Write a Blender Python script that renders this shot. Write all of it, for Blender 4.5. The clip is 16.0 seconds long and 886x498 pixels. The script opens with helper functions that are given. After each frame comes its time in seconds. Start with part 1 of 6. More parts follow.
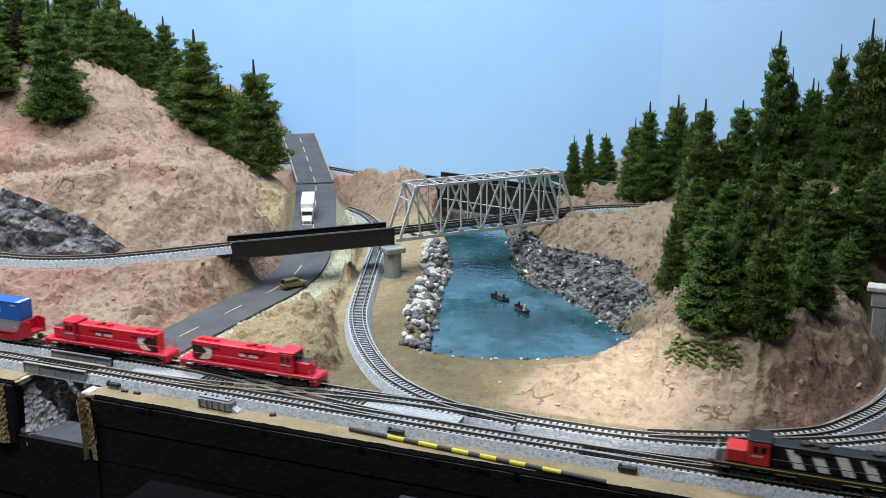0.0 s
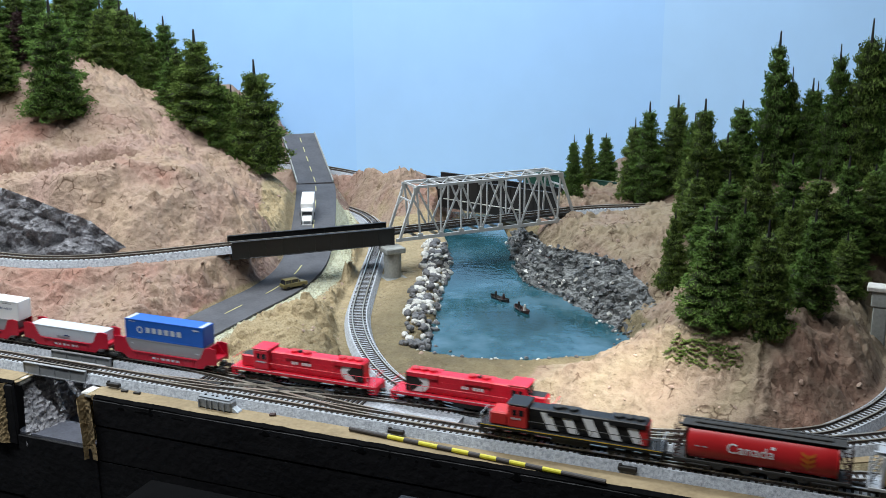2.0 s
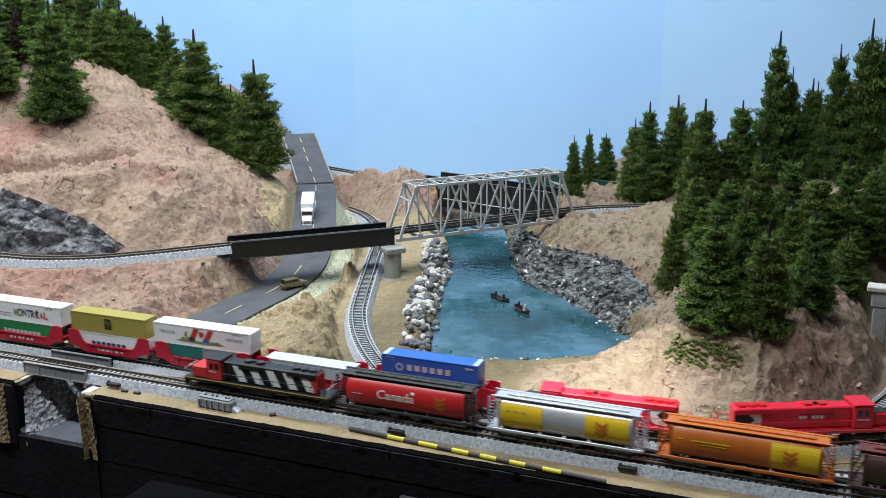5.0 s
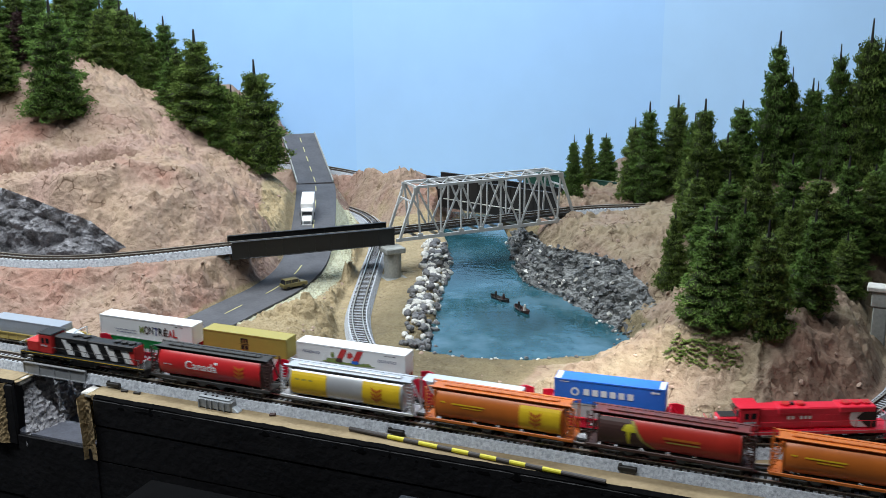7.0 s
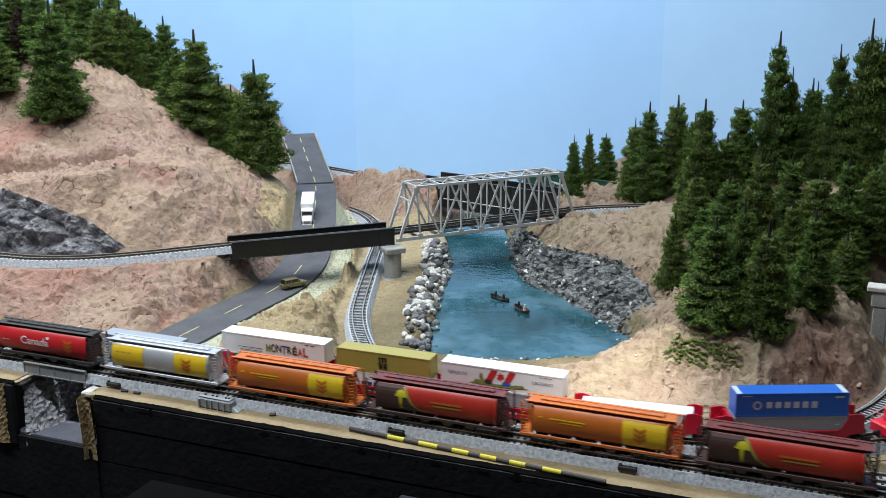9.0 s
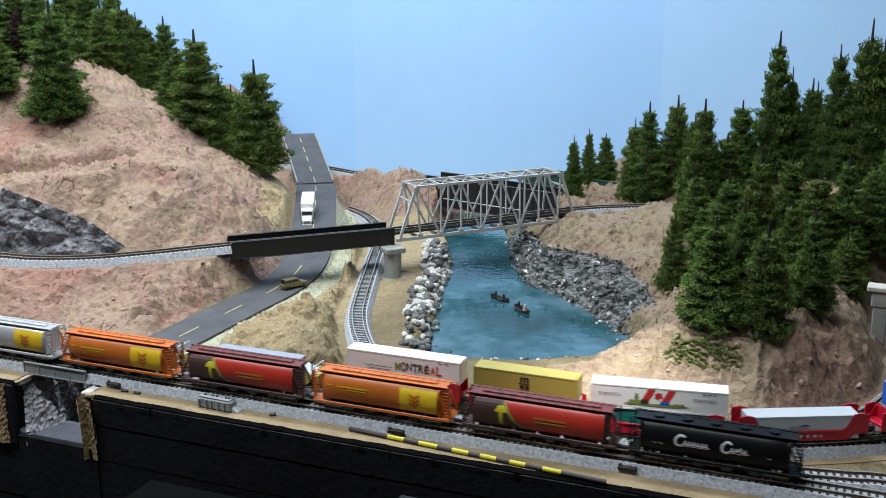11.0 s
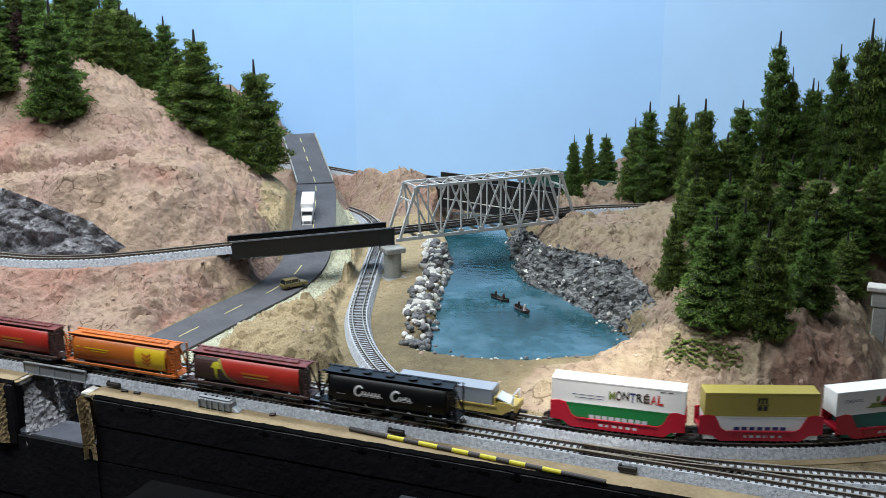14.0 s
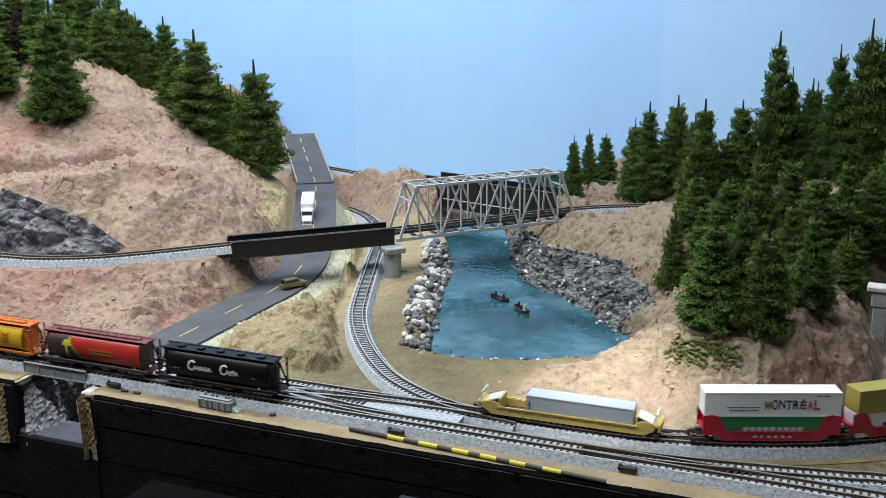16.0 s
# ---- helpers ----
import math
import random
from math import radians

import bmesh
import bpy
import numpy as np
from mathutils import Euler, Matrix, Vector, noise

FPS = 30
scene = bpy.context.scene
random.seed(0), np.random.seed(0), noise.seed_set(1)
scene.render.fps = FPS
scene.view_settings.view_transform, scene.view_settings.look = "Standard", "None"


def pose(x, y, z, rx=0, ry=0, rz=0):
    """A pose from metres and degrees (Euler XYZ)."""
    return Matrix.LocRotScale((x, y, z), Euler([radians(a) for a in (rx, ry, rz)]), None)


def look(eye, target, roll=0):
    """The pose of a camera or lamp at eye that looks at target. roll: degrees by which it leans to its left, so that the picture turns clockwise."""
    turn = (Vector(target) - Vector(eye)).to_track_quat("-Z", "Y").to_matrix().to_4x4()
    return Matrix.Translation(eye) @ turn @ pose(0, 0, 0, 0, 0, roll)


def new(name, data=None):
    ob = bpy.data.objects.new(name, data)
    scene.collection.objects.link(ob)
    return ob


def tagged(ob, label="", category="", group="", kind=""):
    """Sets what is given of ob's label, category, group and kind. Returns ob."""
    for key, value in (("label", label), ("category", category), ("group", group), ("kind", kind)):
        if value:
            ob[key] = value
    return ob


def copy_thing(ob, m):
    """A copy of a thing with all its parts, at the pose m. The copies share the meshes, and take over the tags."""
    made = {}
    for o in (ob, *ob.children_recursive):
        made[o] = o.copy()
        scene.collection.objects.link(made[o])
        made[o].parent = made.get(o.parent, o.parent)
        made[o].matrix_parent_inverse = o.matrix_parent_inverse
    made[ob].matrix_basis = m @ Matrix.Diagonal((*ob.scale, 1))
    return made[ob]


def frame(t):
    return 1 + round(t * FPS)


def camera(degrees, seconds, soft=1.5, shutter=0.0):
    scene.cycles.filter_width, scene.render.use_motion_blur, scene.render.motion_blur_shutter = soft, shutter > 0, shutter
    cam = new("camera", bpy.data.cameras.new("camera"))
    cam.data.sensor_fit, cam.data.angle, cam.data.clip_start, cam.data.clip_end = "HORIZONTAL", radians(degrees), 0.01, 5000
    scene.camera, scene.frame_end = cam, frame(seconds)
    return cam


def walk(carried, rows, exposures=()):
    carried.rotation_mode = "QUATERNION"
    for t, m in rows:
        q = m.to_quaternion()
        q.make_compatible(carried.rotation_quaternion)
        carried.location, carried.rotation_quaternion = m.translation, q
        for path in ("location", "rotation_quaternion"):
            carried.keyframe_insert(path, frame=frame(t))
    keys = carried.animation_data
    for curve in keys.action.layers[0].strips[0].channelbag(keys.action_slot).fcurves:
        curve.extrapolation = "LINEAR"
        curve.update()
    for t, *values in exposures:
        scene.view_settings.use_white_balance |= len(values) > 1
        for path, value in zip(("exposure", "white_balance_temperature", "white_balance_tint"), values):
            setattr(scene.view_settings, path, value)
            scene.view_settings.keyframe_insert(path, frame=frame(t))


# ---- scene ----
cam = camera(46.54, 16.0, soft=0.3, shutter=0.85)
EYE = (0.0, 0.0, 0.3056)
CAM_POSE = look(EYE, (-0.3607, 0.8977, 0.0527), -0.34)
walk(cam, [(0.0, CAM_POSE), (16.0, CAM_POSE)], exposures=[(0.0, 0.0), (16.0, 0.0)])

# ---- light: a windowless train room with ceiling lamps ----
world = bpy.data.worlds.new("room_air")
world.use_nodes = True
world.node_tree.nodes["Background"].inputs[0].default_value = (0.85, 0.92, 1.0, 1)
world.node_tree.nodes["Background"].inputs[1].default_value = 0.04
scene.world = world


def area_lamp(name, x, y, z, sx, sy, watts, color, target=None, spread=180):
    d = bpy.data.lights.new(name, "AREA")
    d.shape, d.size, d.size_y, d.energy, d.color = "RECTANGLE", sx, sy, watts, color
    d.spread = radians(spread)
    ob = new(name, d)
    ob.matrix_world = look((x, y, z), target or (x, y + 1e-4, z - 1))
    return ob


area_lamp("ceiling_lamp_light", -0.86, 1.05, 1.18, 1.6, 0.12, 25.8, (0.87, 0.95, 1.0))
area_lamp("ceiling_lamp_light", -0.90, 0.28, 1.18, 1.6, 0.12, 24.4, (0.89, 0.955, 1.0))
spot = bpy.data.lights.new("ceiling_spot_light", "SPOT")
spot.energy, spot.spot_size, spot.spot_blend, spot.shadow_soft_size, spot.color = 175.0, radians(9.0), 1.0, 0.03, (1.0, 0.97, 0.92)
new("ceiling_spot_light", spot).matrix_world = look((0.12, 0.30, 1.14), (-0.165, 0.735, 0.0))


# ---- small tools ----
def mat(name, color, rough=0.7, metal=0.0, grain=None, amount=0.25, scale=60.0, bump=0.0, bump_scale=None, spec=0.5, island=0.0):
    """A node material: base colour with variation at two scales and fine relief, in metres of the object."""
    m = bpy.data.materials.new(name)
    m.use_nodes = True
    nt = m.node_tree
    n, l = nt.nodes, nt.links
    bs = n["Principled BSDF"]
    bs.inputs["Roughness"].default_value, bs.inputs["Metallic"].default_value = rough, metal
    bs.inputs["Specular IOR Level"].default_value = spec
    tc = n.new("ShaderNodeTexCoord")
    c2 = grain or tuple(c * (1 - amount) for c in color)
    a, b = n.new("ShaderNodeTexNoise"), n.new("ShaderNodeTexNoise")
    a.inputs["Scale"].default_value, b.inputs["Scale"].default_value = scale, scale * 7
    a.inputs["Detail"].default_value, b.inputs["Detail"].default_value = 5, 4
    l.new(tc.outputs["Object"], a.inputs["Vector"])
    l.new(tc.outputs["Object"], b.inputs["Vector"])
    add = n.new("ShaderNodeMath")
    add.operation = "MULTIPLY_ADD"
    add.inputs[1].default_value = 0.6
    half = n.new("ShaderNodeMath")
    half.operation = "MULTIPLY"
    half.inputs[1].default_value = 0.4
    l.new(b.outputs["Fac"], half.inputs[0])
    l.new(a.outputs["Fac"], add.inputs[0])
    l.new(half.outputs[0], add.inputs[2])
    ramp = n.new("ShaderNodeValToRGB")
    ramp.color_ramp.elements[0].position, ramp.color_ramp.elements[1].position = 0.36, 0.62
    ramp.color_ramp.elements[0].color, ramp.color_ramp.elements[1].color = (*c2, 1), (*color, 1)
    l.new(add.outputs[0], ramp.inputs[0])
    out = ramp.outputs[0]
    if island:
        g, hsv = n.new("ShaderNodeNewGeometry"), n.new("ShaderNodeHueSaturation")
        mr = n.new("ShaderNodeMapRange")
        mr.inputs["To Min"].default_value, mr.inputs["To Max"].default_value = 1 - island, 1 + island
        l.new(g.outputs["Random Per Island"], mr.inputs["Value"])
        l.new(mr.outputs[0], hsv.inputs["Value"])
        l.new(out, hsv.inputs["Color"])
        out = hsv.outputs[0]
    l.new(out, bs.inputs["Base Color"])
    if bump:
        bp, bn = n.new("ShaderNodeBump"), n.new("ShaderNodeTexNoise")
        bn.inputs["Scale"].default_value, bn.inputs["Detail"].default_value = bump_scale or scale * 4, 6
        bp.inputs["Strength"].default_value, bp.inputs["Distance"].default_value = bump, 0.002
        l.new(tc.outputs["Object"], bn.inputs["Vector"])
        l.new(bn.outputs["Fac"], bp.inputs["Height"])
        l.new(bp.outputs[0], bs.inputs["Normal"])
    return m


def mesh_from(name, verts, faces, material, smooth=False):
    me = bpy.data.meshes.new(name)
    me.from_pydata(verts, [], faces)
    me.materials.append(material)
    if smooth:
        me.polygons.foreach_set("use_smooth", [True] * len(me.polygons))
    me.update()
    return me


def link(name, bm, material, smooth=False):
    me = bpy.data.meshes.new(name)
    bm.to_mesh(me)
    bm.free()
    for m in material if isinstance(material, (list, tuple)) else (material,):
        me.materials.append(m)
    if smooth:
        me.polygons.foreach_set("use_smooth", [True] * len(me.polygons))
    return new(name, me)


def part(name, bm, material, parent, label="", smooth=False):
    ob = link(name, bm, material, smooth)
    ob.parent = parent
    if label:
        tagged(ob, label)
    return ob


def thing(name, label, category, group="", kind="", m=None):
    ob = new(name)
    ob.empty_display_size = 0.01
    if m is not None:
        ob.matrix_basis = m
    return tagged(ob, label, category, group, kind)


def box(bm, x0, x1, y0, y1, z0, z1, bevel=0.0, m=None):
    r = bmesh.ops.create_cube(bm, size=1, matrix=Matrix.Translation(((x0 + x1) / 2, (y0 + y1) / 2, (z0 + z1) / 2)) @ Matrix.Diagonal((x1 - x0, y1 - y0, z1 - z0, 1)))
    vs = r["verts"]
    if bevel:
        es = list({e for v in vs for e in v.link_edges})
        vs = [v for v in bmesh.ops.bevel(bm, geom=es, offset=bevel, segments=1, affect="EDGES")["verts"]]
    if m is not None:
        bmesh.ops.transform(bm, matrix=m, verts=vs)
    return bm


def bbox(*a, **k):
    return box(bmesh.new(), *a, **k)


def rod(bm, a, b, r, seg=6, r2=None):
    a, b = Vector(a), Vector(b)
    d = b - a
    q = d.to_track_quat("Z", "Y").to_matrix().to_4x4()
    bmesh.ops.create_cone(bm, cap_ends=True, segments=seg, radius1=r, radius2=r if r2 is None else r2, depth=d.length, matrix=Matrix.Translation((a + b) / 2) @ q)
    return bm


def prism(bm, pts, y0, y1):
    """An outline in x and z, drawn out from y0 to y1."""
    n = len(pts)
    f = [bm.verts.new((x, y0, z)) for x, z in pts]
    b = [bm.verts.new((x, y1, z)) for x, z in pts]
    bm.faces.new(f)
    bm.faces.new(b[::-1])
    for i in range(n):
        bm.faces.new((f[(i + 1) % n], f[i], b[i], b[(i + 1) % n]))
    bmesh.ops.recalc_face_normals(bm, faces=bm.faces)
    return bm


def beam(bm, a, b, w, h):
    """A straight bar of rectangular section from a to b, h along the upright."""
    a, b = Vector(a), Vector(b)
    d = (b - a)
    side = Vector((-d.y, d.x, 0))
    side = side.normalized() * w / 2 if side.length > 1e-6 else Vector((w / 2, 0, 0))
    up = d.cross(side).normalized() * h / 2
    vs = [bm.verts.new(p + s * side + u * up) for p in (a, b) for s, u in ((-1, -1), (1, -1), (1, 1), (-1, 1))]
    for f in ((0, 3, 2, 1), (4, 5, 6, 7), (0, 1, 5, 4), (1, 2, 6, 5), (2, 3, 7, 6), (3, 0, 4, 7)):
        bm.faces.new([vs[i] for i in f])
    return bm


# ---- plan: tracks, road, pond ----
TOP = -0.009          # table top; railhead is 0
UP = 0.040            # railhead of the upper line
NEAR_Y, REAR_Y = 0.628, 0.660
CURVE_X, CURVE_R = -0.16, 0.348


def rear_path(s):
    """Place and heading on the rear main, s = x on its straight."""
    if s <= CURVE_X:
        return s, REAR_Y, 0.0
    a = min((s - CURVE_X) / CURVE_R, math.pi / 2)
    x, y = CURVE_X + CURVE_R * math.sin(a), REAR_Y + CURVE_R * (1 - math.cos(a))
    return x, y + max(0, s - CURVE_X - CURVE_R * math.pi / 2), a


def near_path(s):
    return s, NEAR_Y, 0.0


def smooth_line(pts, step=0.004):
    """A Catmull-Rom line through the points, at even steps."""
    P = np.array([[*a, 0.0][:3] if len(a) == 2 else a for a in pts], float)
    P = np.vstack([2 * P[0] - P[1], P, 2 * P[-1] - P[-2]])
    out = []
    for i in range(1, len(P) - 2):
        p0, p1, p2, p3 = P[i - 1:i + 3]
        for t in np.linspace(0, 1, 24, endpoint=False):
            out.append(0.5 * (2 * p1 + (p2 - p0) * t + (2 * p0 - 5 * p1 + 4 * p2 - p3) * t * t + (3 * p1 - p0 - 3 * p2 + p3) * t ** 3))
    out = np.array(out + [P[-2]])
    d = np.r_[0, np.cumsum(np.linalg.norm(np.diff(out, axis=0), axis=1))]
    k = np.arange(0, d[-1], step)
    return np.c_[[np.interp(k, d, out[:, c]) for c in range(3)]].T


SIDING = smooth_line([(-0.205, 0.6545, 0), (-0.256, 0.663, 0), (-0.285, 0.6745, 0), (-0.318, 0.694, 0), (-0.3445, 0.718, 0), (-0.376, 0.756, 0), (-0.402, 0.795, 0), (-0.425, 0.838, 0),
                      (-0.4455, 0.888, 0), (-0.467, 0.945, 0), (-0.500, 1.032, 0), (-0.519, 1.083, 0), (-0.552, 1.155, 0), (-0.607, 1.225, 0), (-0.69, 1.28, 0)])
INNER = smooth_line([(-0.115, 0.668, 0), (-0.06, 0.685, 0), (-0.025, 0.702, 0), (-0.001, 0.7185, 0), (0.0155, 0.741, 0), (0.036, 0.779, 0), (0.052, 0.83, 0), (0.060, 0.90, 0), (0.062, 1.0, 0)])
UPPER_L = smooth_line([(-1.6, 0.76, UP), (-1.2, 0.755, UP), (-0.95, 0.757, UP), (-0.79, 0.768, UP), (-0.745, 0.774, UP), (-0.700, 0.794, UP), (-0.660, 0.826, UP), (-0.622, 0.864, UP), (-0.598, 0.888, UP)])
BR0, BR1, BR2 = Vector((-0.598, 0.888, 0)), Vector((-0.467, 1.006, 0)), Vector((-0.308, 1.178, 0))
UPPER_R = smooth_line([(-0.308, 1.178, UP), (-0.283, 1.198, UP), (-0.25, 1.217, UP), (-0.20, 1.236, UP), (-0.05, 1.255, UP), (0.2, 1.26, UP)])
BACK = smooth_line([(-1.3, 1.46, 0.026), (-0.95, 1.43, 0.026), (-0.78, 1.405, 0.026), (-0.66, 1.36, 0.026), (-0.57, 1.335, 0.024)])
ROAD = smooth_line([(-0.555, 0.672, -0.008), (-0.553, 0.74, -0.008), (-0.551, 0.83, -0.008), (-0.550, 0.90, -0.008), (-0.562, 0.97, -0.006), (-0.590, 1.045, 0.002), (-0.630, 1.13, 0.018), (-0.666, 1.20, 0.028), (-0.694, 1.25, 0.0295)])
RAMP = [(-0.694, 1.25, 0.0295), (-0.804, 1.40, 0.0725)]
POND = np.array([(-0.345, 0.79), (-0.30, 0.785), (-0.245, 0.798), (-0.195, 0.83), (-0.172, 0.885), (-0.205, 0.935), (-0.26, 0.99), (-0.315, 1.035), (-0.345, 1.09), (-0.38, 1.18), (-0.42, 1.27), (-0.455, 1.33),
                 (-0.52, 1.33), (-0.50, 1.24), (-0.455, 1.155), (-0.42, 1.06), (-0.387, 0.96), (-0.36, 0.88)])
MOUND = np.array([(-0.520, 0.742), (-0.498, 0.80), (-0.483, 0.86), (-0.489, 0.93), (-0.514, 1.00), (-0.552, 1.065), (-0.545, 1.085), (-0.512, 1.015), (-0.486, 0.945), (-0.460, 0.875), (-0.440, 0.82), (-0.415, 0.775),
                  (-0.392, 0.738), (-0.385, 0.712), (-0.43, 0.702), (-0.50, 0.712)])
HILL_R = np.array([(-0.222, 0.722), (-0.18, 0.700), (-0.13, 0.702), (-0.05, 0.708), (-0.01, 0.735), (0.012, 0.765), (0.028, 0.81), (0.036, 0.87), (0.036, 0.97), (0.2, 1.05), (0.45, 1.05), (0.45, 1.62), (-0.40, 1.62),
                   (-0.40, 1.33), (-0.37, 1.19), (-0.335, 1.09), (-0.305, 1.035), (-0.25, 0.995), (-0.195, 0.94), (-0.162, 0.885), (-0.172, 0.825), (-0.198, 0.77)])


def signed_distance(poly, X, Y):
    """Distance to a closed outline, positive inside."""
    d = np.full(X.shape, 9.0)
    ins = np.zeros(X.shape, bool)
    for a, b in zip(poly, np.roll(poly, -1, 0)):
        e = b - a
        t = np.clip(((X - a[0]) * e[0] + (Y - a[1]) * e[1]) / (e @ e), 0, 1)
        d = np.minimum(d, np.hypot(X - a[0] - t * e[0], Y - a[1] - t * e[1]))
        c = ((a[1] > Y) != (b[1] > Y)) & (X < e[0] * (Y - a[1]) / (e[1] if abs(e[1]) > 1e-12 else 1e-12) + a[0])
        ins ^= c
    return np.where(ins, d, -d)


def line_near(line, X, Y):
    """Distance to a sampled line, and the line's height there."""
    d, z = np.full(X.shape, 9.0), np.zeros(X.shape)
    for p in line[::2]:
        q = np.hypot(X - p[0], Y - p[1])
        k = q < d
        d, z = np.where(k, q, d), np.where(k, p[2], z)
    return d, z


def ramp01(v, a, b):
    t = np.clip((v - a) / (b - a), 0, 1)
    return t * t * (3 - 2 * t)


def seed_noise(X, Y, freq, octaves=5, z=0.0):
    return np.array([noise.fractal((x * freq, y * freq, z), 1.0, 2.1, octaves) for x, y in zip(X.ravel(), Y.ravel())]).reshape(X.shape)


def cracked(X, Y, freq):
    """Cellular relief with creases between the cells."""
    out = []
    for x, y in zip(X.ravel(), Y.ravel()):
        d = noise.voronoi((x * freq, y * freq, 0.37))[0]
        out.append(min(d[1] - d[0], 0.8))
    return np.array(out).reshape(X.shape)


def plates(X, Y, freq):
    """Crusty plates: cells that each lie a little higher or lower than their neighbours."""
    out = []
    for x, y in zip(X.ravel(), Y.ravel()):
        p = noise.voronoi((x * freq, y * freq * 1.25, 1.7))[1][0]
        out.append(noise.cell(p * 7.31) * 0.5)
    return np.array(out).reshape(X.shape)


def ground_height(X, Y):
    """The land: left hill in two benches, middle mound, right hill, cut by road and lines."""
    rough = seed_noise(X, Y, 14, 5)
    fine = seed_noise(X, Y, 55, 4, 3.3)
    warp = 0.022 * rough
    # left hill: foot, bench of the upper line, lower shelf, crest
    yt = np.interp(X, UPPER_L[:, 0], UPPER_L[:, 1])
    crest = np.interp(X, [-1.7, -1.25, -1.08, -0.975, -0.905, -0.862, -0.829, -0.800, -0.78, -0.74, -0.70, -0.66, -0.60, -0.54], [0.27, 0.255, 0.236, 0.203, 0.172, 0.154, 0.131, 0.113, 0.100, 0.082, 0.068, 0.058, 0.03, -0.009])
    shelf = np.interp(X, [-1.7, -0.96, -0.875, -0.81, -0.76, -0.715, -0.685, -0.655, -0.615, -0.57], [0.09, 0.092, 0.094, 0.100, 0.109, 0.114, 0.106, 0.080, 0.045, -0.009])
    Yw = Y + warp
    hl = TOP + (0.031 - TOP) * np.clip((Yw - 0.697) / np.maximum(yt - 0.02 - 0.697, 0.02), 0, 1)
    hl = hl + np.maximum(shelf - 0.031, 0) * np.clip((Yw - yt - 0.016 - 0.030 * ramp01(-X, 0.675, 0.74)) / (0.115 - 0.065 * ramp01(-X, 0.69, 0.79)), 0, 1) ** 0.8
    crease = np.interp(X, [-1.3, -0.94, -0.87, -0.82, -0.76, -0.69], [0.90, 0.922, 0.950, 0.99, 1.00, 1.01]) + 0.01 * rough
    step = np.maximum(np.clip(0.8 * (crest - shelf), 0, 0.015), 0.010 * ramp01(-X, 0.79, 0.81) * (1 - ramp01(Y, 1.05, 1.13)))
    hl = hl - 0.012 * ramp01(Yw, crease - 0.05, crease - 0.003) * (step > 0.006) + (step + 0.012 * (step > 0.006)) * ramp01(Yw, crease, crease + 0.007)
    hl = hl + (crest - shelf - step) * ramp01(Yw, crease + 0.005, crease + 0.15)
    hl = hl - (0.25 + 0.75 * ramp01(X, -0.93, -0.83)) * np.maximum(Y - 1.15, 0)
    road_x = np.interp(Y, np.r_[ROAD[:, 1], RAMP[1][1]], np.r_[ROAD[:, 0], RAMP[1][0]])
    dx = road_x - 0.024 - X
    bank_top = np.where(dx > 0, np.minimum(hl, np.interp(Y, ROAD[:, 1], ROAD[:, 2]) + 0.014 + 0.55 * dx), TOP)
    upper = ramp01(Y, 0.96, 1.03)
    hl = (1 - upper) * (TOP + (hl - TOP) * ramp01(road_x - 0.020 - X, 0.0, 0.034)) + upper * bank_top
    foot = ramp01(dx, -0.004, 0.004) * ramp01(-dx, -0.060, -0.022) * ramp01(-Y, -1.0, -0.93) * ramp01(Y, 0.71, 0.74)
    # middle mound behind the pond
    md = np.hypot((X + 0.605) / 0.105, (Y - 1.285) / 0.075)
    hm = TOP + 0.060 * np.exp(-np.maximum(md - 0.25, 0) ** 2 * 1.6)
    hm = np.maximum(hm, TOP + 0.045 * ramp01(Y, 1.24, 1.34) * ramp01(-X, 0.50, 0.58))
    md2 = signed_distance(MOUND, X, Y) + 0.35 * warp
    hump = TOP + 0.0165 * np.clip(md2 / 0.013, 0, 1) ** 0.7 * (1 - 0.35 * ramp01(-Y, -0.80, -0.71) + 0.75 * ramp01(Y, 0.88, 0.95)) + 0.006 * ramp01(md2, 0.012, 0.03)
    h = np.maximum(np.maximum(hl, hm), hump)
    # right hill
    dr = signed_distance(HILL_R, X, Y) + warp * 0.6
    hr = TOP + (0.88 + 0.3 * ramp01(X, -0.07, -0.02)) * np.clip(dr, 0, 0.052) + 0.36 * np.clip(dr - 0.052, 0, 0.5)
    h = np.maximum(h, np.minimum(hr, np.interp(X, [-0.45, -0.30, -0.22, -0.17, -0.10, 0.0, 0.3], [0.030, 0.036, 0.042, 0.058, 0.092, 0.130, 0.16])))
    behind = ramp01(Y, 1.31, 1.39) * ramp01(X, -1.0, -0.85) * ramp01(-X, 0.38, 0.44)
    h = h * (1 - behind) + np.minimum(h, TOP - 0.22 * (Y - 1.38)) * behind
    hilly = ramp01(h, TOP + 0.002, TOP + 0.03)
    crag, crumb = cracked(X + 0.02 * rough, Y, 24), cracked(X, Y + 0.006 * fine, 75)
    lumpy = np.maximum(hilly, ramp01(md2, -0.004, 0.008))
    h = h + hilly * (0.0075 * rough + 0.0022 * fine + 0.0034 * (crag - 0.35)) + lumpy * 0.0010 * (crumb - 0.35) + 0.0007 * fine
    h = h + lumpy * (0.0015 * plates(X + 0.010 * fine, Y + 0.008 * rough, 52) + 0.0009 * plates(X + 0.004 * fine, Y + 0.012 * fine, 120))
    h = h + hilly * ramp01(X, -0.34, -0.28) * 0.0032 * plates(X + 0.008 * fine, Y + 0.010 * fine, 64)
    lift = h + 0.004 * fine
    u = lift / 0.017
    fr = u - np.floor(u)
    ledge = 0.017 * (np.floor(u) + ramp01(fr, 0.55, 0.95))
    h = h + hilly * 0.16 * ramp01(rough, -0.35, 0.25) * (ledge - lift)
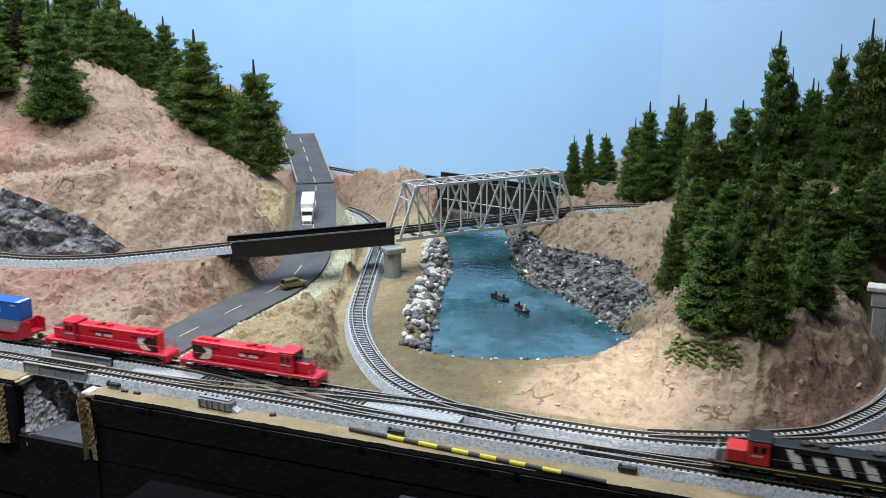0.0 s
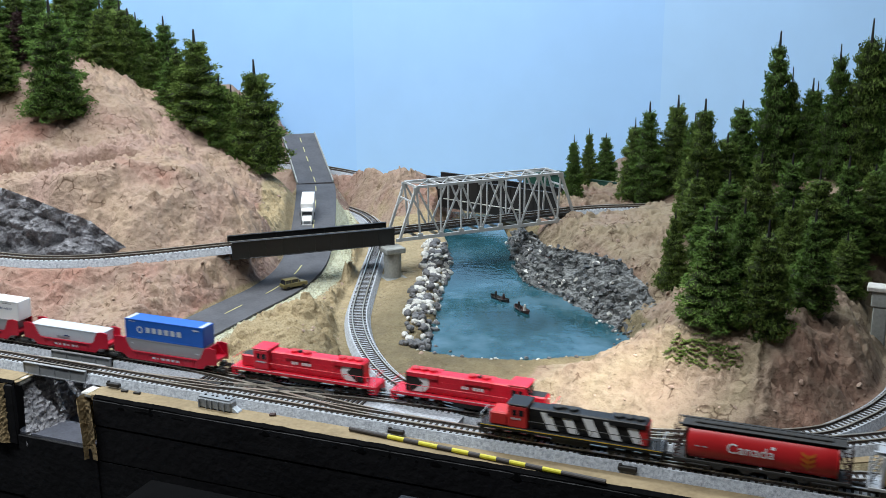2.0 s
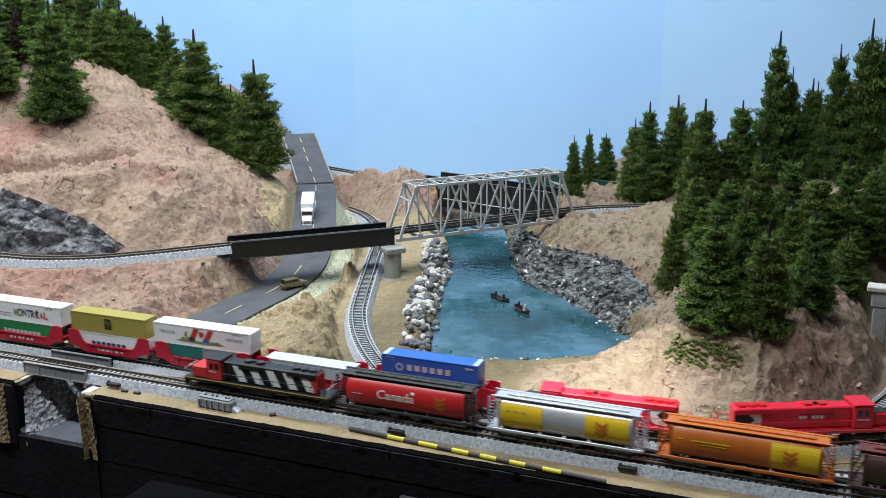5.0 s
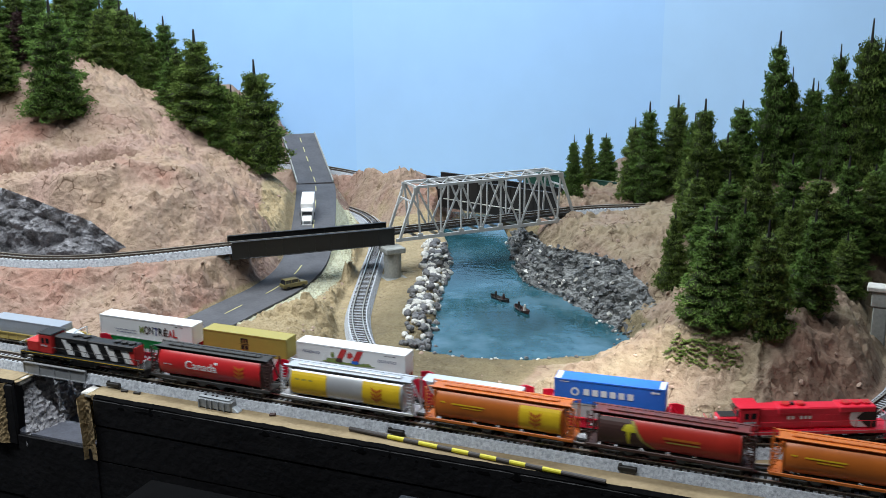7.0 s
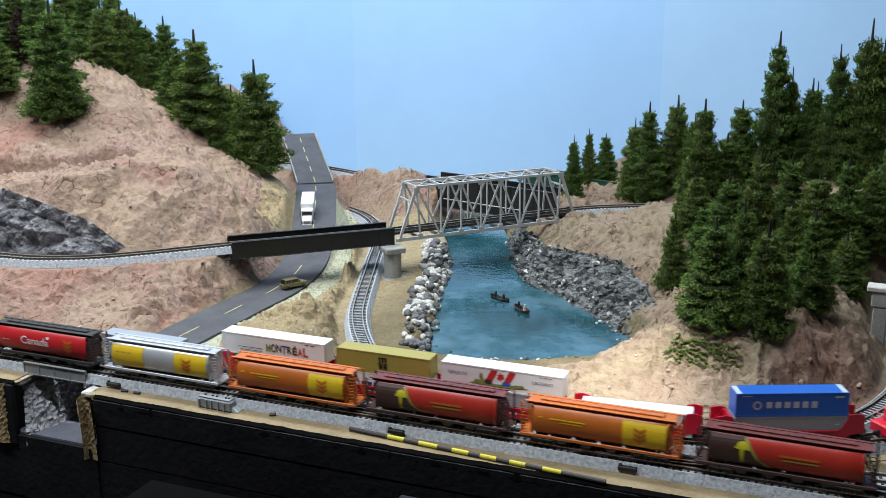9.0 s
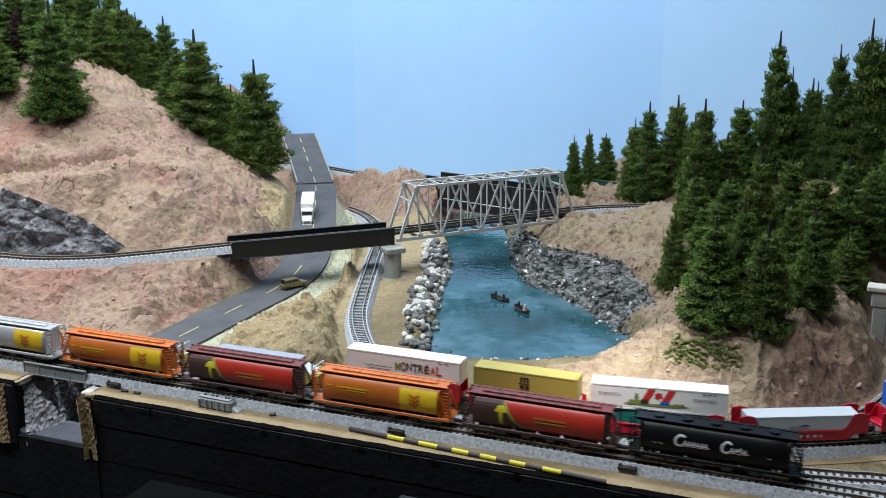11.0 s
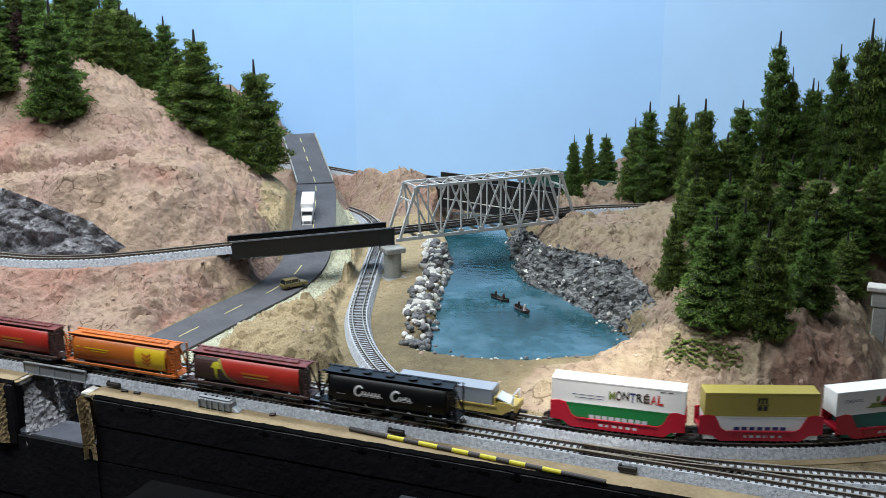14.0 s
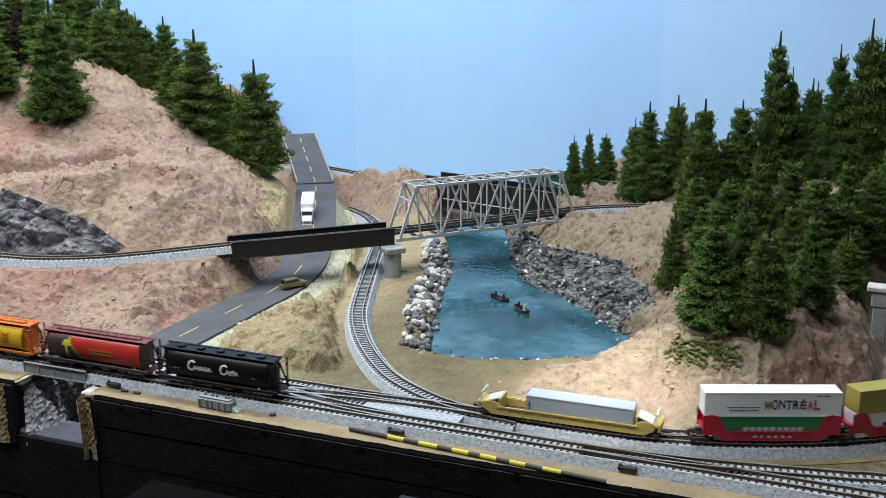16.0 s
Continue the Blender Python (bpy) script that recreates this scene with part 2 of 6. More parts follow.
    # broken scarps: the crust rises slowly and drops off sharply along wandering edges
    wob = seed_noise(X + 0.01 * fine, Y * 1.5, 11, 4, 8.1)
    fleck = seed_noise(X * 0.8, Y * 1.6 + 0.01 * rough, 26, 4, 5.2)
    for f, k, amp in ((wob, 2.6, 0.0080), (fleck, 3.1, 0.0048)):
        saw = f * k - np.floor(f * k)
        h = h + lumpy * amp * ramp01(np.roll(fleck, 37, 1) + 0.6 * wob, -0.15, 0.30) * (ramp01(saw, 0.0, 0.88) - ramp01(saw, 0.90, 1.0) - 0.4)
    # pond basin
    pd = signed_distance(POND, X, Y)
    h = np.where(pd > -0.012, np.minimum(h, np.maximum(-0.035, TOP - 0.001 - 1.6 * (pd + 0.004))), h)
    # beds of the lines and of the road
    for line, half, low, steep in ((UPPER_L, 0.017, 0.009, 1.3), (UPPER_R, 0.016, 0.009, 1.0), (SIDING, 0.016, 0.009, 1.7), (INNER, 0.017, 0.009, 1.5), (BACK, 0.016, 0.009, 0.9), (ROAD, 0.0265, 0.0015, 1.9)):
        d, z = line_near(line, X, Y)
        lim = np.maximum(d - half, 0) * steep * (1 + 0.5 * rough)
        h = np.clip(h, z - low - lim * 0.9, z - low + lim)
    # craggy foot of the hill beside the road, and the broken rim of the mound
    free = ramp01(line_near(ROAD, X, Y)[0], 0.0275, 0.036) * ramp01(line_near(UPPER_L, X, Y)[0], 0.017, 0.027) * ramp01(line_near(SIDING, X, Y)[0], 0.017, 0.024)
    crust = free * np.maximum(foot, ramp01(md2, -0.004, 0.003) * (1 - 0.6 * ramp01(md2, 0.008, 0.02)))
    h = h + crust * (0.0150 * (cracked(X + 0.020 * rough, Y + 0.016 * fine, 46) - 0.28) + 0.0060 * plates(X + 0.008 * fine, Y, 80))
    # flat strip under the two mains
    arc = np.where(X > CURVE_X, REAR_Y + CURVE_R - np.sqrt(np.maximum(CURVE_R ** 2 - np.minimum(X - CURVE_X, CURVE_R) ** 2, 0)), REAR_Y)
    lim = np.maximum(Y - arc - 0.022, 0) * 1.6
    h = np.minimum(h, TOP + lim)
    return h, rough, fine, pd, dr, hilly
# ---- materials ----
M_BLUE = mat("sky_board_paint", (0.35, 0.60, 0.97), 0.75, amount=0.05, scale=3)
M_BLUE_L = mat("sky_board_paint_light", (0.375, 0.62, 0.965), 0.75, amount=0.05, scale=3)
M_BLUE_R = mat("sky_board_paint_pale", (0.42, 0.66, 0.97), 0.75, amount=0.06, scale=3)
M_FASCIA = mat("black_fascia_paint", (0.0042, 0.0040, 0.0050), 0.6, grain=(0.010, 0.0095, 0.011), scale=25, bump=0.5, bump_scale=160, spec=0.3)
M_PANEL = mat("dark_blue_grey_plastic", (0.020, 0.023, 0.032), 0.35, scale=60)
M_EDGE = mat("matt_black_paint", (0.004, 0.004, 0.0045), 0.95, scale=60, spec=0.04)
M_BLACK = mat("black_plastic", (0.009, 0.009, 0.010), 0.5, scale=80)
M_SOOT = mat("weathered_black", (0.03, 0.029, 0.028), 0.7, scale=150, bump=0.1)
M_WOOD = mat("bare_ply_edge", (0.29, 0.22, 0.125), 0.8, grain=(0.19, 0.14, 0.075), scale=40, bump=0.2)
M_BALLAST = mat("grey_ballast", (0.50, 0.525, 0.565), 0.95, grain=(0.22, 0.235, 0.26), scale=420, bump=0.5, bump_scale=900)
M_TIE = mat("dark_tie", (0.035, 0.028, 0.024), 0.8, scale=300, island=0.2)
M_RAIL = mat("nickel_rail", (0.56, 0.51, 0.43), 0.34, 0.7, amount=0.25, scale=200)
M_RAIL_SIDE = mat("rusty_rail_side", (0.09, 0.065, 0.05), 0.7, 0.2, scale=200)
M_ASPHALT = mat("asphalt", (0.085, 0.085, 0.095), 0.85, grain=(0.055, 0.055, 0.062), scale=45, bump=0.15, bump_scale=700)
M_LINE = mat("road_line_yellow", (0.55, 0.50, 0.22), 0.8, scale=300, amount=0.4)
M_TRUSS = mat("bridge_grey_plastic", (0.48, 0.49, 0.49), 0.55, scale=100, amount=0.15)
M_CONCRETE = mat("concrete", (0.34, 0.35, 0.33), 0.85, grain=(0.22, 0.23, 0.22), scale=60, bump=0.2)
M_GREYPL = mat("grey_girder_plastic", (0.28, 0.29, 0.30), 0.5, scale=80)
M_GREENGIRDER = mat("green_girder", (0.01, 0.06, 0.045), 0.5, scale=60)
M_STONE = mat("grey_rock_plaster", (0.215, 0.22, 0.215), 0.8, grain=(0.04, 0.042, 0.044), scale=90, bump=0.7, bump_scale=260)
M_STONE_W = mat("pale_stone", (0.62, 0.61, 0.57), 0.85, grain=(0.42, 0.41, 0.38), scale=120, bump=0.3)
M_STONE_G = mat("grey_stone", (0.17, 0.17, 0.175), 0.85, grain=(0.08, 0.08, 0.085), scale=120, bump=0.3)
M_SLATE = mat("dark_slate", (0.115, 0.12, 0.125), 0.7, grain=(0.05, 0.052, 0.055), scale=140, bump=0.3)
# Deeper green that puts the shade inside a conifer's crown into the colour.
M_INNER_SHADE = mat("dark_green_inner_shade", (0.036, 0.054, 0.013), 0.95, grain=(0.016, 0.024, 0.006), scale=40)
M_TRUNK = mat("trunk_brown", (0.05, 0.032, 0.022), 0.9, scale=100)
M_LEADER = mat("dark_leader", (0.008, 0.007, 0.006), 0.8, scale=100)
M_RED = mat("loco_red", (0.70, 0.016, 0.040), 0.38, scale=40, amount=0.12)
M_CRED = mat("well_car_red", (0.48, 0.006, 0.028), 0.42, scale=40, amount=0.15)
M_ORANGE = mat("hopper_orange", (0.56, 0.145, 0.020), 0.42, scale=50, amount=0.15)
M_YEL = mat("hopper_yellow", (0.78, 0.52, 0.02), 0.42, scale=50, amount=0.12)
M_SILVER = mat("hopper_silver", (0.56, 0.57, 0.59), 0.38, 0.35, scale=50, amount=0.12)
M_BROWN = mat("hopper_brown", (0.065, 0.03, 0.026), 0.5, scale=50, amount=0.25)
M_HRED = mat("hopper_red", (0.52, 0.035, 0.022), 0.40, scale=50, amount=0.15)
M_CANRED = mat("grain_hopper_red", (0.60, 0.022, 0.026), 0.40, scale=50, amount=0.12)
M_WHITE = mat("container_white", (0.80, 0.80, 0.80), 0.45, scale=40, amount=0.05)
M_PALE = mat("container_pale_grey", (0.52, 0.57, 0.62), 0.45, scale=40, amount=0.08)
M_STEELC = mat("container_blue_grey", (0.30, 0.335, 0.39), 0.42, scale=40, amount=0.08)
M_ROOFRED = mat("hopper_roof_dull_red", (0.17, 0.03, 0.026), 0.5, grain=(0.07, 0.024, 0.022), scale=120)
M_GREYC = mat("container_grey", (0.30, 0.31, 0.33), 0.5, scale=40, amount=0.1)
M_CBLUE = mat("container_blue", (0.015, 0.12, 0.52), 0.42, scale=40, amount=0.12)
M_OLIVE = mat("container_olive", (0.36, 0.30, 0.065), 0.45, scale=40, amount=0.1)
M_CGREEN = mat("container_green", (0.01, 0.20, 0.05), 0.45, scale=40, amount=0.12)
M_TEAL = mat("container_teal", (0.01, 0.16, 0.14), 0.45, scale=40, amount=0.12)
M_GOLD = mat("well_car_yellow", (0.46, 0.345, 0.095), 0.45, scale=60, amount=0.15)
M_NAVY = mat("ink_navy", (0.02, 0.03, 0.16), 0.6, scale=100)
M_INK = mat("ink_black", (0.015, 0.013, 0.012), 0.6, scale=100)
M_JET = mat("hopper_black", (0.006, 0.006, 0.007), 0.42, scale=60, spec=0.22)
M_SIGNRED = mat("ink_red", (0.60, 0.03, 0.03), 0.5, scale=100)
M_LEAFGREEN = mat("ink_green", (0.10, 0.22, 0.05), 0.6, grain=(0.30, 0.28, 0.08), scale=400)
M_STRIPE_Y = mat("stick_yellow", (0.62, 0.55, 0.03), 0.5, scale=200, amount=0.2)
M_STRIPE_D = mat("stick_dark", (0.05, 0.042, 0.04), 0.6, scale=200)
M_BOXGREY = mat("cast_grey_plastic", (0.25, 0.27, 0.29), 0.4, scale=100, amount=0.15)
M_CAROLIVE = mat("car_gold_paint", (0.16, 0.130, 0.048), 0.4, scale=100)
M_GLASS = mat("dark_window", (0.015, 0.017, 0.02), 0.12, scale=50)
M_ROOM = mat("room_wall_paint", (0.10, 0.10, 0.105), 0.9, amount=0.1, scale=2)
M_CEIL = mat("ceiling_white", (0.45, 0.45, 0.44), 0.9, amount=0.06, scale=2)


def leaf_material(name, dark, light):
    m = mat(name, light, 0.85, grain=dark, scale=14, island=0.20, spec=0.10)
    return m


M_LEAF = leaf_material("conifer_foam", (0.034, 0.070, 0.015), (0.126, 0.208, 0.048))
M_LEAF_B = leaf_material("conifer_foam_olive", (0.038, 0.070, 0.015), (0.150, 0.212, 0.050))
M_GRASS = leaf_material("grass_foam", (0.11, 0.155, 0.04), (0.19, 0.26, 0.075))
M_LEAF_D = leaf_material("conifer_foam_dead", (0.022, 0.013, 0.013), (0.060, 0.036, 0.034))
M_STONE_D = mat("dark_rock_plaster", (0.25, 0.245, 0.262), 0.7, grain=(0.055, 0.053, 0.058), scale=70, bump=0.7, bump_scale=220)


def ground_material():
    """Painted plaster rock, sand, pale gravel and grey stone, mixed by the 'zone' attribute with broken edges."""
    m = bpy.data.materials.new("layout_ground")
    m.use_nodes = True
    nt = m.node_tree
    n, l = nt.nodes, nt.links
    bs = n["Principled BSDF"]
    bs.inputs["Roughness"].default_value = 0.92
    bs.inputs["Specular IOR Level"].default_value = 0.2
    tc, at, sep = n.new("ShaderNodeTexCoord"), n.new("ShaderNodeAttribute"), n.new("ShaderNodeSeparateXYZ")
    at.attribute_name = "zone"
    l.new(at.outputs["Vector"], sep.inputs[0])

    def nz(scale, detail=6, dist=0.0):
        t = n.new("ShaderNodeTexNoise")
        t.inputs["Scale"].default_value, t.inputs["Detail"].default_value, t.inputs["Distortion"].default_value = scale, detail, dist
        l.new(tc.outputs["Object"], t.inputs["Vector"])
        return t.outputs["Fac"]

    def ramp(f, *stops):
        r = n.new("ShaderNodeValToRGB")
        e = r.color_ramp.elements
        while len(e) < len(stops):
            e.new(0.5)
        for k, (p, c) in zip(e, stops):
            k.position, k.color = p, (*c, 1)
        l.new(f, r.inputs[0])
        return r.outputs[0]

    def mix(f, a, b, mode="MIX"):
        x = n.new("ShaderNodeMix")
        x.data_type, x.blend_type = "RGBA", mode
        if isinstance(f, float):
            x.inputs[0].default_value = f
        else:
            l.new(f, x.inputs[0])
        l.new(a, x.inputs[6])
        l.new(b, x.inputs[7])
        return x.outputs[2]

    def edge(v, noise_out, amount=0.5, sharp=0.10):
        a = n.new("ShaderNodeMath")
        a.operation = "MULTIPLY_ADD"
        l.new(noise_out, a.inputs[0])
        a.inputs[1].default_value = amount
        l.new(v, a.inputs[2])
        r = n.new("ShaderNodeMapRange")
        r.interpolation_type = "SMOOTHSTEP"
        r.inputs["From Min"].default_value, r.inputs["From Max"].default_value = 0.5 + amount / 2 - sharp, 0.5 + amount / 2 + sharp
        l.new(a.outputs[0], r.inputs["Value"])
        return r.outputs[0]

    big, mid, small, tiny = nz(7, 5, 0.6), nz(32, 6, 0.4), nz(160, 5), nz(700, 3)
    rock = mix(mid, ramp(big, (0.36, (0.34, 0.160, 0.120)), (0.45, (0.29, 0.185, 0.142)), (0.52, (0.34, 0.250, 0.170)), (0.62, (0.33, 0.215, 0.178))), ramp(small, (0.26, (0.12, 0.080, 0.064)), (0.50, (0.29, 0.205, 0.163)), (0.70, (0.33, 0.250, 0.200))))
    sand = mix(mid, ramp(small, (0.3, (0.23, 0.170, 0.090)), (0.65, (0.36, 0.280, 0.165))), ramp(tiny, (0.35, (0.24, 0.185, 0.105)), (0.6, (0.40, 0.325, 0.205))))
    flat = n.new("ShaderNodeSeparateXYZ")
    l.new(tc.outputs["Object"], flat.inputs[0])
    # Sand darkens eastwards: a duller paint tone plus shade put into the colour.
    shore = n.new("ShaderNodeMapRange")
    shore.inputs["From Min"].default_value, shore.inputs["From Max"].default_value = -0.46, -0.39
    l.new(flat.outputs[0], shore.inputs["Value"])
    sand = mix(shore.outputs[0], sand, mix(1.0, sand, ramp(mid, (0.3, (0.42, 0.43, 0.44)), (0.7, (0.60, 0.61, 0.58))), "MULTIPLY"))
    gravel = ramp(tiny, (0.34, (0.26, 0.26, 0.18)), (0.62, (0.50, 0.50, 0.38)))
    stone = ramp(small, (0.3, (0.035, 0.035, 0.038)), (0.65, (0.13, 0.13, 0.135)))
    vo = n.new("ShaderNodeTexVoronoi")
    vo.feature = "DISTANCE_TO_EDGE"
    vo.inputs["Scale"].default_value = 72
    warp = n.new("ShaderNodeVectorMath")
    warp.operation = "MULTIPLY_ADD"
    wn = n.new("ShaderNodeTexNoise")
    wn.inputs["Scale"].default_value, wn.inputs["Detail"].default_value = 40, 4
    l.new(tc.outputs["Object"], wn.inputs["Vector"])
    l.new(wn.outputs["Color"], warp.inputs[0])
    warp.inputs[1].default_value = (0.013, 0.013, 0.013)
    l.new(tc.outputs["Object"], warp.inputs[2])
    l.new(warp.outputs[0], vo.inputs["Vector"])
    # Crust cracks as dark lines, with the shade of their ledges in the colour.
    crack_shade = ramp(vo.outputs["Distance"], (0.0, (0.38, 0.33, 0.30)), (0.03, (0.66, 0.62, 0.60)), (0.075, (1, 1, 1)))
    broken = n.new("ShaderNodeMapRange")
    broken.inputs["From Min"].default_value, broken.inputs["From Max"].default_value = 0.555, 0.60
    l.new(nz(48, 4, 0.5), broken.inputs["Value"])
    rock = mix(broken.outputs[0], rock, mix(1.0, rock, crack_shade, "MULTIPLY"))
    pos = n.new("ShaderNodeSeparateXYZ")
    l.new(tc.outputs["Object"], pos.inputs[0])
    east = n.new("ShaderNodeMapRange")
    east.inputs["From Min"].default_value, east.inputs["From Max"].default_value = -0.55, -0.30
    l.new(pos.outputs[0], east.inputs["Value"])
    rock = mix(east.outputs[0], rock, mix(1.0, rock, ramp(big, (0.35, (0.72, 0.80, 0.76)), (0.65, (0.84, 0.92, 0.84))), "MULTIPLY"))
    col = mix(edge(sep.outputs[0], mid), sand, rock)
    col = mix(edge(sep.outputs[1], small), col, gravel)
    col = mix(edge(sep.outputs[2], mid), col, stone)
    fleck = ramp(tiny, (0.30, (0.55, 0.50, 0.46)), (0.42, (1, 1, 1)), (0.70, (1, 1, 1)), (0.80, (1.25, 1.22, 1.18)))
    col = mix(0.55, col, fleck, "MULTIPLY")
    l.new(col, bs.inputs["Base Color"])
    h = n.new("ShaderNodeMath")
    h.operation = "MULTIPLY_ADD"
    h.inputs[1].default_value = 1.3
    l.new(mid, h.inputs[0])
    h2 = n.new("ShaderNodeMath")
    h2.operation = "MULTIPLY_ADD"
    h2.inputs[1].default_value = 0.9
    l.new(small, h2.inputs[0])
    h3 = n.new("ShaderNodeMath")
    h3.operation = "MULTIPLY"
    h3.inputs[1].default_value = 0.15
    l.new(tiny, h3.inputs[0])
    cells = n.new("ShaderNodeTexVoronoi")
    cells.inputs["Scale"].default_value = 95
    l.new(warp.outputs[0], cells.inputs["Vector"])
    flake = n.new("ShaderNodeMath")
    flake.operation = "MULTIPLY_ADD"
    flake.inputs[1].default_value = 0.60
    l.new(cells.outputs["Color"], flake.inputs[0])
    l.new(h3.outputs[0], flake.inputs[2])
    l.new(flake.outputs[0], h2.inputs[2])
    l.new(h2.outputs[0], h.inputs[2])
    bp = n.new("ShaderNodeBump")
    bp.inputs["Strength"].default_value, bp.inputs["Distance"].default_value = 0.8, 0.0042
    l.new(h.outputs[0], bp.inputs["Height"])
    l.new(bp.outputs[0], bs.inputs["Normal"])
    return m


def water_material():
    m = bpy.data.materials.new("poured_water")
    m.use_nodes = True
    nt = m.node_tree
    n, l = nt.nodes, nt.links
    bs = n["Principled BSDF"]
    bs.inputs["Roughness"].default_value = 0.05
    tc = n.new("ShaderNodeTexCoord")
    a, b, w = n.new("ShaderNodeTexNoise"), n.new("ShaderNodeTexNoise"), n.new("ShaderNodeTexNoise")
    a.inputs["Scale"].default_value, b.inputs["Scale"].default_value, w.inputs["Scale"].default_value = 9, 60, 130
    for t in (a, b, w):
        t.inputs["Detail"].default_value = 5
        l.new(tc.outputs["Object"], t.inputs["Vector"])
    mx = n.new("ShaderNodeMath")
    mx.operation = "MULTIPLY_ADD"
    mx.inputs[1].default_value = 0.35
    l.new(b.outputs["Fac"], mx.inputs[0])
    l.new(a.outputs["Fac"], mx.inputs[2])
    r = n.new("ShaderNodeValToRGB")
    e = r.color_ramp.elements
    e[0].position, e[0].color = 0.50, (0.008, 0.040, 0.048, 1)
    e[1].position, e[1].color = 0.88, (0.085, 0.165, 0.215, 1)
    k = e.new(0.66)
    k.color = (0.020, 0.078, 0.100, 1)
    l.new(mx.outputs[0], r.inputs[0])
    l.new(r.outputs[0], bs.inputs["Base Color"])
    bp = n.new("ShaderNodeBump")
    bp.inputs["Strength"].default_value, bp.inputs["Distance"].default_value = 0.22, 0.0015
    l.new(w.outputs["Fac"], bp.inputs["Height"])
    l.new(bp.outputs[0], bs.inputs["Normal"])
    return m


M_GROUND, M_WATER = ground_material(), water_material()


def glow_material():
    m = bpy.data.materials.new("lamp_diffuser")
    m.use_nodes = True
    bs = m.node_tree.nodes["Principled BSDF"]
    bs.inputs["Emission Color"].default_value = (0.95, 0.98, 1, 1)
    bs.inputs["Emission Strength"].default_value = 6
    return m


# ---- structure: land, water, fascia, sky boards, room ----
NOTCH_X0, NOTCH_X1, NOTCH_Y = -0.612, -0.545, 0.684
gx = np.r_[np.linspace(-2.0, -1.125, 22), np.arange(-1.12, 0.09, 0.0017), np.linspace(0.105, 1.4, 40)]
gy = np.r_[np.arange(0.597, 1.36, 0.0019), np.linspace(1.364, 1.62, 22)]
GX, GY = np.meshgrid(gx, gy)
GH, g_rough, g_fine, g_pond, g_hill, g_hilly = ground_height(GX, GY)
nx = len(gx)
keep = ~((GX > NOTCH_X0) & (GX < NOTCH_X1) & (GY < NOTCH_Y))
cell = keep[:-1, :-1] & keep[1:, :-1] & keep[:-1, 1:] & keep[1:, 1:]
jj, ii = np.nonzero(cell)
k0 = jj * nx + ii
g_me = mesh_from("ground", np.c_[GX.ravel(), GY.ravel(), GH.ravel()].tolist(), np.c_[k0, k0 + 1, k0 + nx + 1, k0 + nx].tolist(), M_GROUND, True)
slope = np.hypot(np.gradient(GH, axis=1) / np.gradient(GX, axis=1), np.gradient(GH, axis=0) / np.gradient(GY, axis=0))
d_road, z_road = line_near(ROAD, GX, GY)
d_up, _ = line_near(UPPER_L, GX, GY)
zone_rock = np.maximum(ramp01(g_hilly, 0.15, 0.7), ramp01(GX, -0.25, -0.21) * ramp01(GY, 0.685, 0.70) * (g_pond < -0.02)) * np.where((GX > -0.66) & (GX < -0.36) & (GY > 0.75) & (GY < 1.1) & (GH < 0.012), 0.25, 1.0)
upper_bank = ramp01(GY, 0.96, 1.0)
yellow = ramp01(-d_road, -0.085, -0.05) * (GX < np.interp(GY, ROAD[:, 1], ROAD[:, 0])) * ramp01(GY, 0.97, 1.02)
zone_rock = zone_rock * (1 - 0.75 * yellow) * (1 - 0.8 * ramp01(signed_distance(MOUND, GX, GY), -0.02, 0.0))
zone_rock = np.maximum(zone_rock, 0.85 * ramp01(-GX, 0.568, 0.59) * ramp01(GY, 0.69, 0.71) * (1 - upper_bank))
zone_rock = zone_rock * (1 - 0.42 * ramp01(GX, -0.71, -0.67) * ramp01(GY, 1.20, 1.23) * ramp01(-GX, 0.42, 0.46))
zone_gravel = ((d_road > 0.026) & (GX > ROAD[0, 0] - 0.1)) * ramp01(-d_road, -0.064, -0.040) * (GX > np.interp(GY, ROAD[:, 1], ROAD[:, 0])) * 0.95 * (GY < 1.2)
zone_stone = ramp01(-GX, 0.70, 0.73) * ramp01(GY - np.interp(GX, UPPER_L[:, 0], UPPER_L[:, 1]), 0.016, 0.022) * ramp01(-(GH), -0.082, -0.068) * (GX > -1.3) * ramp01(-(GY - np.interp(GX, UPPER_L[:, 0], UPPER_L[:, 1])), -0.062, -0.040)
zv = np.stack([zone_rock, zone_gravel, zone_stone], -1).reshape(-1, 3)
za = g_me.attributes.new("zone", "FLOAT_VECTOR", "POINT")
za.data.foreach_set("vector", zv.astype(np.float32).ravel())
tagged(new("ground", g_me), "sculpted plaster ground with pinkish rocky hills and sandy flats", "terrain", kind="structure")


def land(x, y):
    """Height of the land at a place."""
    i, j = np.searchsorted(gx, x), np.searchsorted(gy, y)
    return float(GH[min(max(j, 1), len(gy) - 1), min(max(i, 1), nx - 1)])


WATER_Z = -0.0135
bm = bmesh.new()
vs = [bm.verts.new((x, y, WATER_Z)) for x, y in [(p[0] + (p[0] + 0.33) * 0.18, p[1] + (p[1] - 1.02) * 0.10) for p in POND]]
bm.faces.new(vs)
tagged(link("water", bm, M_WATER), "still blue-green resin pond with glossy surface", "water", kind="structure")

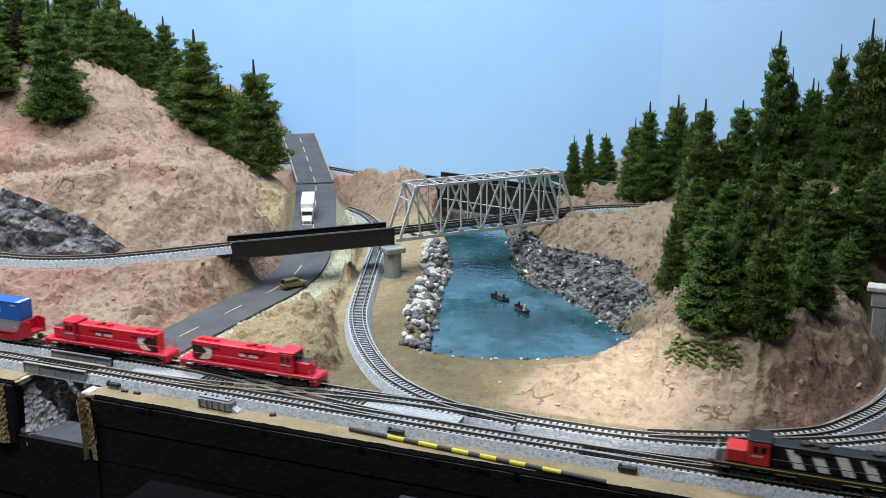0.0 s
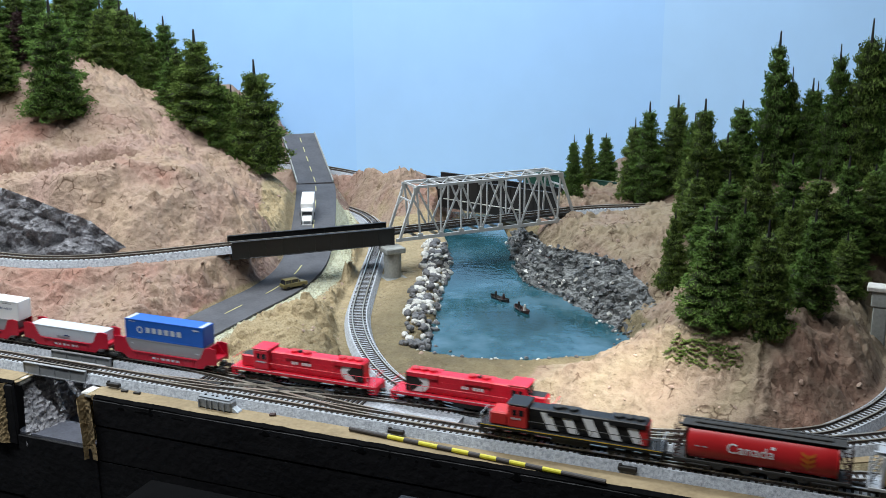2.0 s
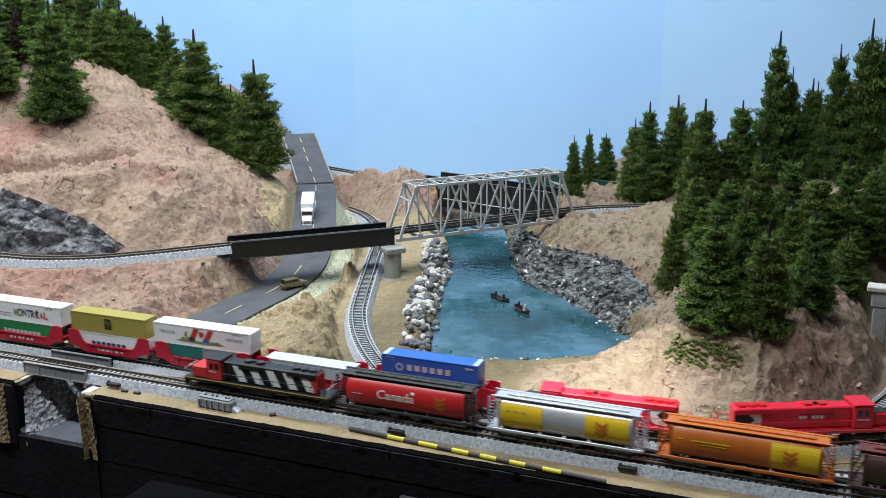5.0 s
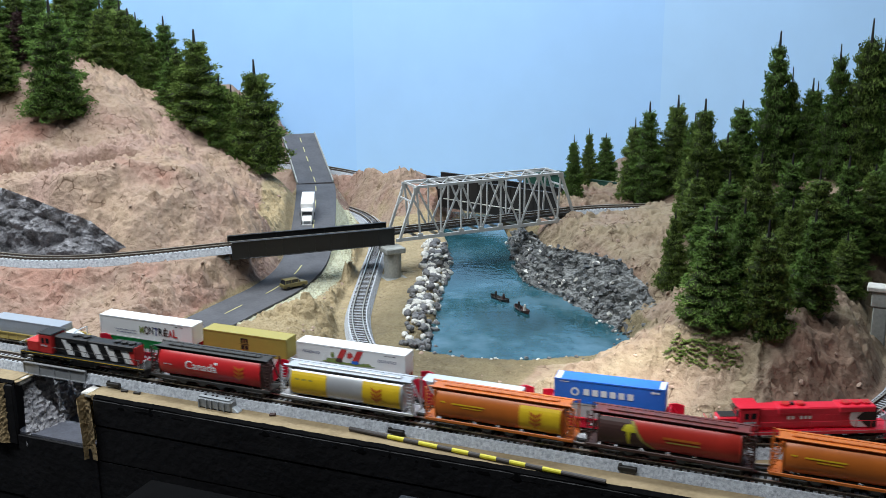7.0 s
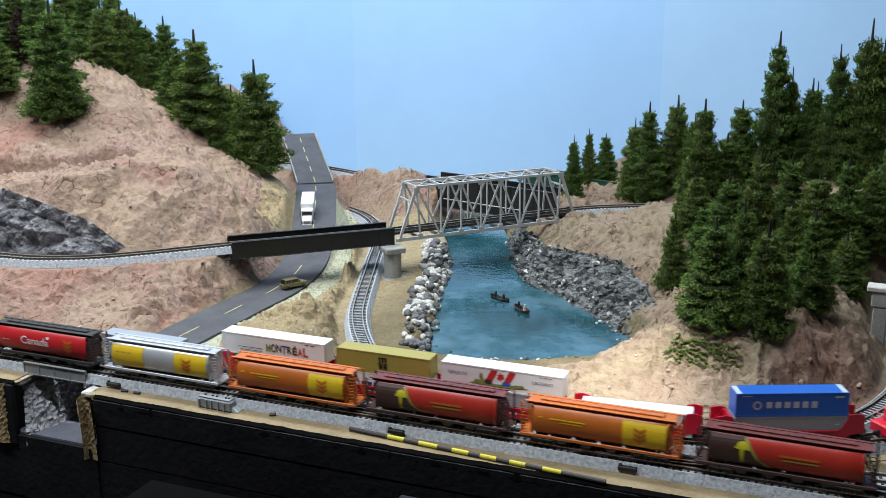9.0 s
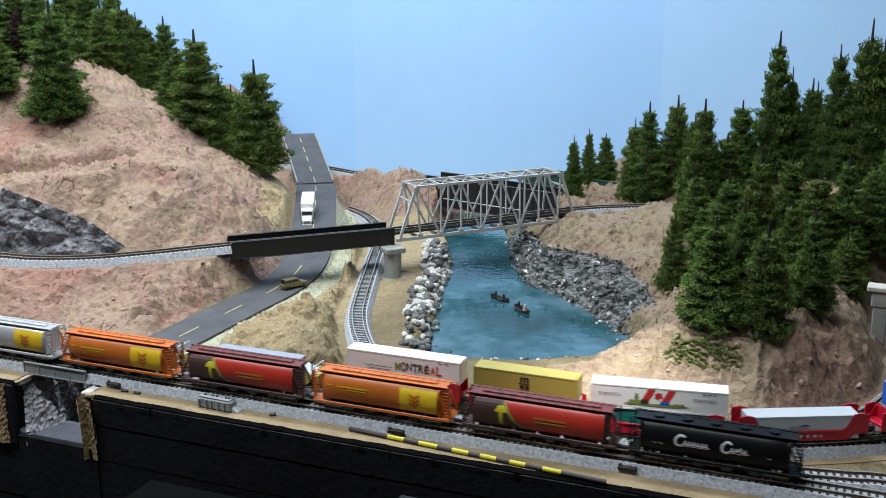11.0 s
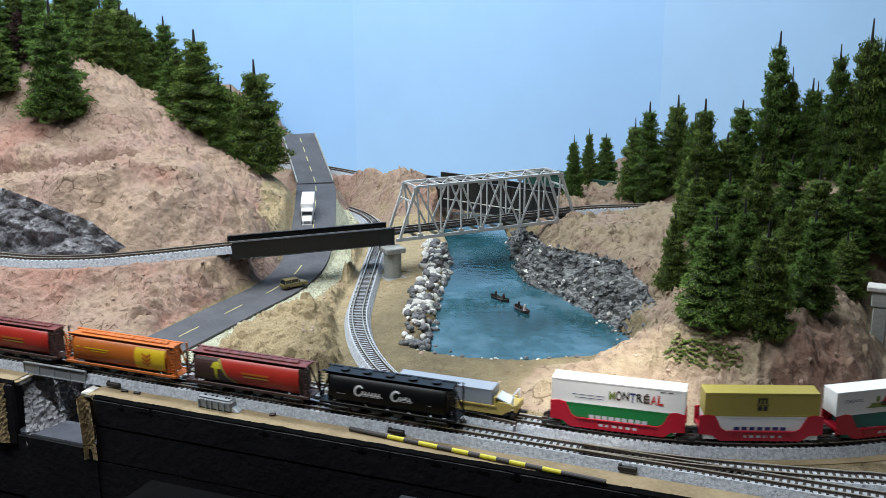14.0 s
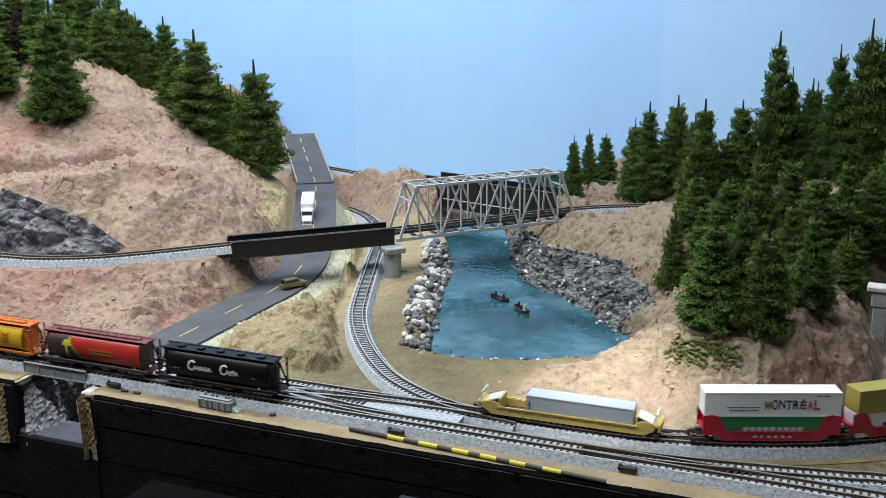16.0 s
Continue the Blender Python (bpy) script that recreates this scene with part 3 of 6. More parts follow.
fascia = thing("fascia", "black-painted wooden layout fascia boards with chipped edge", "fascia", kind="structure")
def fascia_board(x0, x1, z0, z1, y0):
    part("board", bbox(x0, x1, y0, 0.5965, z0, z1, 0.0004), M_FASCIA, fascia)
fascia_board(-2.0, NOTCH_X0 - 0.004, -0.062, -0.0105, 0.5925)
fascia_board(NOTCH_X1 + 0.010, 1.4, -0.032, -0.0105, 0.5935)
fascia_board(NOTCH_X1 + 0.010, 1.4, -0.0625, -0.033, 0.5940)
fascia_board(NOTCH_X0 - 0.0035, NOTCH_X1 + 0.0095, -0.110, -0.0535, 0.5930)
fascia_board(-2.0, -0.16, -0.110, -0.063, 0.5943)
fascia_board(-0.1595, 1.4, -0.110, -0.063, 0.5946)
fascia_board(-2.0, 1.4, -0.20, -0.111, 0.5950)


def ragged_edge(x0, x1, seed):
    """The torn top edge of the black board: uneven in height and thickness."""
    rg = random.Random(seed)
    V, F = [], []
    x, up_, out = x0, 0.0, 0.0
    while x < x1:
        up_ = 0.72 * up_ + rg.gauss(0, 0.00014)
        out = 0.7 * out + rg.gauss(0, 0.00016)
        V += [(x, 0.5936 + out, -0.0150), (x, 0.5942 + out, -0.0094 + up_), (x, 0.5972, -0.0076 + up_), (x, 0.5972, -0.0150)]
        x += rg.uniform(0.0012, 0.0034)
    n = len(V) // 4
    for i in range(n - 1):
        for j in range(4):
            a, b = 4 * i + j, 4 * i + (j + 1) % 4
            F.append((a, a + 4, b + 4, b))
    F += [(0, 1, 2, 3), tuple(4 * n - 4 + j for j in (3, 2, 1, 0))]
    ob = new("torn_edge", mesh_from("torn_edge", V, F, M_EDGE))
    ob.parent = fascia


ragged_edge(NOTCH_X1 + 0.010, 1.4, 3)
ragged_edge(-2.0, NOTCH_X0 - 0.004, 4)
bm = bbox(-0.4693, -0.10, 0.52, 0.575, -0.1305, -0.0576, 0.001)
tagged(link("equipment_case", bm, M_EDGE), "black plastic case below the layout edge", "case")
bm = bbox(-0.2625, -0.20, 0.555, 0.5745, -0.0575, -0.0300, 0.001)
tagged(link("control_panel", bm, M_PANEL), "small dark grey panel below the layout edge", "panel")
tagged(link("case_shelf", bbox(-2.0, 1.4, 0.45, 0.579, -0.20, -0.131), M_FASCIA), "black shelf board under the layout", "shelf")

for x0, x1 in ((-2.0, NOTCH_X0 - 0.006), (NOTCH_X1 + 0.006, 1.4)):
    tagged(link("table_edge", bbox(x0, x1, 0.5969, 0.6152, TOP - 0.004, TOP + 0.0010, 0.0004), M_WOOD), "smooth tan painted plywood strip along the layout edge", "plywood strip", kind="structure")

# underpass cut into the table edge
M_EARTH = mat("crumbly_tan_earth", (0.40, 0.29, 0.15), 0.95, grain=(0.28, 0.195, 0.095), scale=260, bump=0.5, bump_scale=500)
M_PAVE = mat("worn_grey_road", (0.16, 0.17, 0.21), 0.6, grain=(0.10, 0.105, 0.13), scale=60)
M_WALLSTONE = mat("grey_stone_wall", (0.60, 0.59, 0.62), 0.85, grain=(0.16, 0.16, 0.18), scale=330, bump=0.7, bump_scale=400)
under = thing("underpass", "rock-walled road underpass cut below the railway girders", "underpass")
part("road_floor", bbox(NOTCH_X0 - 0.008, NOTCH_X1 + 0.004, 0.5972, 0.76, -0.075, -0.0525), M_PAVE, under, "worn grey road")
part("rear_wall", bbox(NOTCH_X0 - 0.02, NOTCH_X1 + 0.02, 0.745, 0.76, -0.0520, -0.0105), M_SOOT, under)


def rock_strip(name, line, heights, lean, rows, amp, freq, material, parent=None, seed=0.0, step=0.003, grain=(1, 1, 1.3), metric="DISTANCE", pieces=1):
    """A rocky face along a line: rows up its height, leaning back, broken by cellular and fractal noise."""
    L = smooth_line(line, step)
    T = np.gradient(L, axis=0)
    T /= np.linalg.norm(T[:, :2], axis=1)[:, None] + 1e-9
    verts, faces = [], []
    hs = np.interp(np.linspace(0, 1, len(L)), np.linspace(0, 1, len(heights)), heights)
    for i, p in enumerate(L):
        nrm = Vector((T[i, 1], -T[i, 0], 0))
        for j in range(rows + 1):
            v = j / rows
            q = Vector((p[0], p[1], p[2] + v * hs[i])) - nrm * (lean * hs[i] * v ** 1.2)
            w3 = noise.noise_vector(q * freq * 0.6) * 0.35
            c = noise.voronoi(Vector((q.x * freq * grain[0] + w3.x, q.y * freq * grain[1] + w3.y, q.z * freq * grain[2] + seed + w3.z)), distance_metric=metric)[0]
            f = noise.fractal(q * freq * 1.7 + Vector((seed, 0, 0)), 0.9, 2.1, 4)
            d = amp * ((c[1] - c[0]) * 1.3 - 0.5 + 0.55 * f)
            edge = min(1, 3 * v + 0.2)
            q = q + nrm * d * edge + Vector((0, 0, 0.5 * d * edge))
            verts.append(q[:])
    R = rows + 1
    for i in range(len(L) - 1):
        for j in range(rows):
            a = i * R + j
            faces.append((a, a + R, a + R + 1, a + 1))
    per = -(-(len(L) - 1) // pieces)
    for k in range(0, len(L) - 1, per):
        fs = faces[k * rows:(k + per) * rows]
        lo, hi = min(min(f) for f in fs), max(max(f) for f in fs)
        ob = new(name, mesh_from(name, verts[lo:hi + 1], [tuple(i - lo for i in f) for f in fs], material))
        ob.parent = parent
    return ob


rock_strip("rock_wall", [(NOTCH_X0 + 0.006, 0.592, -0.062), (NOTCH_X0 + 0.014, 0.60, -0.062), (NOTCH_X0 + 0.020, 0.63, -0.062), (NOTCH_X0 + 0.022, 0.70, -0.062)], (0.053, 0.053, 0.05), 0.55, 30, 0.0034, 150, M_WALLSTONE, under, 1.0, 0.0016, (0.7, 0.7, 1.6))
rock_strip("earth_edge", [(NOTCH_X0 - 0.03, 0.5915, -0.062), (NOTCH_X0 - 0.016, 0.5905, -0.062), (NOTCH_X0 - 0.008, 0.595, -0.062)], (0.05, 0.053, 0.053), 0.0, 24, 0.0012, 380, M_EARTH, under, 4.0, 0.0016)
rock_strip("earth_edge", [(NOTCH_X1 + 0.0, 0.72, -0.062), (NOTCH_X1 - 0.001, 0.60, -0.062), (NOTCH_X1 + 0.003, 0.594, -0.062), (NOTCH_X1 + 0.012, 0.5915, -0.062)], (0.052, 0.052, 0.052), -0.05, 24, 0.0008, 380, M_EARTH, under, 2.0, 0.0016)
for xa, za in ((NOTCH_X0 - 0.010, -0.0085), (NOTCH_X1 - 0.004, -0.0085)):
    part("bearing_block", bbox(xa - 0.003, xa + 0.008, 0.600, 0.614, za - 0.005, za - 0.0005, 0.001), M_STONE_W, under, "white plaster block")

backdrop = thing("backdrop", "pale blue painted sky boards with visible joints", "backdrop", kind="structure")
for x0, x1, m, y in ((-2.6, -0.821, M_BLUE, 1.632), (-0.821, -0.2870, M_BLUE_L, 1.632), (-0.2870, 1.8, M_BLUE_R, 1.632)):
    part("sky_panel", bbox(x0, x1, y, y + 0.006, -0.25, 1.20), m, backdrop)

tagged(link("wall_north", bbox(-2.8, 2.0, 1.66, 1.76, -1.0, 1.5), M_ROOM), "plain room wall", "wall", kind="structure")
tagged(link("wall_south", bbox(-2.8, 2.0, -1.7, -1.6, -1.0, 1.5), M_ROOM), "plain room wall", "wall", kind="structure")
tagged(link("wall_west", bbox(-2.9, -2.8, -1.7, 1.76, -1.0, 1.5), M_ROOM), "plain room wall", "wall", kind="structure")
tagged(link("wall_east", bbox(2.0, 2.1, -1.7, 1.76, -1.0, 1.5), M_ROOM), "plain room wall", "wall", kind="structure")
tagged(link("floor", bbox(-2.9, 2.1, -1.7, 1.76, -1.1, -1.0), M_ROOM), "plain dark room floor", "floor", kind="structure")
tagged(link("ceiling", bbox(-2.9, 2.1, -1.7, 1.76, 1.5, 1.6), M_CEIL), "white room ceiling", "ceiling", kind="structure")

# ---- tracks ----
TIE_MESH = None


def sweep(name, line, profile, material, parent, closed=True, label=""):
    """A cross-section (across, up) drawn along a line."""
    T = np.gradient(line, axis=0)
    T /= np.linalg.norm(T[:, :2], axis=1)[:, None]
    n = len(profile)
    V, F = [], []
    for p, t in zip(line, T):
        for a, u in profile:
            V.append((p[0] - t[1] * a, p[1] + t[0] * a, p[2] + u))
    m = len(line)
    for i in range(m - 1):
        for j in range(n if closed else n - 1):
            a, b = i * n + j, i * n + (j + 1) % n
            F.append((a, b, b + n, a + n))
    if closed:
        F += [tuple(range(n))[::-1], tuple(range((m - 1) * n, m * n))]
    ob = new(name, mesh_from(name, V, F, material))
    ob.parent = parent
    if label:
        tagged(ob, label)
    return ob


RAIL = [(-0.0006, -0.0019), (0.0006, -0.0019), (0.00045, -0.0004), (0.00055, 0), (-0.00055, 0), (-0.00045, -0.0004)]
RAIL_TOP = [(-0.00062, -0.0003), (0.00062, -0.0003), (0.00058, 0.00012), (-0.00058, 0.00012)]
BED = [(-0.0125, -0.0088), (0.0125, -0.0088), (0.0090, -0.0021), (-0.0090, -0.0021)]
bm = bbox(-0.00092, 0.00092, -0.0078, 0.0078, -0.0026, -0.0016, 0.0002)
TIE_MESH = bpy.data.meshes.new("tie")
bm.to_mesh(TIE_MESH)
bm.free()
TIE_MESH.materials.append(M_TIE)


def offset_line(line, a):
    T = np.gradient(line, axis=0)
    T /= np.linalg.norm(T[:, :2], axis=1)[:, None]
    o = line.copy()
    o[:, 0] -= T[:, 1] * a
    o[:, 1] += T[:, 0] * a
    return o


def track(label, line, bed=True, seen=(-0.80, 0.06), pitch=0.0047, ties=True, kind_group="railway tracks"):
    tr = thing("railway_track", label, "track", kind_group)
    if bed:
        sweep("roadbed", line, BED, M_BALLAST, tr, label="speckled grey ballast strip")
    for a in (-0.0048, 0.0048):
        l2 = offset_line(line, a)
        sweep("rail", l2, RAIL, M_RAIL_SIDE, tr)
        sweep("railhead", l2, RAIL_TOP, M_RAIL, tr, label="polished nickel railhead")
    if ties:
        d = np.r_[0, np.cumsum(np.linalg.norm(np.diff(line, axis=0), axis=1))]
        rest = bmesh.new()
        any_rest = False
        for s in np.arange(pitch / 2, d[-1], pitch):
            p = [np.interp(s, d, line[:, c]) for c in range(3)]
            q = [np.interp(s + 0.001, d, line[:, c]) - np.interp(s - 0.001, d, line[:, c]) for c in range(2)]
            ang = math.degrees(math.atan2(q[1], q[0]))
            if seen[0] < p[0] < seen[1]:
                ob = new("tie", TIE_MESH)
                ob.parent = tr
                ob.matrix_basis = pose(*p, 0, 0, ang)
            else:
                any_rest = True
                box(rest, -0.00092, 0.00092, -0.0078, 0.0078, -0.0026, -0.0016, m=pose(*p, 0, 0, ang))
        if any_rest:
            tagged(part("ties_beyond", rest, M_TIE, tr), kind="stuff")
        else:
            rest.free()
    return tr


def straight(x0, x1, y, z=0.0, step=0.01):
    x = np.arange(x0, x1, step)
    return np.c_[x, np.full(len(x), y), np.full(len(x), z)]


near_line = straight(-2.0, 1.4, NEAR_Y)
rear_line = np.array([(*rear_path(s)[:2], 0.0) for s in np.arange(-2.0, 0.95, 0.008)])


def cut(line, gap0, gap1):
    """The roadbed stands on either side of the underpass only."""
    return line[line[:, 0] < gap0], line[line[:, 0] > gap1]


near_track = track("near main line, grey ballasted track with dark ties", near_line, bed=False, seen=(-0.72, 0.06))
rear_track = track("rear main line, grey ballasted track with dark ties", rear_line, bed=False, seen=(-0.76, 0.06))
for tr, line in ((near_track, near_line), (rear_track, rear_line)):
    for seg in cut(line, -0.618, -0.56):
        sweep("roadbed", seg, BED, M_BALLAST, tr, label="speckled grey ballast strip")
track("curved siding track passing beneath the black girder bridge", SIDING)
track("curved inner track leading towards the tunnel portal", INNER)
track("upper level track along the rocky hillside bench", UPPER_L, seen=(-0.86, 0.06))
track("upper level track entering the trees beyond the truss", UPPER_R, seen=(-0.4, -0.15))
track("distant track on the bank behind the road", BACK, seen=(-0.75, -0.5))
NEAR_2 = smooth_line([(-0.165, 0.6285, 0), (-0.122, 0.6300, 0), (-0.085, 0.633, 0), (-0.050, 0.638, 0), (-0.016, 0.644, 0), (0.017, 0.650, 0), (0.06, 0.656, 0), (0.3, 0.668, -0.0002), (1.0, 0.70, -0.0002)])
track("diverging yard track beside the near main line", NEAR_2[NEAR_2[:, 0] > -0.155], bed=True, seen=(-0.06, 0.06))


def crossover():
    cr = thing("double_crossover", "double crossover with dark ties, guard rails and a centre diamond", "track")
    xa, xb = -0.552, -0.236
    for y0, y1 in ((NEAR_Y, REAR_Y), (REAR_Y, NEAR_Y)):
        x = np.linspace(xa, xb, 60)
        t = np.clip((x - xa - 0.03) / (xb - xa - 0.06), 0, 1)
        t = t + 0.10 * np.sin(2 * np.pi * t) * -0.9
        line = np.c_[x, y0 + (y1 - y0) * t, np.full(60, 0.00008)]
        for a in (-0.0048, 0.0048):
            sweep("rail", offset_line(line, a), RAIL, M_RAIL_SIDE, cr)
            sweep("railhead", offset_line(line, a), RAIL_TOP, M_RAIL, cr, label="polished nickel railhead")
        for a in (-0.0034, 0.0034):
            sweep("guard_rail", offset_line(line[22:38], a), RAIL, M_RAIL, cr)
    part("middle_bed", bbox(xa + 0.02, xb - 0.01, NEAR_Y + 0.009, REAR_Y - 0.009, -0.0088, -0.0025), M_BALLAST, cr)
    for k in range(34):
        x = xa + 0.085 + k * 0.0043
        w = 0.5 - 0.5 * math.cos(k / 33 * 2 * math.pi)
        yc, hw = (NEAR_Y + REAR_Y) / 2, 0.005 + 0.003 * w
        part("long_tie", bbox(x - 0.00095, x + 0.00095, yc - hw - 0.003, yc + hw + 0.003, -0.0026, -0.00155), M_TIE, cr)
    for x, y, ang in ((-0.420, 0.651, 6), (-0.368, 0.637, -6), (-0.405, 0.6375, 6), (-0.372, 0.651, -6), (-0.394, 0.644, 0), (-0.33, 0.652, 3), (-0.455, 0.6365, 3)):
        part("frog_casting", bbox(-0.011, 0.011, -0.0013, 0.0013, -0.0018, -0.0002, 0.0003, m=pose(x, y, 0, 0, 0, ang)), M_BLACK, cr, "black insulated frog")
    return cr


crossover()
for x, y in ((-0.530, 0.6135), (-0.2835, 0.6140), (-0.1185, 0.6165)):
    sm = thing("switch_machine", "small black switch motor cover in the ballast", "switch machine", "switch machines", m=pose(x, y, -0.0045))
    part("cover", bbox(-0.0062, 0.0062, -0.0017, 0.0017, -0.002, 0.0012, 0.0005), M_INK, sm)
    part("lever", bbox(-0.0058, -0.0035, -0.001, 0.001, 0.0011, 0.0024, 0.0003), M_INK, sm)

# plywood edge below the outer curve
pl = np.array([(*rear_path(s)[:2], TOP) for s in np.arange(-0.15, 0.5, 0.01)])
sweep("plywood_edge", offset_line(pl, -0.0165), [(-0.0035, -0.006), (0.004, -0.006), (0.004, 0.0006), (-0.0035, 0.0006)], M_WOOD, None)
tagged(bpy.data.objects["plywood_edge"], "bare plywood roadbed edge below the curved track", "plywood")


# ---- bridges ----
def frame_of(a, b):
    d = (b - a).normalized()
    return Matrix.Translation(a) @ Matrix(((d.x, -d.y, 0, 0), (d.y, d.x, 0, 0), (0, 0, 1, 0), (0, 0, 0, 1))), (b - a).length


def plate_girder(name, label, a, b, z0, z1, half, material, ribs, group=""):
    m, L = frame_of(a, b)
    g = thing(name, label, "bridge", group, m=m)
    for s in (-1, 1):
        y = s * half
        bm = bbox(0, L, y - 0.0008, y + 0.0008, z0, z1)
        side = part("side_plate", bm, material, g)
        part("top_flange", bbox(0, L, y - 0.0018, y + 0.0018, z1, z1 + 0.0009, 0.0003), material, side)
        part("bottom_flange", bbox(0, L, y - 0.0018, y + 0.0018, z0 - 0.0009, z0, 0.0003), material, side)
        for k in range(ribs + 1):
            x = min(max(L * k / ribs, 0.0006), L - 0.0006)
            part("stiffener", bbox(x - 0.0004, x + 0.0004, y - 0.0014, y + 0.0014, z0, z1), material, side)
    part("deck", bbox(0, L, -half + 0.001, half - 0.001, z0 + 0.001, z0 + 0.003), material, g)
    return g


def rails_on(a, b, z, parent, sleepers=True):
    m, L = frame_of(a, b)
    for s in (-0.0048, 0.0048):
        part("rail", bbox(0, L, s - 0.0006, s + 0.0006, z - 0.0019, z), M_RAIL_SIDE, parent)
        part("railhead", bbox(0, L, s - 0.0005, s + 0.0005, z, z + 0.0001), M_RAIL, parent, "polished nickel railhead")
    if sleepers:
        for x in np.arange(0.002, L, 0.0047):
            ob = new("tie", TIE_MESH)
            ob.parent = parent
            ob.matrix_basis = pose(x, 0, z)


girder = plate_girder("girder_bridge", "black plastic plate girder bridge on a round pier", BR0, BR1, 0.0262, 0.0432, 0.0150, M_BLACK, 10)
rails_on(BR0, BR1, UP, girder)


def truss_bridge():
    m, L = frame_of(BR1, BR2)
    t = thing("truss_bridge", "light grey through truss railway bridge with lateral bracing", "bridge", m=m)
    half, zb, zt = 0.0165, 0.0300, 0.0870
    n = 9
    xs = [0.004 + (L - 0.008) * k / n for k in range(n + 1)]
    top = xs[1:-1]
    top[0], top[-1] = xs[1] - 0.004, xs[-2] + 0.004
    for s in (-1, 1):
        y = s * half

        def bar(name, a, b, w=0.0016, h=0.0024):
            return part(name, beam(bmesh.new(), (a[0], y, a[1]), (b[0], y, b[1]), w, h), M_TRUSS, t)

        bar("bottom_chord", (0, zb), (L, zb), 0.0022, 0.0036)
        bar("top_chord", (top[0], zt), (top[-1], zt), 0.0026, 0.0026)
        bar("end_post", (xs[0], zb), (top[0], zt), 0.0026, 0.0028)
        bar("end_post", (xs[-1], zb), (top[-1], zt), 0.0026, 0.0028)
        for k in range(1, n):
            bar("vertical", (xs[k], zb), (top[k - 1], zt), 0.0014, 0.0020)
            part("gusset", bbox(xs[k] - 0.003, xs[k] + 0.003, y - 0.0012, y + 0.0012, zb - 0.001, zb + 0.005, 0.0005), M_TRUSS, t)
            part("gusset", bbox(top[k - 1] - 0.0035, top[k - 1] + 0.0035, y - 0.0012, y + 0.0012, zt - 0.004, zt + 0.0005, 0.0005), M_TRUSS, t)
        for k in range(1, n - 1):
            a, b = (xs[k], zb), (top[k], zt)
            if k % 2 == 1:
                a, b = (top[k - 1], zt), (xs[k + 1], zb)
            bar("diagonal", a, b, 0.0014, 0.0020)
    for k in range(n - 1):
        part("top_strut", beam(bmesh.new(), (top[k], -half, zt), (top[k], half, zt), 0.0014, 0.0022), M_TRUSS, t)
        part("floor_beam", beam(bmesh.new(), (xs[k + 1], -half, zb - 0.001), (xs[k + 1], half, zb - 0.001), 0.0016, 0.003), M_TRUSS, t)
        if k < n - 2:
            part("lateral", beam(bmesh.new(), (top[k], -half, zt), (top[k + 1], half, zt), 0.0009, 0.0012), M_TRUSS, t)
            part("lateral", beam(bmesh.new(), (top[k], half, zt), (top[k + 1], -half, zt), 0.0009, 0.0012), M_TRUSS, t)
    for x, xt in ((xs[0], top[0]), (xs[-1], top[-1])):
        xm, zm = x + (xt - x) * 0.72, zb + (zt - zb) * 0.72
        part("portal_strut", beam(bmesh.new(), (xm, -half, zm), (xm, half, zm), 0.0012, 0.0018), M_TRUSS, t)
        for s in (-1, 1):
            part("knee_brace", beam(bmesh.new(), (xm, s * half * 0.4, zm), (x + (xt - x) * 0.55, s * half, zb + (zt - zb) * 0.55), 0.0010, 0.0014), M_TRUSS, t)
    part("track_deck", bbox(0, L, -0.0105, 0.0105, 0.0348, 0.0375), M_SOOT, t, "black track deck")
    rails_on(BR1, BR2, UP, t)
    return t


truss_bridge()


def pier(x, y, ztop, zbase, r, label):
    p = thing("bridge_pier", label, "pier", m=pose(x, y, 0))
    part("column", rod(bmesh.new(), (0, 0, zbase - 0.003), (0, 0, ztop - 0.006), r, 20), M_CONCRETE, p, smooth=False)
    part("cap", bbox(-r * 1.18, r * 1.18, -r * 1.18, r * 1.18, ztop - 0.0062, ztop, 0.001, m=pose(0, 0, 0, 0, 0, 48)), M_CONCRETE, p)
    part("footing", bbox(-r * 1.35, r * 1.35, -r * 1.35, r * 1.35, zbase - 0.004, zbase + 0.003, 0.001, m=pose(0, 0, 0, 0, 0, 48)), M_CONCRETE, p)
    return p


pier(-0.4555, 0.986, 0.0252, land(-0.4555, 0.986) - 0.002, 0.0095, "round grey concrete bridge pier between girder and truss")
for (x, y, ang, w) in ((-0.302, 1.186, 48, 0.017), (-0.604, 0.8820, 43, 0.009)):
    ab = thing("abutment", "grey concrete bridge abutment let into the bank", "abutment", m=pose(x, y, 0, 0, 0, ang))
    part("seat", bbox(-0.009, 0.006, -w, w, -0.004, 0.0242, 0.001), M_CONCRETE, ab)
    part("bearing_ledge", bbox(-0.012, 0.007, -w - 0.001, w + 0.001, 0.0242, 0.0258, 0.0006), M_CONCRETE, ab)

back_bridge = plate_girder("plate_bridge", "distant black plate girder bridge behind the truss", Vector((-0.535, 1.300, 0)), Vector((-0.335, 1.243, 0)), 0.006, 0.0455, 0.016, M_BLACK, 12)
rails_on(Vector((-0.535, 1.300, 0)), Vector((-0.335, 1.243, 0)), 0.032, back_bridge, False)
# White strip paints in the light caught by the lower edge.
part("lit_edge_strip", bbox(0.03, 0.155, -0.0186, -0.0180, 0.0172, 0.0184), M_STONE_W, back_bridge, "white strip for the lit lower edge")
plate_girder("road_bridge", "distant dark green girder bridge beneath the trees", Vector((-0.43, 1.405, 0)), Vector((-0.27, 1.36, 0)), 0.012, 0.040, 0.014, M_GREENGIRDER, 8)
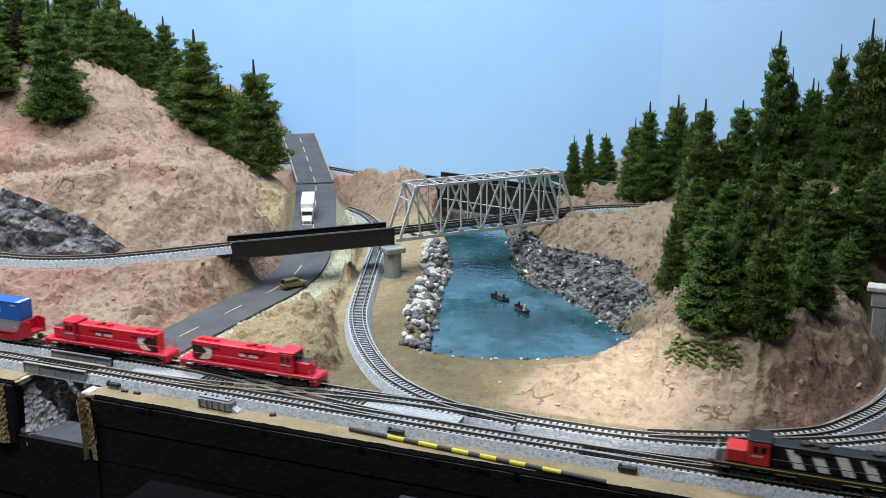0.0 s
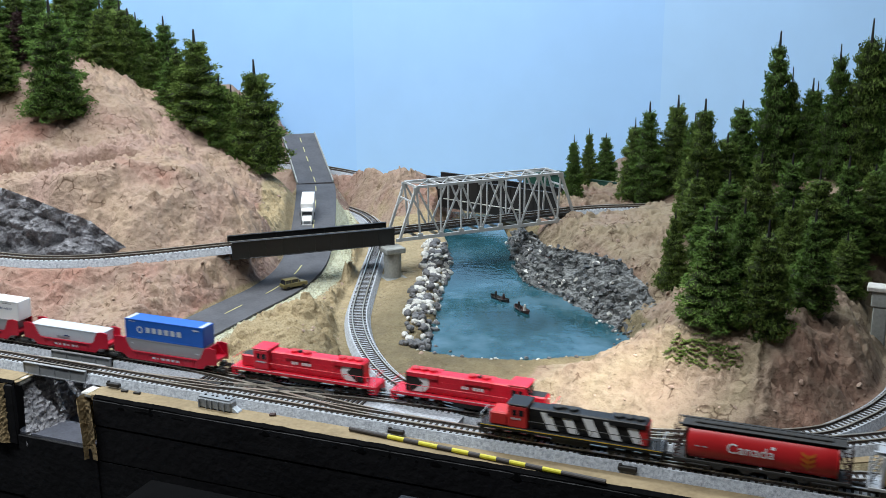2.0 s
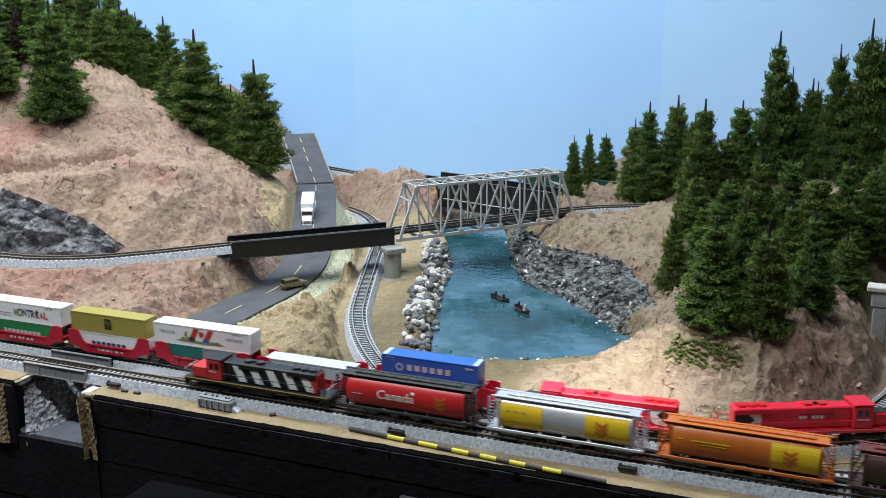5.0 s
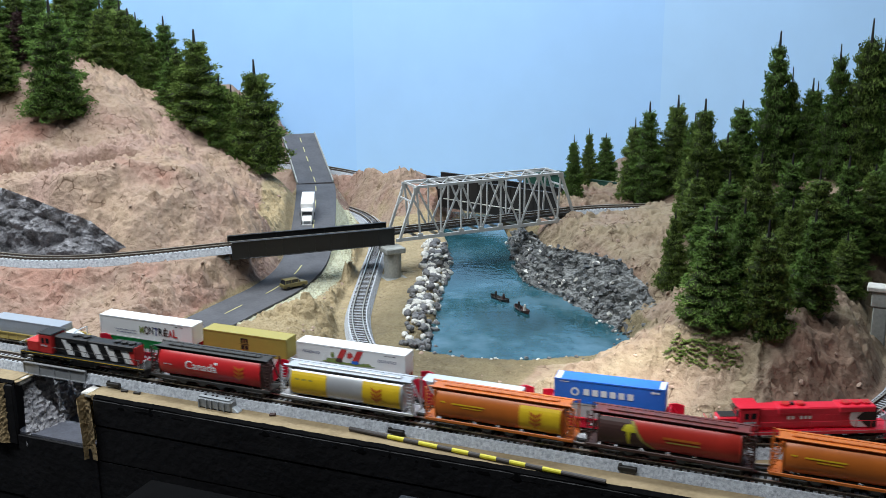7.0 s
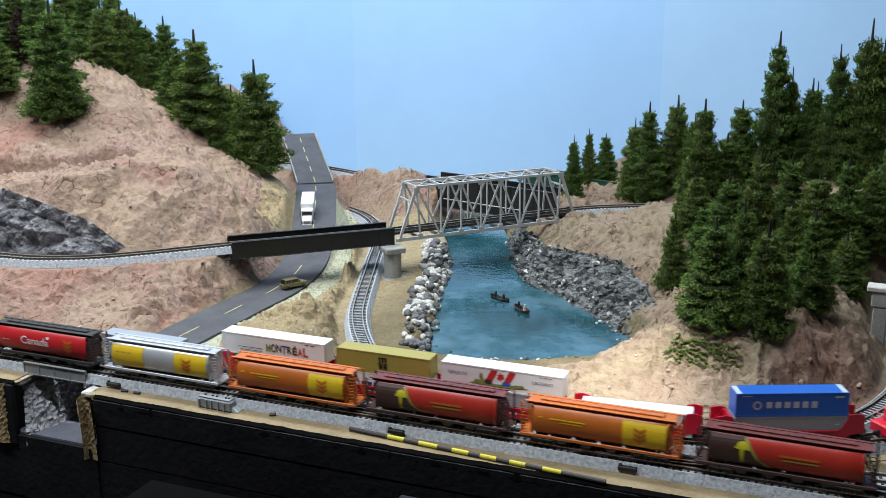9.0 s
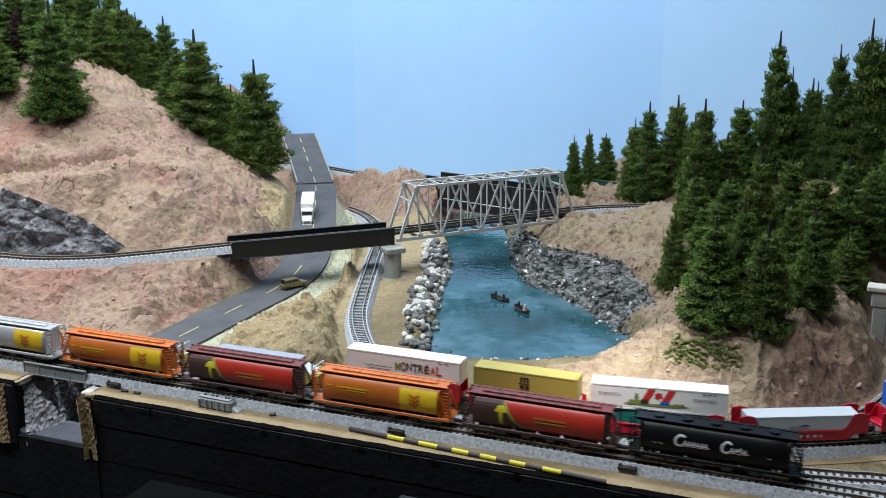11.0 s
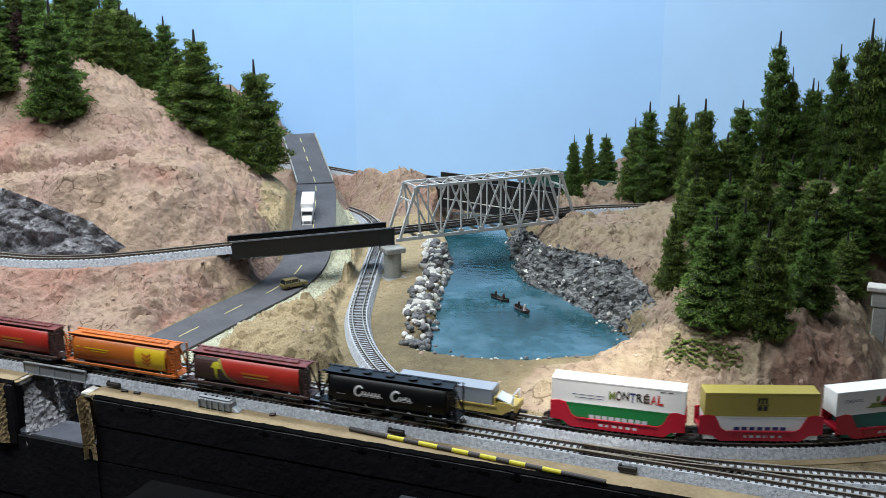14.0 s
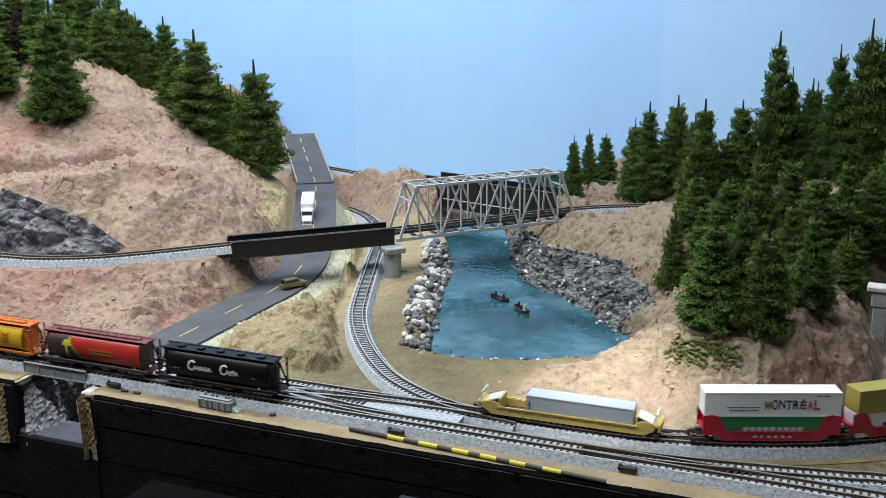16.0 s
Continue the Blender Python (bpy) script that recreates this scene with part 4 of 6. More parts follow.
for y0, x0, x1, nm in ((NEAR_Y - 0.0115, -0.624, -0.5597, "near"), (REAR_Y - 0.0125, -0.6225, -0.560, "rear")):
    dg = thing("deck_girder", "small grey plastic deck girder carrying the track over the underpass", "bridge", "underpass girders", m=pose(x0, y0 + 0.0115, 0))
    for s in (-0.0112, 0.0112):
        pl_ = part("side_plate", bbox(0, x1 - x0, s - 0.0006, s + 0.0006, -0.0085, 0.0004 if s < 0 else -0.0030), M_GREYPL, dg)
        part("top_flange", bbox(0, x1 - x0, s - 0.0014, s + 0.0014, 0.0004 if s < 0 else -0.0030, 0.0010 if s < 0 else -0.0024), M_GREYPL, pl_)
        part("bottom_flange", bbox(0, x1 - x0, s - 0.0014, s + 0.0014, -0.0091, -0.0085), M_GREYPL, pl_)
        for k in range(5):
            xx = 0.0006 + (x1 - x0 - 0.0012) * k / 4
            part("stiffener", bbox(xx - 0.0004, xx + 0.0004, s - 0.0011, s + 0.0011, -0.0085, 0.0004 if s < 0 else -0.0030), M_GREYPL, pl_)
    part("deck", bbox(0, x1 - x0, -0.0105, 0.0105, -0.0070, -0.0030), M_SOOT, dg)

# ---- road ----
road = thing("road", "dark asphalt road with broken yellow centre line", "road", kind="structure")
RW = 0.0265


def flat_strip(name, line, a0, a1, dz, thick, material, parent, label=""):
    return sweep(name, line, [(a0, dz - thick), (a1, dz - thick), (a1, dz), (a0, dz)], material, parent, label=label)


flat_strip("surface", ROAD, -RW, RW, 0.0012, 0.004, M_ASPHALT, road)
ramp_line = np.array([np.array(RAMP[0]) + (np.array(RAMP[1]) - np.array(RAMP[0])) * t for t in np.linspace(0, 1, 40)])
flat_strip("ramp_slab", ramp_line, -0.0255, 0.0255, 0.0022, 0.006, M_ASPHALT, road, "sloping asphalt bridge slab")
for a in (-0.0250, 0.0250):
    flat_strip("kerb", ramp_line, a - 0.0008, a + 0.0008, 0.0045, 0.005, M_CONCRETE, road, "pale concrete kerb")
rl = np.r_[ROAD, ramp_line[1:]]
rd = np.r_[0, np.cumsum(np.linalg.norm(np.diff(rl, axis=0), axis=1))]
ramp_s = rd[len(ROAD) - 1]
for s, run_len in [(q, 0.030) for q in np.arange(0.060, ramp_s - 0.03, 0.072)] + [(q, 0.018) for q in np.arange(ramp_s + 0.006, rd[-1] - 0.02, 0.038)]:
    k = np.linspace(s, s + run_len, 6)
    seg = np.c_[[np.interp(k, rd, rl[:, c]) for c in range(3)]].T
    flat_strip("centre_dash", seg, -0.0006, 0.0006, 0.0026 if s > ramp_s else 0.0015, 0.0006, M_LINE, road, "")

# ---- rocks ----
cliff = thing("rock_cliff", "craggy dark grey rock cliff behind the upper track", "cliff")
rock_strip("outcrop", [(-1.25, 0.774, 0.026), (-0.95, 0.776, 0.026), (-0.80, 0.787, 0.026), (-0.745, 0.796, 0.026), (-0.70, 0.810, 0.026), (-0.662, 0.836, 0.026)], (0.150, 0.140, 0.130, 0.120, 0.108, 0.096, 0.085, 0.076, 0.062, 0.044, 0.004), 0.30, 52, 0.0120, 34, M_STONE_D, cliff, 2.2, 0.0018, (0.75, 0.75, 1.35), "DISTANCE", 5)
BANK = [(-0.40, 1.20, -0.020), (-0.380, 1.15, -0.020), (-0.352, 1.085, -0.020), (-0.322, 1.030, -0.020), (-0.268, 0.985, -0.020), (-0.214, 0.930, -0.020), (-0.178, 0.893, -0.020), (-0.165, 0.858, -0.020)]
BANK_H = (0.024, 0.032, 0.038, 0.042, 0.048, 0.054, 0.044, 0.016)


def shards(parent):
    """Angular slate pieces heaped on the bank, each a skewed wedge."""
    rg = random.Random(31)
    kinds_ = []
    for k in range(10):
        bm = bmesh.new()
        bmesh.ops.create_cube(bm, size=2)
        for v in bm.verts:
            v.co = Vector((v.co.x * rg.uniform(0.5, 1.1), v.co.y * rg.uniform(0.2, 0.6), v.co.z * rg.uniform(0.25, 0.6)))
        me = bpy.data.meshes.new("shard")
        bm.to_mesh(me)
        bm.free()
        me.materials.append((M_STONE, M_STONE_G, M_STONE, M_SLATE, M_STONE_W)[k % 5] if k != 9 else M_SLATE)
        kinds_.append(me)
    L = smooth_line(BANK, 0.002)
    T = np.gradient(L, axis=0)
    for _ in range(295):
        i = rg.randrange(2, len(L) - 2)
        hgt = np.interp(i / len(L), np.linspace(0, 1, len(BANK_H)), BANK_H)
        v = 0.10 + 0.95 * rg.random()
        nrm = Vector((T[i, 1], -T[i, 0], 0)).normalized()
        p = Vector(L[i]) + Vector((0, 0, v * hgt)) - nrm * (0.80 * hgt * v ** 1.2 - 0.001)
        r = rg.uniform(0.0014, 0.0040)
        ob = new("shard", kinds_[rg.choice((0, 1, 2, 3, 5, 6, 7, 8, 0, 2, 5, 3, 8, 9, 4))])
        ob.parent = parent
        ob.matrix_basis = pose(*p, rg.uniform(-70, 70), rg.uniform(-60, 60), rg.uniform(0, 360)) @ Matrix.Diagonal((r, r, r, 1))


bank = thing("rock_bank", "craggy grey rock bank beside the pond", "rock bank")
rock_strip("outcrop", BANK, BANK_H, 0.80, 40, 0.0060, 95, M_STONE, bank, 5.1, 0.0014, (1.0, 1.0, 0.8), "DISTANCE", 6)
shards(bank)


def stone_mesh(seed):
    bm = bmesh.new()
    bmesh.ops.create_icosphere(bm, subdivisions=2, radius=1)
    for v in bm.verts:
        f = noise.fractal(v.co * 1.1 + Vector((seed * 3.7, 0, 0)), 1, 2, 3)
        v.co *= 1 + 0.35 * f
        v.co.z *= 0.75
    me = bpy.data.meshes.new("stone")
    bm.to_mesh(me)
    bm.free()
    return me


stones = []
for k in range(5):
    for m_ in (M_STONE_W, M_STONE_G):
        me = stone_mesh(k)
        me.materials.append(m_)
        stones.append(me)
rip = thing("riprap", "bank of white and grey loose stones along the pond", "stones")
rnd = random.Random(5)
RIP = smooth_line([(-0.330, 0.793, 0), (-0.358, 0.862, 0), (-0.381, 0.93, 0), (-0.402, 1.00, 0), (-0.426, 1.07, 0), (-0.452, 1.13, 0)], 0.001)
for k in range(298):
    p = RIP[int(len(RIP) * rnd.random())]
    u = rnd.random()
    x, y = p[0] - 0.034 * u + 0.006, p[1] + rnd.uniform(-0.004, 0.004)
    r = rnd.uniform(0.0019, 0.0050) * (1.15 if u > 0.3 else 0.9)
    z = max(land(x, y), -0.015) + 0.004 * math.sin(math.pi * min(1, u)) + r * 0.25
    ob = new("stone", stones[rnd.choice((0, 1, 3, 2, 5, 3, 4, 5, 7, 8, 6, 9, 2))])
    ob.parent = rip
    ob.matrix_basis = pose(x, y, z, rnd.uniform(0, 360), rnd.uniform(-30, 30), rnd.uniform(0, 360)) @ Matrix.Diagonal((r, r * rnd.uniform(0.7, 1), r, 1))
edge_st = thing("shore_stones", "small pale pebbles scattered along the pond shore", "stones")
for k in range(80):
    i = rnd.randrange(0, 7)
    a, b = POND[i], POND[i + 1]
    t = rnd.random()
    x, y = a + (b - a) * t
    x, y = x + rnd.gauss(0, 0.006), y + rnd.gauss(0, 0.006)
    r = rnd.uniform(0.0008, 0.0022)
    ob = new("pebble", stones[rnd.choice((0, 2, 4, 1, 3, 5))])
    ob.parent = edge_st
    ob.matrix_basis = pose(x, y, max(land(x, y), WATER_Z) + r * 0.3, 0, 0, rnd.uniform(0, 360)) @ Matrix.Diagonal((r, r, r, 1))


# loose crumbs of plaster on the slopes, too many to count
def rubble(name, label, n, x0, x1, y0, y1, r0, r1, mats, seed, steep=0.25):
    rg = random.Random(seed)
    V, F = [], []
    bm = bmesh.new()
    bmesh.ops.create_icosphere(bm, subdivisions=1, radius=1)
    co = [v.co.copy() for v in bm.verts]
    fa = [[v.index for v in f.verts] for f in bm.faces]
    bm.free()
    for _ in range(n * 4):
        if len(V) >= n * len(co):
            break
        x, y = rg.uniform(x0, x1), rg.uniform(y0, y1)
        i, j = min(np.searchsorted(gx, x), nx - 1), min(np.searchsorted(gy, y), len(gy) - 1)
        if d_road[j, i] < 0.028 or g_pond[j, i] > -0.004 or slope[j, i] < steep * rg.random():
            continue
        if not keep[j, i]:
            continue
        r = r0 + (r1 - r0) * rg.random() ** 2.5
        o = len(V)
        mt = pose(x, y, GH[j, i] + r * 0.1, rg.uniform(-40, 40), rg.uniform(-40, 40), rg.uniform(0, 360))
        V += [(mt @ (Vector((c.x, c.y * 0.8, c.z * 0.45)) * r * rg.uniform(0.6, 1.2)))[:] for c in co]
        F += [[o + q for q in f] for f in fa]
    return tagged(new(name, mesh_from(name, V, F, mats)), label, "rubble", kind="stuff")


M_CRUMB = mat("plaster_crumbs", (0.35, 0.255, 0.20), 0.95, grain=(0.27, 0.19, 0.145), scale=80, island=0.2)
rubble("rubble", "loose pinkish plaster crumbs on the hillsides", 1100, -1.05, 0.05, 0.69, 1.25, 0.0006, 0.0030, M_CRUMB, 3)
rubble("plaster_flakes", "larger pinkish plaster flakes standing proud of the hillsides", 380, -1.02, 0.03, 0.70, 1.18, 0.0010, 0.0036, M_CRUMB, 12, 0.5)
M_GRIT = mat("sandy_grit", (0.30, 0.245, 0.165), 0.95, grain=(0.17, 0.135, 0.09), scale=120, island=0.35)
rubble("grit", "sandy grit and small crumbs on the flat ground", 1300, -0.56, -0.17, 0.685, 1.0, 0.0003, 0.0011, M_GRIT, 6, 0.0)
M_CHIP = mat("pale_gravel_chips", (0.55, 0.55, 0.42), 0.95, grain=(0.36, 0.35, 0.25), scale=80, island=0.3)


# ---- trees ----
def conifer(seed, material, full=0.8):
    """A foam-covered model conifer one unit high and about one unit wide: trunk, bare leader and tiers of lumpy boughs covered in small tufts."""
    rg = random.Random(seed)
    t = thing("conifer_tree", "bushy dark green model conifer with bare pointed top", "tree", "conifers")
    part("trunk", rod(bmesh.new(), (0, 0, -0.06), (0, 0, 0.75), 0.045, 8, 0.012), M_TRUNK, t)
    part("leader", rod(bmesh.new(), (0, 0, 0.80), (0, 0, 1.0), 0.034, 6, 0.012), M_LEADER, t, "bare dark tip")
    ball = bmesh.new()
    bmesh.ops.create_icosphere(ball, subdivisions=1, radius=1)
    co = [v.co.copy() for v in ball.verts]
    tri = [tuple(v.index for v in f.verts) for f in ball.faces]
    ball.free()
    V, F, BV, BF = [], [], [], []
    lean, tiers = rg.uniform(0, 6.28), 11
    for k in range(tiers):
        z = 0.07 + 0.76 * (k / (tiers - 1))
        R = 0.50 * max(0.02, 1 - z / 0.93) ** full * rg.uniform(0.84, 1.14) + 0.05
        if k == 0:
            R *= 0.90
        cnt = max(3, int(3 + 11 * R))
        for c in range(cnt):
            a = 2 * math.pi * (c + rg.uniform(-0.32, 0.32)) / cnt + k * 1.9 + lean
            reach = R * rg.uniform(0.80, 1.16)
            along, across, thick = 0.46 * reach + 0.035, (0.085 + 0.17 * reach) * rg.uniform(0.8, 1.2), (0.036 + 0.030 * reach) * rg.uniform(0.8, 1.3)
            cz = z + rg.uniform(-0.025, 0.025)
            ca, sa = math.cos(a), math.sin(a)
            off = Vector((seed + 3.1 * k, 5.7 * c, 0))
            o = len(BV)

            def skin(v):
                """A place on the bough's lumpy surface and the outward direction there."""
                q = 1 + 0.62 * noise.fractal(v * 1.9 + off, 0.8, 2.2, 3)
                f, g, u = v.x * q, v.y * q, v.z * q
                rad = reach - along + f * along
                p = Vector((rad * ca - g * across * sa, rad * sa + g * across * ca, cz + u * thick - 0.16 * rad * rad + 0.03 * f))
                return p, Vector((v.x * ca / along - v.y * sa / across, v.x * sa / along + v.y * ca / across, v.z / thick)).normalized()

            BV += [skin(v * 0.86)[0][:] for v in co]
            BF += [tuple(o + i for i in f) for f in tri]
            # tufts that stand off the bough's surface and point outwards
            for _ in range(int(120 + 1150 * reach)):
                v = Vector((rg.gauss(0.35, 1), rg.gauss(0, 1), rg.gauss(0.25, 1))).normalized()
                p, nrm = skin(v)
                tip = Vector((ca, sa, 0.05)) * 0.7 + nrm * 0.4 + Vector((rg.gauss(0, 0.45), rg.gauss(0, 0.45), rg.gauss(0, 0.30)))
                tip.normalize()
                side = nrm.cross(tip)
                if side.length < 1e-3:
                    continue
                side = side.normalized() * rg.uniform(0.006, 0.012)
                tip = Vector((tip.x, tip.y, tip.z * 0.6)) * rg.uniform(0.016, 0.036)
                o2 = len(V)
                V += [(p - side)[:], (p + side)[:], (p + tip)[:]]
                F.append((o2, o2 + 1, o2 + 2))
    ob = new("crown", mesh_from("crown", V, F, material))
    ob.parent = t
    # Bough bodies of green trees take the dark colour that stands for shade.
    ob = new("inner_crown", mesh_from("inner_crown", BV, BF, M_INNER_SHADE if material is not M_LEAF_D else M_LEAF_D, True))
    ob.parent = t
    # inner mass, its dark colour standing for the shade within the crown
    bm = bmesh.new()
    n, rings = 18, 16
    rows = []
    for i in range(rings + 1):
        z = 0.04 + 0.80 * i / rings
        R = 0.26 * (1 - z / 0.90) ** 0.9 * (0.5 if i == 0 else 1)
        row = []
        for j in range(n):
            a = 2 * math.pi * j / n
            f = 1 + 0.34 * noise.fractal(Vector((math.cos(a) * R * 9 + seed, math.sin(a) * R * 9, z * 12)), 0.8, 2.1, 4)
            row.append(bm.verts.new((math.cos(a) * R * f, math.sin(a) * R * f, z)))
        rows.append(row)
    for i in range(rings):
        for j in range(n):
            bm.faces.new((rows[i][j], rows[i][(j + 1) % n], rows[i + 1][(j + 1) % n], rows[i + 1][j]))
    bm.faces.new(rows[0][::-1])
    part("inner_foam", bm, M_INNER_SHADE, t, "dark inner foam, shade put into its colour")
    return t


# x, y, height of the tip, width
GROVE_LEFT = [(-0.921, 1.014, 0.29, 0.0834), (-1.01, 1.008, 0.258, 0.0681), (-0.996, 1.167, 0.304, 0.0747), (-1.036, 1.17, 0.312, 0.0636), (-0.989, 1.065, 0.312, 0.0661), (-1.03, 1.071, 0.316, 0.0632),
          (-0.98, 1.2, 0.3, 0.0641), (-0.939, 1.182, 0.271, 0.063), (-0.93, 1.188, 0.265, 0.0552), (-0.91, 1.191, 0.235, 0.052), (-0.894, 1.203, 0.26, 0.0729), (-0.813, 1.152, 0.245, 0.0906),
          (-0.777, 1.149, 0.186, 0.0522), (-0.762, 1.155, 0.175, 0.0554), (-0.74, 1.146, 0.167, 0.0488), (-0.724, 1.155, 0.208, 0.0835), (-0.86, 1.158, 0.209, 0.0459), (-0.959, 1.149, 0.282, 0.054),
          (-1.041, 1.041, 0.305, 0.0659), (-0.849, 1.164, 0.221, 0.0597), (-0.924, 1.197, 0.248, 0.0555), (-0.956, 1.185, 0.281, 0.0633), (-1.023, 1.035, 0.251, 0.0611), (-0.77, 1.152, 0.159, 0.0524)]
GROVE_FAR = [(-0.325, 1.254, 0.117, 0.0273), (-0.334, 1.368, 0.109, 0.0296), (-0.312, 1.377, 0.103, 0.0373), (-0.253, 1.272, 0.139, 0.0413), (-0.235, 1.269, 0.16, 0.0625), (-0.204, 1.293, 0.167, 0.0655),
          (-0.18, 1.278, 0.147, 0.0433), (-0.143, 1.077, 0.187, 0.0615), (-0.113, 1.152, 0.179, 0.0544), (-0.121, 1.098, 0.15, 0.044), (-0.082, 1.152, 0.252, 0.0604), (-0.065, 1.167, 0.214, 0.0378),
          (-0.045, 1.164, 0.203, 0.0474), (-0.039, 1.164, 0.2, 0.0351), (-0.018, 1.158, 0.239, 0.0454), (0.008, 1.167, 0.265, 0.0587), (0.022, 1.167, 0.249, 0.0548)]
GROVE_RIGHT = [(-0.14, 1.023, 0.123, 0.043), (-0.103, 0.966, 0.135, 0.052), (-0.077, 0.975, 0.151, 0.0519), (-0.053, 1.02, 0.145, 0.0535), (-0.025, 0.993, 0.136, 0.0518), (-0.002, 1.017, 0.146, 0.0524),
          (0.021, 1.05, 0.134, 0.0535), (0.041, 1.05, 0.167, 0.0598), (-0.146, 0.942, 0.099, 0.0351), (-0.092, 0.786, 0.13, 0.0555), (-0.052, 0.786, 0.131, 0.0467), (-0.022, 0.858, 0.127, 0.0499),
          (0.003, 0.963, 0.086, 0.0429), (-0.073, 0.816, 0.14, 0.0378), (-0.043, 0.882, 0.13, 0.0401), (0.001, 0.999, 0.11, 0.0485), (0.027, 1.044, 0.086, 0.0456), (-0.126, 0.981, 0.099, 0.0403)]
DEAD = [(-0.009, 1.161, 0.198, 0.037), (-1.009, 1.053, 0.276, 0.0469)]
kinds = [conifer(11 + k, (M_LEAF, M_LEAF_B)[k % 2], (0.72, 0.9, 0.8, 0.66, 1.0, 0.78)[k]) for k in range(6)]
rnd = random.Random(21)
first = {}
for n_, (x, y, ztop, w) in enumerate(GROVE_LEFT + GROVE_FAR + GROVE_RIGHT):
    z = land(x, y) - 0.004
    h = max(ztop - z, 0.045)
    k = n_ % 6
    m = pose(x, y, z, rnd.uniform(-1, 1), rnd.uniform(-1, 1), rnd.uniform(0, 360)) @ Matrix.Diagonal((w, w, h, 1))
    if k not in first:
        first[k] = m
        kinds[k].matrix_basis = m
    else:
        sc = kinds[k].scale.copy()
        copy_thing(kinds[k], m @ Matrix.Diagonal((1 / sc.x, 1 / sc.y, 1 / sc.z, 1)))

dead = conifer(77, M_LEAF_D, 0.9)
tagged(dead, "dead reddish brown model conifer among the green ones", "tree", "conifers")
for n_, (x, y, ztop, w) in enumerate(DEAD):
    z = land(x, y) - 0.004
    m = pose(x, y, z, 0, 0, 140 * n_) @ Matrix.Diagonal((w, w, ztop - z, 1))
    if n_ == 0:
        dead.matrix_basis = m
    else:
        sc = dead.scale.copy()
        copy_thing(dead, m @ Matrix.Diagonal((1 / sc.x, 1 / sc.y, 1 / sc.z, 1)))

# grass tuft patch by the front trees
rg = random.Random(8)
V, F = [], []
for _ in range(26000):
    a, q = rg.uniform(0, 6.28), math.sqrt(rg.random())
    x, y = -0.092 + 0.031 * q * math.cos(a), 0.7575 + 0.0085 * q * math.sin(a)
    if rg.random() < q ** 2 * 0.9:
        continue
    z = land(x, y)
    s = rg.uniform(0.0002, 0.00045)
    b = rg.uniform(0, 6.28)
    o = len(V)
    V += [(x - s * math.cos(b), y - s * math.sin(b), z - 0.0003), (x + s * math.cos(b), y + s * math.sin(b), z - 0.0003), (x + rg.gauss(0, 0.0008), y + rg.gauss(0, 0.0008), z + rg.uniform(0.0003, 0.0011))]
    F.append((o, o + 1, o + 2))
tagged(new("grass_patch", mesh_from("grass_patch", V, F, M_GRASS)), "bright green grass tufts under the conifers", "grass", kind="stuff")
rg = random.Random(9)
V, F = [], []
for _ in range(2600):
    i = rg.randrange(len(ROAD) - 2)
    p, t = ROAD[i], ROAD[i + 1] - ROAD[i]
    t = t / np.linalg.norm(t[:2])
    a = -(0.027 + 0.030 * rg.random() ** 1.3)
    if p[1] < 0.76:
        continue
    x, y = p[0] - t[1] * a, p[1] + t[0] * a
    z, r, b = land(x, y), rg.uniform(0.0006, 0.0018), rg.uniform(0, 6.28)
    o = len(V)
    V += [(x + r * math.cos(b), y + r * math.sin(b), z - 0.0003), (x + r * math.cos(b + 2.1), y + r * math.sin(b + 2.1), z - 0.0003), (x + r * math.cos(b + 4.2), y + r * math.sin(b + 4.2), z - 0.0003), (x, y, z + r * 0.9)]
    F += [(o, o + 1, o + 3), (o + 1, o + 2, o + 3), (o + 2, o, o + 3)]
tagged(new("gravel_chips", mesh_from("gravel_chips", V, F, M_CHIP)), "pale greenish gravel chips on the road shoulder", "gravel", kind="stuff")

# ---- tunnel portal ----
tp = thing("tunnel_portal", "grey concrete tunnel portal in the hillside", "tunnel portal", m=pose(0.0585, 0.925, TOP, 0, 0, -4))
for s in (-1, 1):
    part("side_wall", bbox(s * 0.024 - 0.006, s * 0.024 + 0.006, -0.006, 0.006, -0.003, 0.040, 0.001), M_CONCRETE, tp)
part("lintel", bbox(-0.032, 0.032, -0.007, 0.006, 0.0402, 0.054, 0.001), M_CONCRETE, tp)
part("coping", bbox(-0.036, 0.036, -0.009, 0.007, 0.0542, 0.0585, 0.0008), M_STONE_W, tp, "pale coping")
part("bore", bbox(-0.018, 0.018, 0.05, 0.056, -0.003, 0.0405), M_SOOT, tp)


